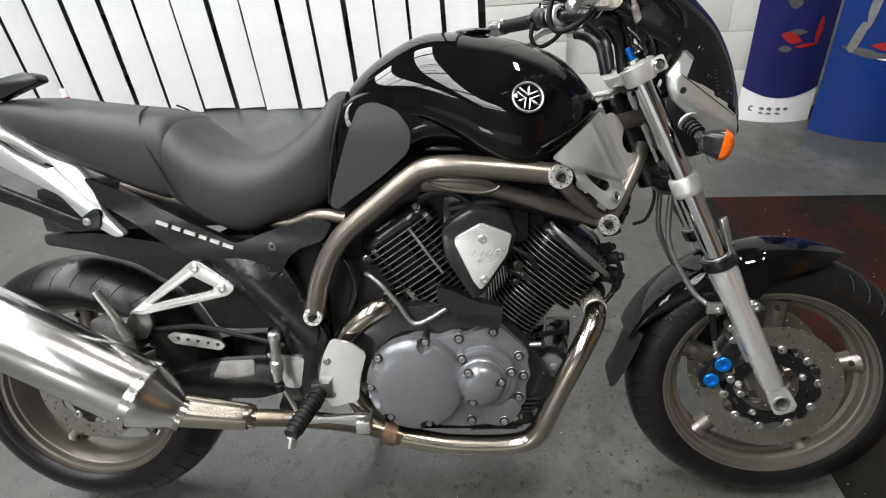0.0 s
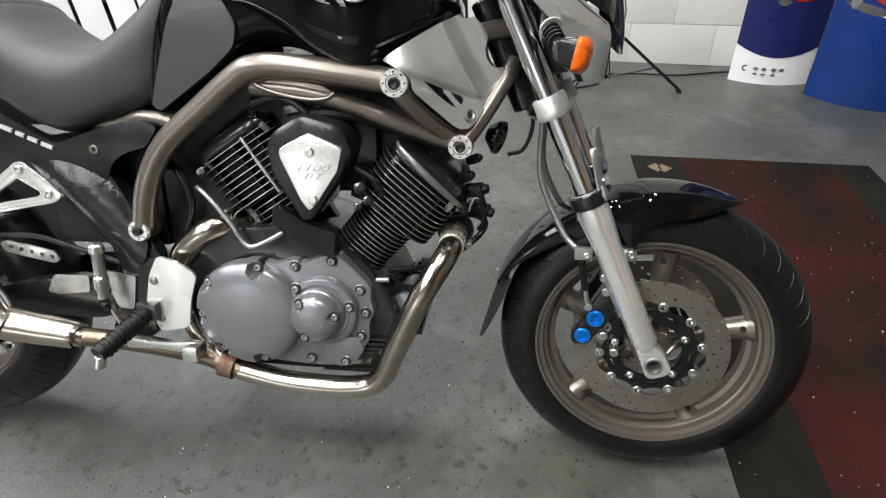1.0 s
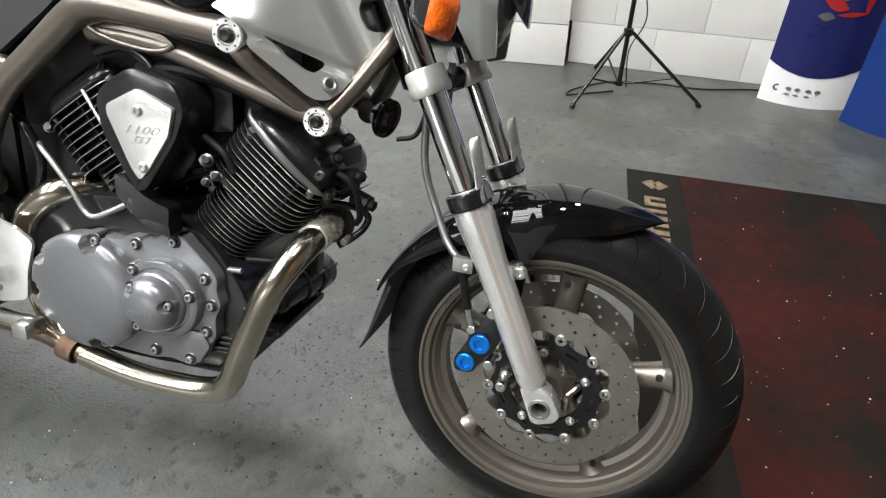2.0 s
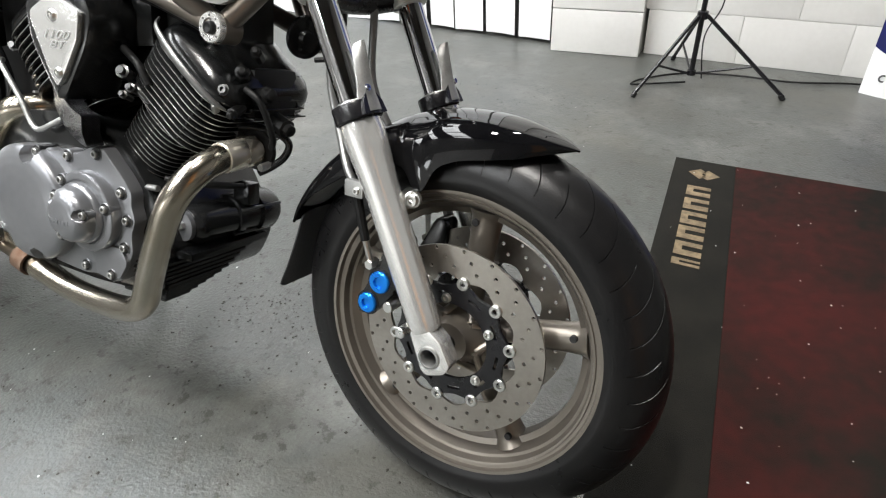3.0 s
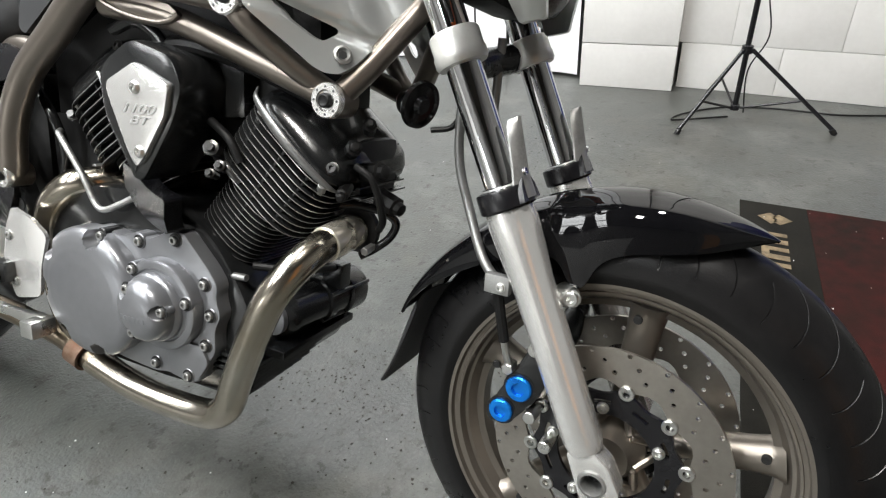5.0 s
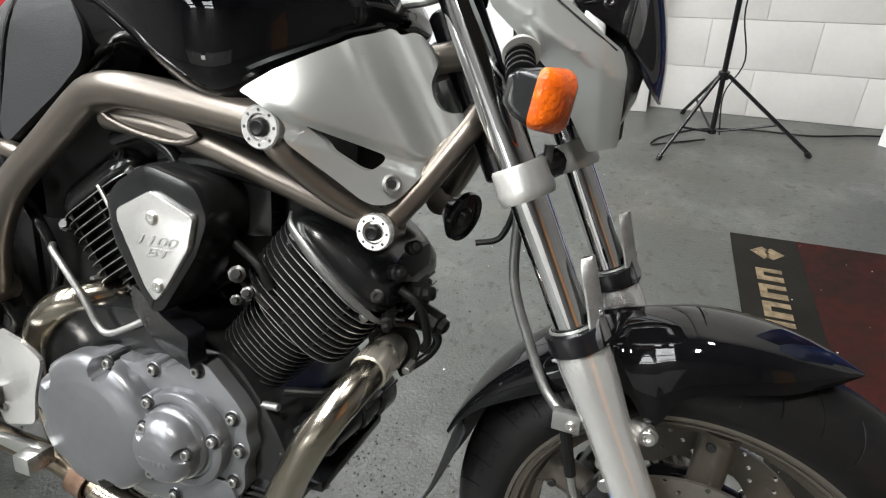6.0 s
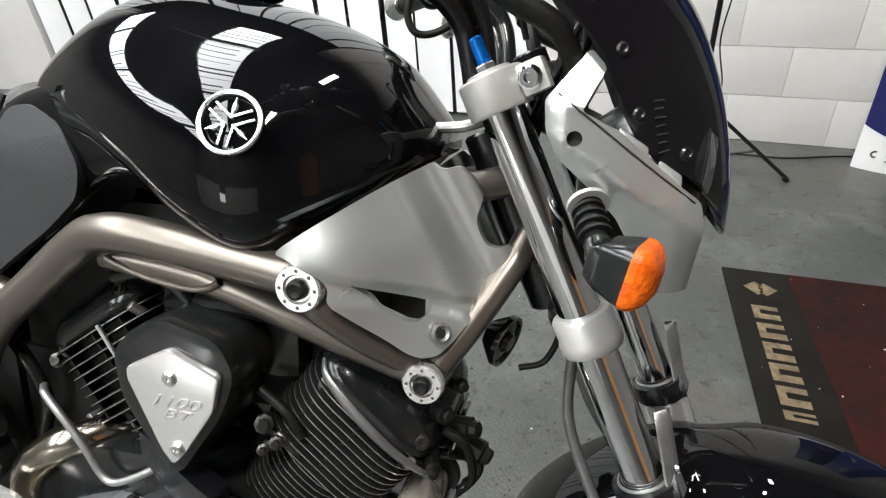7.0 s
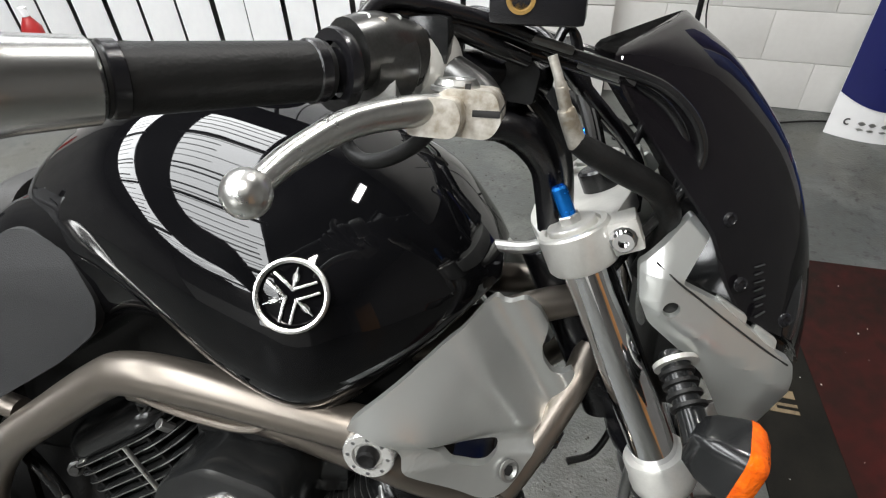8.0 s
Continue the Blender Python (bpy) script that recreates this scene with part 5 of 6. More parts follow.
part("link_pipe", tubed([(-0.04, -0.138, 0.262), (-0.12, -0.14, 0.29), (-0.2, -0.15, 0.31), (-0.289, -0.16, 0.326), (-0.38, -0.17, 0.336)], [0.022, 0.019, 0.018, 0.018, 0.019], 24), mat("heat_browned_steel", (0.2, 0.165, 0.125), (0.13, 0.1, 0.07), 0.3, 1.0, 9, fine=120), bike, "heat-browned steel link pipe")
part("collector", tubed([(-0.355, -0.168, 0.334), (-0.37, -0.17, 0.336), (-0.375, -0.17, 0.338), (-0.437, -0.176, 0.349), (-0.505, -0.183, 0.363)], [0.018, 0.022, 0.028, 0.0315, 0.035], 28), mat("bronzed_steel", (0.42, 0.38, 0.32), (0.36, 0.31, 0.25), 0.24, 1.0, 7), bike, "polished steel collector sleeve")
part("pipe_joint", turned([(-0.015, 0.023), (-0.015, 0.028), (0.015, 0.028), (0.015, 0.023)], (-0.075, -0.139, 0.275), (1, 0, -0.3), 24), mat("rusty_steel", (0.12, 0.06, 0.035), (0.2, 0.14, 0.1), 0.6, 0.6, 60), bike)
MD = Vector((-0.857, -0.02, 0.515)).normalized()
ME = Vector((-0.566, -0.19, 0.396))
muf = part("muffler", turned([(0, 0.05), (0.004, 0.066), (0.02, 0.0725), (0.3, 0.0735), (0.6, 0.073), (0.61, 0.068), (0.61, 0.03), (0.58, 0.028)], ME, MD, 64), M_MUFF, bike, "polished oval steel muffler")
part("muffler_cone", turned([(-0.075, 0.036), (-0.06, 0.037), (-0.03, 0.052), (0.004, 0.067)], ME, MD, 48), M_MUFF, muf, "bronze-tinted muffler inlet cone")
part("muffler_band", turned([(0.016, 0.073), (0.016, 0.0755), (0.036, 0.0755), (0.036, 0.073)], ME, MD, 64), M_MUFF, muf)
for k in range(10):
    a = 2 * math.pi * k / 10
    u = MD.orthogonal().normalized()
    v = MD.cross(u)
    d = math.cos(a) * u + math.sin(a) * v
    part("rivet", turned([(0, 0.004), (0.0015, 0.003), (0.002, 0)], ME + MD * 0.026 + d * 0.0752, d, 10), M_CHROME, muf)
part("inlet_ring", turned([(-0.008, 0.0355), (-0.008, 0.0385), (0.004, 0.0385), (0.004, 0.0355)], ME - MD * 0.07, MD, 40), M_STEEL, muf)

# --- engine ---
crank = part("crankcase", sheet(rounded([(-0.16, 0.5), (-0.06, 0.56), (0.1, 0.57), (0.2, 0.52), (0.25, 0.45), (0.29, 0.36), (0.25, 0.28), (0.1, 0.268), (-0.06, 0.272), (-0.16, 0.34)], 0.03), (), -0.125, 0.25, 0, 0.01), M_FIN, bike, "black engine crankcase")
part("cover_flange", sheet(rounded([(-0.06, 0.486), (0.0, 0.508), (0.045, 0.499), (0.078, 0.511), (0.1, 0.503), (0.14, 0.521), (0.17, 0.525), (0.186, 0.508), (0.214, 0.48), (0.23, 0.458), (0.226, 0.436), (0.234, 0.412), (0.222, 0.388), (0.222, 0.352), (0.205, 0.33), (0.19, 0.298), (0.165, 0.29), (0.13, 0.298), (0.1, 0.292), (0.04, 0.296), (-0.06, 0.306), (-0.1, 0.36), (-0.1, 0.44)], 0.01), (), -0.148, 0.06, 0, 0.0045), M_COVER, crank, "grey engine side cover")
part("cover_web", sheet(rounded([(0.13, 0.36), (0.2, 0.36), (0.212, 0.335), (0.19, 0.302), (0.168, 0.297), (0.134, 0.301)], 0.008), (), -0.1525, 0.01, 0, 0.002), M_COVER, crank)


def dished(cx, cz, y0, profile, dents, segs=200):
    """A turned cover whose rim is dented round each screw; profile rows are distance out from y0 and radius."""
    bm = bmesh.new()
    fine = []
    for (h0, r0), (h1, r1) in zip(profile, profile[1:]):
        steps = max(1, int(max(abs(r1 - r0), abs(h1 - h0)) / 0.0025))
        fine += [(h0 + (h1 - h0) * k / steps, r0 + (r1 - r0) * k / steps) for k in range(steps)]
    rings = []
    for h, r in fine:
        ring = []
        for k in range(segs):
            a = 2 * math.pi * k / segs
            x, z = cx + r * math.cos(a), cz + r * math.sin(a)
            y = y0 - h
            for dx, dz, dr, depth in dents:
                q = math.hypot(x - dx, z - dz) / dr
                if q < 1.25:
                    y = max(y, -depth + 0.04 * max(0.0, q - 1) * -1)
            ring.append(bm.verts.new((x, y, z)))
        rings.append(ring)
    skin(bm, rings, True, False)
    tip = bm.verts.new((cx, y0 - profile[-1][0], cz))
    for k in range(segs):
        bm.faces.new((rings[-1][k], rings[-1][(k + 1) % segs], tip))
    return bm


CLUTCH, RING, DOME = (-0.008, 0.403), (0.135, 0.414), (0.129, 0.411)
RIM_SCREWS = [(CLUTCH[0] + 0.0965 * math.cos(radians(a)), CLUTCH[1] + 0.0965 * math.sin(radians(a))) for a in (75, 142, 184, 232, 283)]
part("clutch_cover", dished(*CLUTCH, -0.14, [(0.0, 0.1035), (0.02, 0.1035), (0.0265, 0.1025), (0.0315, 0.099), (0.035, 0.093), (0.038, 0.084), (0.0408, 0.07), (0.0428, 0.05), (0.0442, 0.025), (0.0447, 0.003)], [(x, z, 0.0125, 0.156) for x, z in RIM_SCREWS]), M_COVER, crank, "domed grey clutch cover", 40)
part("stator_ring", turned([(0, 0.0685), (0.016, 0.0685), (0.0195, 0.0665), (0.021, 0.063), (0.021, 0.0555), (0.019, 0.0535), (0.019, 0.03)], (RING[0], -0.146, RING[1]), RIGHT, 80), M_COVER, crank, "raised grey ring plate")
DOME_SCREWS = [(0.169, 0.419), (0.104, 0.4405), (0.11, 0.375)]
dome = part("stator_dome", dished(*DOME, -0.162, [(0.0, 0.0525), (0.006, 0.052), (0.0105, 0.0505), (0.0125, 0.0475), (0.02, 0.0462), (0.027, 0.0445), (0.033, 0.0405), (0.0375, 0.034), (0.0405, 0.025), (0.042, 0.013), (0.0425, 0.002)], [(x, z, 0.0085, 0.188) for x, z in DOME_SCREWS], 150), M_COVER, crank, "small domed grey cover", 40)
for k in range(6):
    part("raised_mark", boxed(0.106 + k * 0.0075, 0.1118 + k * 0.0075, -0.2048 + 0.0006 * (k - 2.5) ** 2 / 3, -0.199, 0.4, 0.4075, bevel=0.0006), M_COVER, dome)
for x, z, y in [(0.091, 0.461, 0.167), (0.191, 0.429, 0.167)] + [(x, z, 0.188) for x, z in DOME_SCREWS] + [(0.208, 0.456, 0.149), (0.217, 0.411, 0.149), (0.206, 0.362, 0.149), (0.174, 0.307, 0.153), (0.105, 0.309, 0.149), (0.086, 0.498, 0.149), (0.157, 0.512, 0.149)] + [(x, z, 0.156) for x, z in RIM_SCREWS]:
    rim = (x, z) in RIM_SCREWS
    r = 0.0085 if y > 0.18 else 0.0112
    part("cover_boss", rod(bmesh.new(), (x, -y + 0.03, z), (x, -y - 0.001, z), r, 20), M_GLOSSB if rim else M_COVER, crank)
    part("cover_bolt", turned([(0, 0.0066), (0.0045, 0.0066), (0.0056, 0.0058), (0.0056, 0.0034), (0.002, 0.003), (0.002, 0)], (x, -y - 0.001, z), RIGHT, 14), M_ALUD, crank)
    part("screw_seat", turned([(0, 0.0102), (0.0006, 0.0102), (0.0006, 0.0064)], (x, -y - 0.0008, z), RIGHT, 18), M_HOLE, crank)
# starter motor with its nose, bands and end cap, across the front of the case
SD, S0 = Vector((0.12, 1, 0.02)).normalized(), Vector((0.282, -0.09, 0.405))
starter = part("starter_motor", turned([(0, 0), (0, 0.029), (0.008, 0.034), (0.02, 0.0345), (0.022, 0.033), (0.085, 0.033), (0.086, 0.037), (0.1, 0.037), (0.101, 0.0335), (0.135, 0.0335), (0.137, 0.039), (0.172, 0.038), (0.184, 0.03), (0.184, 0)], S0, SD, 36), M_GLOSSB, crank, "black starter motor")
part("starter_flange", turned([(0, 0), (0, 0.01), (0.002, 0.026), (0.012, 0.026), (0.012, 0)], S0 - SD * 0.01, SD, 20), M_COVER, starter)
part("flange_nut", turned([(0, 0.008), (0.007, 0.008), (0.009, 0.006), (0.009, 0)], S0 - SD * 0.01 + Vector((0.004, 0, 0.002)), -SD, 6), M_ALUD, starter)
for k in range(4):
    a = radians(25 + 90 * k)
    o = Vector((math.cos(a), 0, math.sin(a))) * 0.036
    part("through_bolt", rod(bmesh.new(), S0 + SD * 0.084 + o, S0 + SD * 0.175 + o, 0.0035, 8), M_DARKM, starter)
part("starter_terminal", rod(bmesh.new(), S0 + SD * 0.12 + Vector((0.01, 0, 0.034)), S0 + SD * 0.12 + Vector((0.016, 0, 0.056)), 0.008, 10), M_MATT, starter)
part("starter_cable", tubed([S0 + SD * 0.12 + Vector((0.014, 0, 0.05)), S0 + SD * 0.08 + Vector((0.03, 0, 0.06)), S0 + SD * 0.02 + Vector((0.02, 0, 0.07)), S0 + Vector((-0.03, -0.01, 0.075))], 0.006, 10), M_MATT, starter)
part("mount_bracket", boxed(0.3, 0.335, 0.0, 0.03, 0.43, 0.47, bevel=0.006), M_GLOSSB, crank)
part("case_lip", boxed(0.2, 0.318, -0.115, 0.07, 0.352, 0.366, bevel=0.005), M_GLOSSB, crank)
part("sump", loft([[(x, y, z) for x, y in ((x0, -w), (x1, -w), (x1, w * 0.3), (x0, w * 0.3))] for z, x0, x1, w in ((0.3, 0.04, 0.25, 0.09), (0.265, 0.06, 0.225, 0.08), (0.245, 0.08, 0.2, 0.06))]), M_FIN, crank, "black ribbed sump", 20)
for k in range(11):
    z = 0.346 - 0.0105 * k
    w = 0.133 - 0.7 * max(0, 0.32 - z)
    part("sump_rib", boxed(0.1, 0.296 - 0.55 * (0.36 - z) - 0.5 * max(0, 0.29 - z), -w, 0.075 - 0.9 * (0.346 - z), z - 0.0028, z + 0.0028, bevel=0.001), M_FIN, crank, smooth=0)
part("drain_bolt", turned([(0, 0.012), (0.003, 0.012), (0.003, 0.009), (0.009, 0.009), (0.01, 0.007), (0.01, 0)], (0.245, -0.13, 0.315), RIGHT, 6), M_DARKM, crank)
for x, z in ((0.245, 0.465), (0.25, 0.4), (0.245, 0.33)):
    part("oil_union", rod(bmesh.new(), (x - 0.03, -0.118, z), (x + 0.012, -0.12, z + 0.003), 0.0052, 12), M_ALUD, crank)


def fin_mesh(m, w, d, t, r):
    """One cooling fin: a rounded plate with a rolled rim that is machined bright."""
    def ring(g, z):
        return [bm.verts.new(m @ Vector((x, y, z))) for x, y in rounded([(-w / 2 + g, -d + g), (w / 2 - g, -d + g), (w / 2 - g, d - g), (-w / 2 + g, d - g)], r - g, 7)]
    bm = bmesh.new()
    rows = [ring(0.0011, -t / 2), ring(0.0, -t / 5), ring(0.0, t / 5), ring(0.0011, t / 2)]
    bm.faces.new(rows[0][::-1])
    bm.faces.new(rows[3])
    n = len(rows[0])
    for k in range(3):
        for i in range(n):
            f = bm.faces.new((rows[k][i], rows[k][(i + 1) % n], rows[k + 1][(i + 1) % n], rows[k + 1][i]))
            f.material_index = 1 if k == 1 else 0
            f.smooth = True
    return bm


def cylinder(base, ang, name, low, high):
    """A finned barrel with its head: low and high are count, pitch, width and first height of each stack of fins."""
    a = radians(ang)
    u, v = Vector((math.cos(a), 0, math.sin(a))), Vector((math.sin(a), 0, -math.cos(a)))
    m = Matrix(((v.x, 0, u.x, base[0]), (0, 1, 0, 0), (v.z, 0, u.z, base[1]), (0, 0, 0, 1)))

    def placed(bm):
        bmesh.ops.transform(bm, matrix=m, verts=bm.verts)
        return bm
    g = part("cylinder", placed(turned([(-0.06, 0.05), (0.1, 0.052), (0.105, 0.066), (0.2, 0.07)], (0, 0, 0), (0, 0, 1), 32)), M_FIN, bike, name)
    for (n, pitch, w, z0), depth, thick in ((low, 0.112, 0.0032), (high, 0.119, 0.0036)):
        for k in range(n):
            ob = part("fin", fin_mesh(m @ Matrix.Translation((0, 0, z0 + pitch * k)), w, depth, thick, 0.056), M_FIN, g, smooth=45)
            ob.data.materials.append(M_FINEDGE)
        for x in (-0.3, 0.02, 0.28):
            xx = x * w
            edge = depth - 0.056 + math.sqrt(max(0.0, 0.056 ** 2 - max(0.0, abs(xx) - (w / 2 - 0.056)) ** 2))
            part("fin_rib", placed(boxed(xx - 0.0017, xx + 0.0017, -edge + 0.004, -edge + 0.02, z0, z0 + pitch * (n - 1))), M_MATT, g)
        core = [[(x, y, z) for x, y in rounded([(-w * 0.4, -depth + 0.018), (w * 0.4, -depth + 0.018), (w * 0.4, depth - 0.018), (-w * 0.4, depth - 0.018)], 0.045, 6)] for z in (z0 - 0.006, z0 + pitch * (n - 1))]
        part("fin_core", placed(loft(core)), M_MATT, g)
    top = high[3] + high[1] * (high[0] - 1)
    hw = high[2] / 2
    rows = []
    for z, k in ((0.002, 0.93), (0.006, 0.975), (0.012, 0.985), (0.024, 0.95), (0.036, 0.86), (0.046, 0.7), (0.053, 0.48), (0.056, 0.2)):
        rows.append([(x, y, top + z) for x, y in rounded([(-hw * k, -0.116 * k), (hw * k, -0.116 * k), (hw * k, 0.116 * k), (-hw * k, 0.116 * k)], 0.055 * k, 8)])
    head = part("rocker_cover", placed(loft(rows)), M_FIN, g, "gloss black rocker cover", 60)
    part("head_bolt", placed(bolt(bmesh.new(), (hw * 0.72, -0.1, top + 0.026), (0, -0.9, 0.4), 0.007, 0.006)), M_DARKM, head)
    for x in (-hw * 0.66, hw * 0.8):
        part("fin_stud", placed(rod(bmesh.new(), (x, -0.098, top - 0.012), (x, -0.108, top + 0.004), 0.0062, 8)), M_ALUD, g)
    return g


cylinder((0.187, 0.502), 50, "black finned front cylinder with bright fin edges", (11, 0.0092, 0.116, 0.004), (10, 0.0104, 0.174, 0.108))
cylinder((0.072, 0.552), 123, "black finned rear cylinder with bright fin edges", (6, 0.012, 0.13, 0.012), (9, 0.0126, 0.182, 0.088))
# grey strip drawn in for the highlight on the rocker cover's black chamfer
part("rocker_highlight", tubed([(0.278, -0.118, 0.728), (0.287, -0.132, 0.716), (0.312, -0.139, 0.692), (0.339, -0.14, 0.666), (0.366, -0.135, 0.64), (0.388, -0.124, 0.618), (0.396, -0.112, 0.609)], [0.003, 0.005, 0.0065, 0.0066, 0.006, 0.0045, 0.002], 14, 6, 0.55), M_HOSE, bike, "grey strip for the highlight on the rocker cover's black chamfer")
for pts, r, mm in ((((0.02, -0.115, 0.79), (0.07, -0.12, 0.802), (0.11, -0.12, 0.785), (0.13, -0.12, 0.76)), 0.009, M_GLOSSB), (((0.2, -0.12, 0.68), (0.235, -0.125, 0.66), (0.25, -0.12, 0.63)), 0.006, M_MATT),
                   (((0.19, -0.1, 0.63), (0.22, -0.115, 0.622), (0.24, -0.11, 0.6)), 0.007, M_DARKM),
                   (((-0.19, -0.1, 0.7), (-0.14, -0.11, 0.66), (-0.13, -0.1, 0.6), (-0.15, -0.095, 0.54)), 0.008, M_GLOSSB), (((0.2, -0.1, 0.79), (0.26, -0.12, 0.77), (0.33, -0.11, 0.735), (0.37, -0.09, 0.71)), 0.007, M_GLOSSB)):
    part("engine_hose", tubed(list(pts), r, 12), mm, bike)
for x, y, z, r in ((0.21, -0.13, 0.645, 0.011), (0.222, -0.128, 0.622, 0.008), (0.205, -0.128, 0.61, 0.007), (0.25, -0.115, 0.76, 0.008), (-0.1, -0.1, 0.66, 0.01)):
    part("hose_union", turned([(-0.02, r * 0.8), (-0.004, r * 0.8), (-0.003, r), (0.004, r), (0.005, r * 0.6), (0.012, r * 0.55), (0.012, 0)], (x, y, z), (0.35, -0.8, 0.3), 8), M_DARKM, bike)
for x, y, z, r, d in ((0.395, -0.075, 0.66, 0.011, (0.6, -0.7, 0.3)), (0.415, -0.05, 0.63, 0.014, (0.9, -0.3, 0.2)), (0.41, -0.06, 0.69, 0.009, (0.5, -0.8, 0.3)), (0.425, -0.02, 0.585, 0.015, (0.9, -0.2, -0.3)), (0.39, -0.085, 0.605, 0.009, (0.3, -0.9, -0.2))):
    part("head_fitting", turned([(-0.02, 0), (-0.02, r), (0.012, r), (0.014, r * 0.7), (0.022, r * 0.65), (0.024, r * 0.4), (0.024, 0)], (x, y, z), d, 8), M_MATT, bike)
part("head_end", boxed(0.345, 0.396, -0.05, 0.06, 0.59, 0.672, bevel=0.024), M_MATT, bike)
for k in range(6):
    part("head_fin", boxed(0.385 - 0.003 * k, 0.402 - 0.003 * k, -0.06, 0.07, 0.592 + 0.013 * k, 0.595 + 0.013 * k, bevel=0.001), M_FIN, bike)
part("plug_lead", tubed([(0.4, -0.075, 0.64), (0.425, -0.07, 0.62), (0.43, -0.05, 0.57), (0.42, -0.04, 0.55)], 0.0055, 10), M_MATT, bike)
part("wiring_loom", tubed([(0.08, -0.1, 0.76), (0.16, -0.12, 0.775), (0.25, -0.1, 0.755), (0.34, -0.08, 0.72)], 0.011, 10), M_MATT, bike)
part("carburettor", boxed(0.06, 0.24, -0.1, 0.1, 0.68, 0.79, bevel=0.03), M_FIN, bike)
part("air_box", boxed(-0.19, 0.34, -0.07, 0.07, 0.62, 0.87, bevel=0.03), M_MATT, bike, "black air box under the tank")
part("engine_mount", boxed(-0.2, -0.02, -0.075, 0.075, 0.42, 0.66, bevel=0.02), M_MATT, bike)
part("horn", turned([(-0.022, 0.016), (-0.006, 0.03), (-0.002, 0.033), (0.004, 0.032), (0.004, 0.028), (0.001, 0.026), (0.002, 0.014), (0.008, 0.01), (0.008, 0)], (0.452, 0.0, 0.722), (0.93, -0.33, -0.25), 32), M_GLOSSB, bike, "black round horn")
part("horn_lead", tubed([(0.47, 0.0, 0.69), (0.5, 0.01, 0.7), (0.515, 0.01, 0.75), (0.5, 0.01, 0.8)], 0.004, 8), M_MATT, bike)

intake = part("intake_cover", sheet(rounded([(0.062, 0.728), (0.078, 0.75), (0.125, 0.778), (0.195, 0.76), (0.212, 0.722), (0.192, 0.674), (0.138, 0.598), (0.118, 0.592), (0.068, 0.676)], 0.016), (), -0.178, 0.09, 0, 0.012), M_FIN, bike, "gloss black intake cover between the cylinders")
kite = part("intake_plate", sheet(rounded([(0.141, 0.748), (0.198, 0.724), (0.188, 0.685), (0.149, 0.629), (0.135, 0.615), (0.122, 0.632), (0.089, 0.709), (0.09, 0.722)], 0.006), (), -0.186, 0.009, 0, 0.002), M_BRIGHT, intake, "kite-shaped brushed aluminium plate")
for x, z in ((0.142, 0.717), (0.143, 0.636)):
    part("plate_bolt", turned([(0, 0.0085), (0.001, 0.0085), (0.004, 0.006), (0.004, 0.0028), (0.002, 0.0025), (0.002, 0)], (x, -0.186, z), RIGHT, 20), M_ALU, kite)
words("marking", "1100", 0.017, Matrix.Translation((0.143, -0.1866, 0.69)) @ pose(0, 0, 0, 90, 0, 0) @ Matrix.Diagonal((1.75, 1, 1, 1)), M_GREYINK, kite, 0.0005, 1.0)
words("marking", "BT", 0.015, Matrix.Translation((0.144, -0.1866, 0.676)) @ pose(0, 0, 0, 90, 0, 0) @ Matrix.Diagonal((1.9, 1, 1, 1)), M_GREYINK, kite, 0.0005, 1.0)
part("air_scoop", sheet(rounded([(0.045, 0.607), (0.08, 0.601), (0.12, 0.585), (0.15, 0.579), (0.178, 0.577), (0.17, 0.526), (0.135, 0.529), (0.098, 0.538), (0.045, 0.573)], 0.007), (), lambda x, z: -0.135 - 0.36 * (x - 0.045) + 0.3 * max(0.0, 0.55 - z), 0.03, 10), M_SATIN, bike, "black plastic air scoop", 60)
part("breather_rod", tubed([(-0.1, -0.125, 0.637), (-0.087, -0.136, 0.634), (-0.066, -0.14, 0.615), (-0.036, -0.14, 0.575), (-0.015, -0.14, 0.539), (0.002, -0.14, 0.53), (0.031, -0.138, 0.541), (0.066, -0.13, 0.56)], 0.0048, 12), M_ALUD, bike, "bent metal breather pipe")
part("oil_line", tubed([(0.135, -0.12, 0.53), (0.18, -0.122, 0.492), (0.225, -0.115, 0.458)], 0.006, 12), M_ALUD, bike)
part("fin_guard", tubed([(-0.005, -0.125, 0.73), (0.027, -0.127, 0.682), (0.06, -0.125, 0.633)], 0.003, 10), M_ALU, bike)

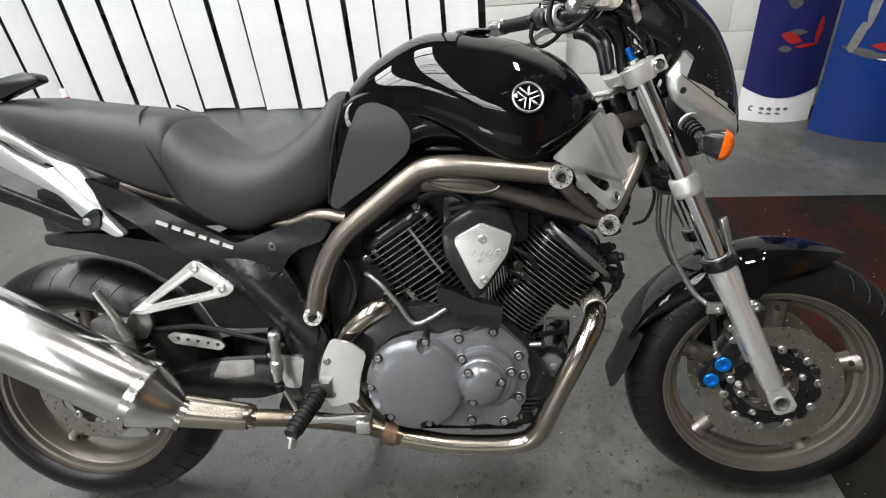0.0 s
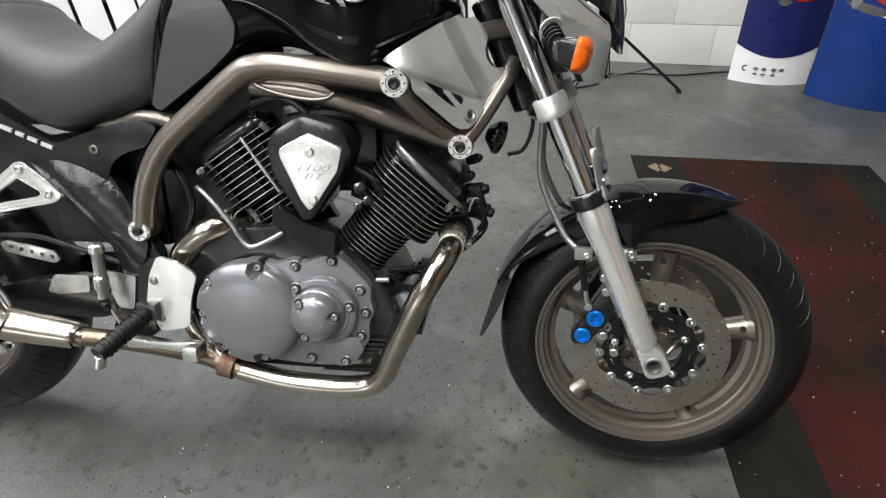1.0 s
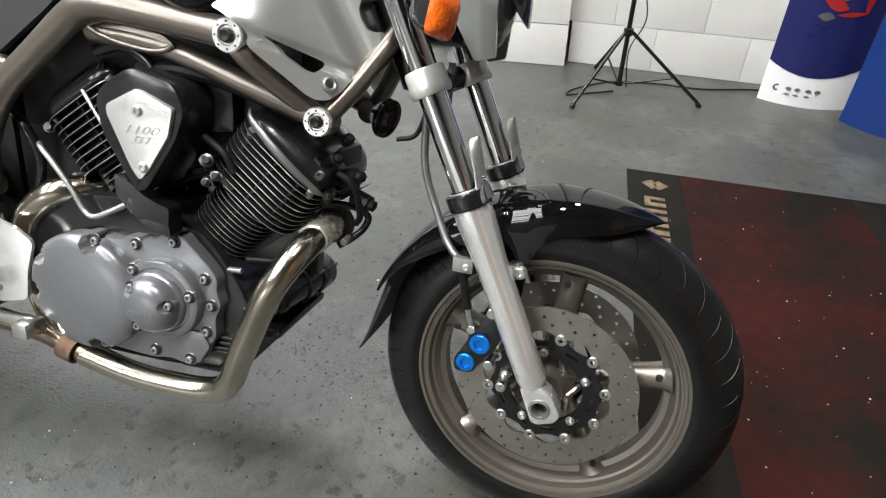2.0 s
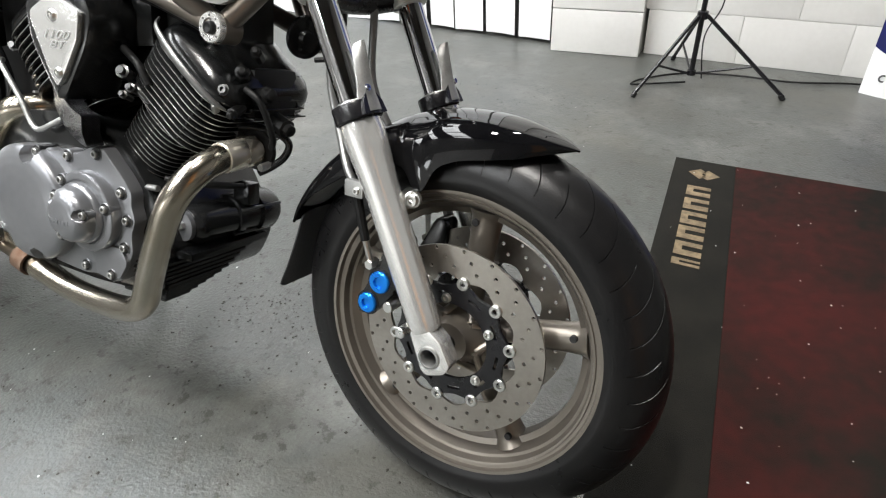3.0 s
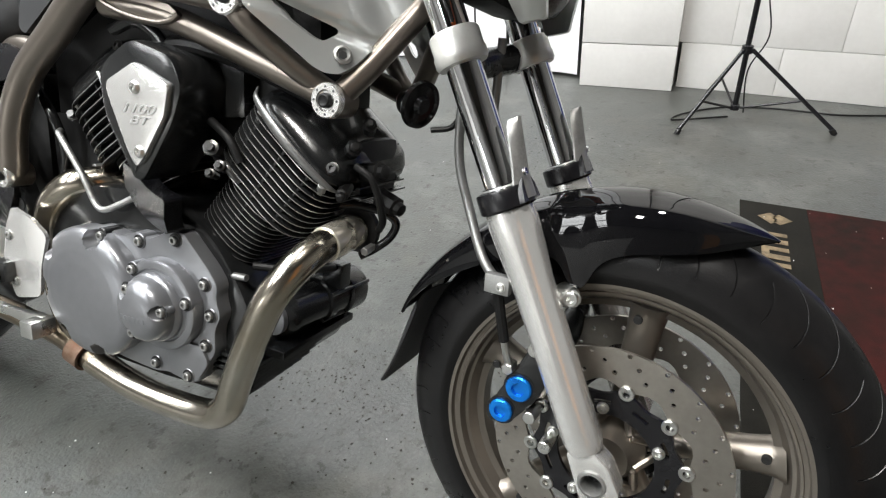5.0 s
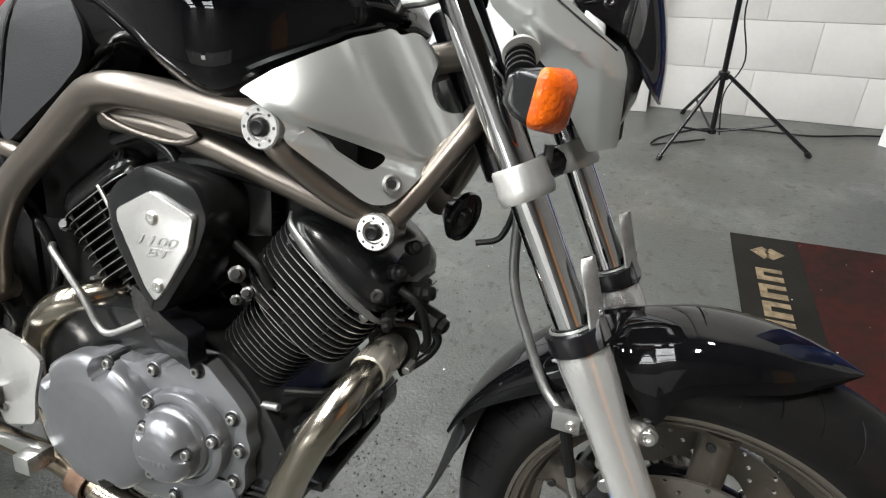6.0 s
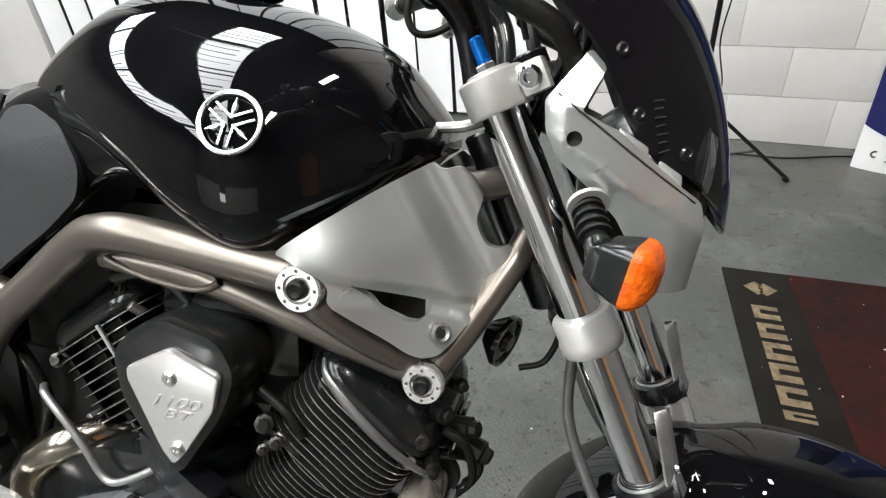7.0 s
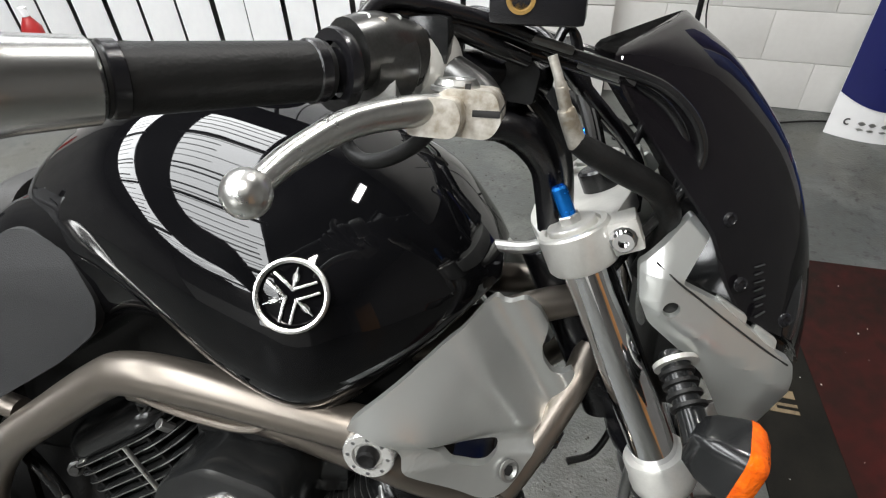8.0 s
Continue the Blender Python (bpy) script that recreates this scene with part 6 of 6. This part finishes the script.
# --- silver head cover ---
for sy in (-1, 1):
    def head_y(x, z):
        d = (x - 0.354) * 0.885 + (z - 0.917) * 0.465
        e = (x - 0.282) * -0.355 + (z - 0.86) * -0.935
        y = -0.7321 + 0.8879 * x + 0.3313 * z + 0.009 * math.exp(-((x - 0.272) / 0.02) ** 2)
        y -= 0.02 * math.exp(-((x - 0.335) / 0.042) ** 2 - ((z - 0.848) / 0.05) ** 2)
        y += 0.012 * math.exp(-((d - 0.024) / 0.013) ** 2) - 0.004 * math.exp(-(d / 0.007) ** 2) - 0.007 * math.exp(-((d - 0.056) / 0.014) ** 2)
        ramp = lambda v: max(0.0, min(1.0, v)) ** 2 * (3 - 2 * max(0.0, min(1.0, v)))
        return y + (0.011 * ramp(e / 0.013) - 0.009 * ramp((e - 0.017) / 0.008)) * ramp((0.034 - d) / 0.02) * ramp((x - 0.29) / 0.03)
    bm = sheet(rounded([(0.273, 0.862), (0.278, 0.868), (0.3, 0.884), (0.338, 0.91), (0.362, 0.925), (0.379, 0.935), (0.385, 0.929), (0.392, 0.928), (0.405, 0.932), (0.418, 0.92), (0.429, 0.901), (0.427, 0.891), (0.424, 0.88), (0.427, 0.866), (0.436, 0.852), (0.447, 0.849), (0.456, 0.851), (0.463, 0.84), (0.46, 0.827), (0.44, 0.799), (0.415, 0.763), (0.403, 0.752), (0.39, 0.752), (0.378, 0.759), (0.341, 0.794), (0.319, 0.816), (0.314, 0.832), (0.308, 0.842), (0.285, 0.856)], 0.005), (rounded([(0.331, 0.833), (0.364, 0.816), (0.391, 0.803), (0.392, 0.794), (0.383, 0.787), (0.373, 0.791), (0.352, 0.809)], 0.004),), head_y, 0.01, 44)
    if sy > 0:
        bmesh.ops.scale(bm, vec=(1, -1, 1), verts=bm.verts)
    hc = part("head_cover", bm, M_SILVER, bike, "silver painted steering head cover", 40)
    part("cover_bolt", turned([(0, 0.011), (0.002, 0.011), (0.003, 0.008), (0, 0.0055), (0, 0)], (0.404, sy * 0.119, 0.774), (0.64, sy * 0.7, 0.3), 24), M_ALUD, hc)
    part("bolt_socket", turned([(0.0005, 0.0055), (0.001, 0)], (0.404, sy * 0.119, 0.774), (0.64, sy * 0.7, 0.3), 6), M_HOLE, hc)
part("tank_mount", tubed([(0.37, -0.03, 0.965), (0.4, -0.035, 0.968), (0.425, -0.03, 0.975), (0.44, -0.02, 0.97)], 0.006, 10), M_ALUD, bike)

# --- headlamp, screen, indicators ---
lamp = part("headlamp", turned([(-0.07, 0.02), (-0.065, 0.045), (-0.035, 0.072), (0, 0.085), (0.03, 0.088), (0.036, 0.086)], (0.588, 0, 0.925), (0.97, 0, -0.1), 48), M_GLOSSB, bike, "black headlamp shell")
GLASS = bpy.data.materials.new("lamp_glass")
GLASS.use_nodes = True
gp = GLASS.node_tree.nodes["Principled BSDF"]
gp.inputs["Base Color"].default_value, gp.inputs["Roughness"].default_value, gp.inputs["Transmission Weight"].default_value = (0.9, 0.92, 0.95, 1), 0.03, 0.9
part("lens", turned([(0.034, 0.087), (0.045, 0.074), (0.055, 0.043), (0.058, 0)], (0.588, 0, 0.925), (0.97, 0, -0.1), 48), GLASS, lamp, "clear headlamp glass")
part("reflector", turned([(0.03, 0.083), (0.0, 0.06), (-0.03, 0.026), (-0.035, 0)], (0.588, 0, 0.925), (0.97, 0, -0.1), 40), M_CHROME, lamp)
for sy in (-1, 1):
    def side_y(x, z):
        low = 0.962 - (x - 0.508) * 0.62 - z
        flank = float(np.interp(x, [0.484, 0.492, 0.505, 0.55, 0.586, 0.607, 0.624, 0.632], [-0.119, -0.13, -0.135, -0.129, -0.121, -0.116, -0.106, -0.098]))
        return flank + 0.6 * max(0.0, low) + 0.4 * max(0.0, z - 0.992)
    bm = sheet(rounded([(0.522, 1.039), (0.536, 1.024), (0.519, 0.989), (0.551, 0.974), (0.606, 0.929), (0.622, 0.918), (0.628, 0.9), (0.627, 0.828), (0.598, 0.821), (0.576, 0.862), (0.555, 0.899), (0.529, 0.926), (0.501, 0.951), (0.491, 0.972), (0.488, 0.998), (0.497, 1.008)], 0.004), (disc_pts(0.515, 0.967, 0.0065, 16),), side_y, 0.012, 30)
    if sy > 0:
        bmesh.ops.scale(bm, vec=(1, -1, 1), verts=bm.verts)
    side = part("lamp_bracket", bm, M_SILVER, bike, "silver boomerang-shaped headlamp bracket", 28)
    part("bracket_bore", turned([(0, 0.0075), (0.0005, 0)], (0.515, sy * 0.126, 0.967), (0, sy, 0), 16), M_HOLE, side)
    part("bracket_seam", tubed([(x, sy * (-side_y(x, z) + 0.0004), z) for x, z in ((0.499, 1.003), (0.516, 0.9905), (0.5334, 0.978), (0.555, 0.962), (0.5771, 0.9458), (0.598, 0.931), (0.617, 0.9175))], 0.0009, 6, 3), M_HOLE, side)
    for pts, yy in ((((0.5501, 0.9771), (0.5743, 0.9619), (0.575, 0.9481), (0.549, 0.9661)), 0.121), (((0.5852, 0.9514), (0.604, 0.9394), (0.6048, 0.9262), (0.5828, 0.9423)), 0.112)):
        part("bracket_ledge", sheet(rounded(list(pts), 0.002), (), -yy if sy < 0 else yy - 0.006, 0.006, 0, 0.001), M_SILVER, side)
    AX = Vector((0.93, sy * 0.3, -0.2)).normalized()
    UP = Vector((0.1, 0, 1)).cross(AX).cross(AX).normalized() * -1
    SD2 = AX.cross(UP)
    C0 = Vector((0.569, sy * 0.179, 0.871))

    def squares(rows):
        return loft([[C0 + AX * a + SD2 * px + UP * pz for px, pz in rounded([(-h, -h * 1.02), (h * 0.95, -h * 0.85), (h, h * 0.9), (-h * 0.9, h)], h * 0.42, 5)] for a, h in rows])
    ind = part("indicator", squares([(-0.036, 0.008), (-0.034, 0.015), (-0.022, 0.022), (-0.006, 0.0265), (0.0, 0.0275)]), M_GLOSSB, bike, "black indicator with amber lens", 50)
    part("lens", squares([(0.0, 0.0282), (0.005, 0.0282), (0.011, 0.0255), (0.0165, 0.019), (0.0195, 0.01), (0.0203, 0.002)]), M_ORANGE, ind, "orange ribbed lens", 30)
    part("stem", tubed([C0 - AX * 0.026, (0.54, sy * 0.15, 0.888), (0.532, sy * 0.125, 0.905), (0.53, sy * 0.11, 0.915)], [0.013, 0.011, 0.012, 0.012], 14), M_GLOSSB, ind)
    for k in range(4):
        part("bellows_ring", turned([(-0.002, 0.011), (-0.0015, 0.0145), (0.0015, 0.0145), (0.002, 0.011)], Vector((0.539, sy * 0.147, 0.891)) + Vector((-0.0025, sy * -0.0075, 0.005)) * k, (-0.3, sy * -0.8, 0.55), 18), M_MATT, ind)
    part("stem_washer", turned([(-0.002, 0.012), (-0.002, 0.0185), (0.002, 0.0185), (0.002, 0.012)], (0.531, sy * 0.118, 0.911), (-0.3, sy * -0.8, 0.55), 24), M_CAST, ind)
SMOKE = mat("smoked_acrylic", (0.005, 0.0047, 0.006), (0.007, 0.006, 0.007), 0.03, 0, 6, rvar=0.01, spec=0.36)
SMOKE.node_tree.nodes["Principled BSDF"].inputs["Alpha"].default_value = 0.86
bm = bmesh.new()
EDGE = smooth_rows([(0.457, 1.152, 0.094), (0.4535, 1.143, 0.11), (0.462, 1.122, 0.12), (0.5, 1.072, 0.1285), (0.533, 1.032, 0.129), (0.556, 0.985, 0.121), (0.582, 0.953, 0.112), (0.622, 0.932, 0.095)], 4)
MID = smooth_rows([(0.514, 1.18), (0.534, 1.165), (0.565, 1.139), (0.612, 1.08), (0.64, 1.02), (0.656, 0.965), (0.664, 0.915), (0.664, 0.872)], 4)
rows = []
for n, (e, c) in enumerate(zip(EDGE, MID)):
    row = []
    for k, d in ((1, 0.0), (-1, 0.003)):
        for i in range(25)[::k]:
            u = i / 12 - 1
            b = abs(u) ** min(2.2, 1.3 + 0.08 * n)
            row.append(bm.verts.new((c[0] + (e[0] - c[0]) * b - d, e[2] * u * (1 if k > 0 else 0.985), c[1] + (e[1] - c[1]) * b)))
    rows.append(row)
skin(bm, rows)
bm.normal_update()
SCREEN_TREE = bvhtree.BVHTree.FromBMesh(bm)
screen = part("wind_screen", bm, SMOKE, bike, "dark smoked plastic fly screen", 50)
for sy in (-1, 1):
    for x, z, y in ((0.538, 1.038, 0.12), (0.556, 0.988, 0.12), (0.597, 0.958, 0.112)):
        part("screen_screw", turned([(0, 0.006), (0.001, 0.0055), (0.002, 0.0035), (0.001, 0.002), (0.001, 0)], (x + 0.008, sy * y, z), (0.3, sy * 0.95, 0.2), 16), M_SATIN, screen)
for k in range(7):
    a, _, _, _ = SCREEN_TREE.find_nearest(Vector((0.582 + 0.0015 * k, -0.12, 1.0 - 0.0065 * k)))
    b, nb, _, _ = SCREEN_TREE.find_nearest(Vector((0.596 + 0.0015 * k - 0.003 * (k % 2), -0.12, 1.002 - 0.0065 * k)))
    part("print_bar", tubed([a + Vector((0.0005, -0.0012, 0)), (a + b) / 2 + Vector((0.0005, -0.0014, 0)), b + Vector((0.0005, -0.0012, 0))], 0.0008, 6, 2), M_PAD, screen)
part("lamp_mount", boxed(0.52, 0.57, -0.08, 0.08, 0.84, 0.96, bevel=0.02), M_MATT, bike)

# --- handlebar and controls ---
for sy in (-1, 1):
    bar = part("handlebar", tubed([(0.4, sy * 0.075, 1.124), (0.384, sy * 0.096, 1.13), (0.355, sy * 0.134, 1.136), (0.322, sy * 0.178, 1.139), (0.287, sy * 0.225, 1.139), (0.21, sy * 0.33, 1.139)], 0.0125, 20, 6), M_SATIN, bike, "satin black handlebar")
    riser = part("bar_riser", tubed([(0.421, sy * 0.078, 1.006), (0.4155, sy * 0.081, 1.034), (0.4105, sy * 0.086, 1.057), (0.402, sy * 0.093, 1.075), (0.389, sy * 0.103, 1.09), (0.374, sy * 0.11, 1.0945), (0.36, sy * 0.12, 1.0925)], [0.0125, 0.0118, 0.012, 0.0145, 0.0165, 0.014, 0.0085], 20, 6), M_SATIN, bar, "satin black cast bar riser", 60)
    part("riser_web", tubed([(0.38, sy * 0.082, 1.118), (0.401, sy * 0.082, 1.098), (0.416, sy * 0.082, 1.079), (0.424, sy * 0.074, 1.054), (0.429, sy * 0.068, 1.014)], [0.016, 0.013, 0.0105, 0.0095, 0.0095], 16, 6), M_GLOSSB, riser)
    # thin chrome tube that stands in for the glint along the web
    part("web_glint", tubed([(0.381, sy * 0.0965, 1.121), (0.399, sy * 0.0945, 1.1), (0.413, sy * 0.0905, 1.08), (0.4195, sy * 0.0835, 1.056), (0.423, sy * 0.08, 1.035)], 0.0016, 8), M_CHROME, riser, "chrome line for the glint along the riser web")
    part("riser_cap", loft([[(x, sy * y, z) for x, z in rounded([(0.366 + d, 1.116), (0.398 - d, 1.112), (0.402 - d, 1.136), (0.39, 1.146), (0.37 + d, 1.14)], 0.004)] for y, d in ((0.096, 0.002), (0.1, 0), (0.122, 0), (0.126, 0.002))]), M_GLOSSB, riser)
    part("grip", tubed([(0.283, sy * 0.232, 1.139), (0.25, sy * 0.277, 1.139), (0.217, sy * 0.322, 1.139)], 0.016, 24), M_MATT, bar, "black rubber grip")
    for k in range(2):
        part("grip_band", turned([(-0.004, 0.0158), (-0.003, 0.0172), (0.003, 0.0172), (0.004, 0.0158)], (0.279 - 0.059 * k, sy * (0.237 + 0.0805 * k), 1.139), (-0.592, sy * 0.806, 0), 28), M_SATIN, bar)
    part("bar_end", turned([(0, 0.0165), (0.002, 0.0185), (0.03, 0.0195), (0.05, 0.0215), (0.053, 0.02), (0.053, 0)], (0.2165, sy * 0.3225, 1.139), (-0.592, sy * 0.806, 0), 32), M_TURNED, bar, "turned aluminium bar end")
    sw = part("switch_housing", tubed([(0.292, sy * 0.216, 1.147), (0.303, sy * 0.2, 1.149), (0.32, sy * 0.178, 1.147)], [0.0205, 0.0222, 0.0188], 20), M_DARKM, bar, "grey metal switch housing")
    part("cable_guide", boxed(0.318, 0.345, sy * 0.172 - 0.012, sy * 0.172 + 0.012, 1.14, 1.17, bevel=0.008), M_GLOSSB, bar)
    part("grip_flange", turned([(0, 0.016), (0, 0.0225), (0.004, 0.0235), (0.007, 0.0225), (0.007, 0.016)], (0.29, sy * 0.2225, 1.139), (-0.592, sy * 0.806, 0), 28), M_SATIN, bar)
    perch = part("lever_perch", loft([[(x, sy * y, z) for x, z in rounded([(0.344, 1.106), (0.376, 1.104), (0.383, 1.115), (0.378, 1.131), (0.348, 1.132), (0.34, 1.12)], 0.006)] for y in (0.186, 0.19, 0.218, 0.221)]), M_WORN, bar, "worn cast alloy lever perch", 30)
    part("bar_clamp", turned([(-0.014, 0.013), (-0.014, 0.021), (-0.011, 0.023), (0.011, 0.023), (0.014, 0.021), (0.014, 0.013)], (0.326, sy * 0.165, 1.141), (-0.592, sy * 0.806, 0), 28), M_CAST, perch)
    part("throttle_drum", turned([(-0.012, 0.014), (-0.012, 0.022), (-0.009, 0.0245), (0.006, 0.0245), (0.01, 0.0225), (0.018, 0.022), (0.018, 0.014)], (0.306, sy * 0.194, 1.142), (-0.592, sy * 0.806, 0), 28), M_DARKM, bar, "grey metal throttle drum")
    for k in range(3):
        part("clamp_screw", bolt(bmesh.new(), (0.3 + 0.013 * k, sy * (0.212 - 0.018 * k), 1.163), (0, sy * 0.5, 0.85), 0.0055, 0.005), M_ALU, perch)
    part("pivot_bolt", turned([(0, 0.0135), (0.003, 0.0135), (0.006, 0.011), (0.006, 0.006), (0.003, 0.005), (0.003, 0)], (0.354, sy * 0.206, 1.13), (0, 0, 1), 20), M_ALU, perch)
    part("lever", tubed([(0.354, sy * 0.208, 1.117), (0.335, sy * 0.232, 1.12), (0.309, sy * 0.262, 1.117), (0.292, sy * 0.296, 1.107), (0.286, sy * 0.322, 1.099)], [0.0105, 0.0108, 0.0098, 0.0088, 0.008], 16, 6, 0.8), M_ALU, perch, "polished alloy lever")
    bmb = bmesh.new()
    bmesh.ops.create_uvsphere(bmb, u_segments=24, v_segments=14, radius=0.0112)
    bmesh.ops.transform(bmb, matrix=Matrix.Translation((0.2855, sy * 0.331, 1.0975)), verts=bmb.verts)
    part("lever_ball", bmb, M_ALU, perch)
    part("control_cable", tubed([(0.292, sy * 0.19, 1.172), (0.334, sy * 0.165, 1.168), (0.376, sy * 0.14, 1.1595), (0.42, sy * 0.124, 1.1475), (0.464, sy * 0.12, 1.136), (0.49, sy * 0.12, 1.125), (0.511, sy * 0.118, 1.104), (0.519, sy * 0.114, 1.078), (0.507, sy * 0.115, 1.05), (0.492, sy * 0.1, 1.016), (0.47, sy * 0.07, 0.97)], 0.0042, 14), M_CABLE, bar, "black control cable")
    part("control_cable", tubed([(0.3, sy * 0.18, 1.163), (0.34, sy * 0.155, 1.159), (0.376, sy * 0.13, 1.151), (0.425, sy * 0.112, 1.139), (0.465, sy * 0.11, 1.128), (0.49, sy * 0.11, 1.114), (0.507, sy * 0.11, 1.09), (0.51, sy * 0.106, 1.06), (0.496, sy * 0.1, 1.025), (0.475, sy * 0.06, 0.96)], 0.0042, 14), M_CABLE, bar, "black control cable")
    part("cable_ferrule", tubed([(0.376, sy * 0.1415, 1.1615), (0.4, sy * 0.132, 1.1552), (0.42, sy * 0.1255, 1.1495)], 0.0036, 10), M_HOSE, bar)
    part("cable_ferrule", tubed([(0.425, sy * 0.1135, 1.141), (0.446, sy * 0.112, 1.135), (0.466, sy * 0.1115, 1.1295)], 0.0038, 10), M_HOSE, bar)
    part("thin_hose", tubed([(0.405, sy * 0.085, 1.14), (0.425, sy * 0.07, 1.128), (0.4537, sy * 0.0555, 1.0985), (0.476, sy * 0.045, 1.075), (0.492, sy * 0.03, 1.05), (0.495, sy * 0.025, 1.01)], 0.005, 12), M_SATIN, bar)
    part("brake_line", tubed([(0.4284, sy * 0.139, 1.091), (0.442, sy * 0.134, 1.083), (0.462, sy * 0.127, 1.072), (0.495, sy * 0.117, 1.0525), (0.508, sy * 0.1, 1.02), (0.5, sy * 0.07, 0.97)], [0.0075, 0.0095, 0.0105, 0.01, 0.0095, 0.009], 14), M_MATT, bar)
    part("line_union", tubed([(0.407, sy * 0.155, 1.148), (0.413, sy * 0.1545, 1.133), (0.4145, sy * 0.153, 1.129), (0.419, sy * 0.148, 1.115), (0.42, sy * 0.147, 1.112), (0.43, sy * 0.138, 1.089)], [0.0032, 0.0032, 0.0042, 0.0045, 0.0062, 0.0068], 14), M_WORN, bar, "plated hose union")
    part("lever_root", loft([[(x, sy * y, z) for x, z in rounded([(0.336 + k, 1.107), (0.36 + k * 0.4, 1.106), (0.364 + k * 0.4, 1.117), (0.36 + k * 0.4, 1.128), (0.338 + k, 1.128)], 0.005)] for y, k in ((0.192, 0.012), (0.2, 0.004), (0.216, 0.0), (0.226, -0.003), (0.234, -0.006))]), M_WORN, perch, "worn cast lever root", 30)
    part("pivot_ring", turned([(0, 0.0105), (0.0015, 0.0145), (0.004, 0.0145), (0.005, 0.0105)], (0.353, sy * 0.205, 1.128), (0, 0, 1), 24), M_ALUD, perch)
    part("perch_slot", boxed(0.3605, 0.3635, sy * 0.2 - 0.018, sy * 0.2 + 0.018, 1.106, 1.1345), M_HOLE, perch)
    part("perch_band", boxed(0.3655, 0.3815, sy * 0.204 - 0.0178, sy * 0.204 + 0.0178, 1.117, 1.121, bevel=0.001), M_HOLE, perch)
    part("perch_arm", tubed([(0.372, sy * 0.19, 1.118), (0.362, sy * 0.178, 1.126), (0.345, sy * 0.17, 1.136)], [0.012, 0.013, 0.012], 14), M_DARKM, perch)
    part("housing_block", boxed(0.294, 0.314, sy * 0.196 - 0.016, sy * 0.196 + 0.016, 1.146, 1.168, bevel=0.004), M_WORN, sw, "mottled cast housing")
    part("housing_block", boxed(0.302, 0.32, sy * 0.2 - 0.014, sy * 0.2 + 0.014, 1.12, 1.144, bevel=0.004), M_ALUD, sw)
    part("switch_lead", tubed([(0.345, sy * 0.2, 1.112), (0.325, sy * 0.195, 1.092), (0.3, sy * 0.185, 1.079), (0.28, sy * 0.176, 1.08), (0.27, sy * 0.172, 1.1), (0.275, sy * 0.17, 1.13)], 0.0052, 12), M_MATT, bar, "black switch lead hanging in a loop")
    part("housing_lead", tubed([(0.288, sy * 0.2, 1.15), (0.3, sy * 0.186, 1.168), (0.33, sy * 0.165, 1.166), (0.365, sy * 0.15, 1.153), (0.39, sy * 0.13, 1.143)], 0.0055, 12), M_CABLE, bar)
    part("housing_lead", tubed([(0.294, sy * 0.21, 1.16), (0.306, sy * 0.19, 1.1765), (0.335, sy * 0.17, 1.174), (0.372, sy * 0.148, 1.165), (0.4, sy * 0.125, 1.152), (0.43, sy * 0.08, 1.12)], 0.0048, 12), M_SATIN, bar)
    for k in range(5):
        part("switch_lug", boxed(0.3 + 0.0135 * k, 0.309 + 0.0135 * k, sy * (0.2035 - 0.0175 * k) - 0.0065, sy * (0.2035 - 0.0175 * k) + 0.0065, 1.152 - 0.004 * (k % 2), 1.162 - 0.003 * (k % 3), bevel=0.002), (M_SATIN, M_WORN, M_ALUD, M_SATIN, M_WORN)[k], sw)
    part("line_hook", tubed([(0.41, sy * 0.07, 1.152), (0.416, sy * 0.065, 1.163), (0.424, sy * 0.06, 1.1585), (0.431, sy * 0.06, 1.139), (0.45, sy * 0.06, 1.089), (0.462, sy * 0.06, 1.05)], 0.0032, 10), M_CABLE, bar)
res = part("fluid_reservoir", boxed(0.365, 0.425, -0.165, -0.105, 1.165, 1.2, bevel=0.006), M_SATIN, bike, "black brake fluid reservoir")
part("sight_glass", turned([(0, 0.009), (0.0015, 0.009), (0.0015, 0.007), (0, 0.006), (0, 0)], (0.385, -0.165, 1.18), RIGHT, 20), mat("amber_glass", (0.25, 0.16, 0.05), (0.2, 0.12, 0.04), 0.2), res)
part("reservoir_lid", boxed(0.362, 0.428, -0.168, -0.102, 1.2, 1.207, bevel=0.002), M_MATT, res)
part("warning_sticker", boxed(0.372, 0.42, -0.1685, -0.16, 1.199, 1.2075), M_RED, res)
part("clutch_line", tubed([(0.42, 0.1, 1.15), (0.44, 0.06, 1.1), (0.455, 0.03, 1.06), (0.47, 0.02, 1.0)], 0.006, 10), M_MATT, bike)
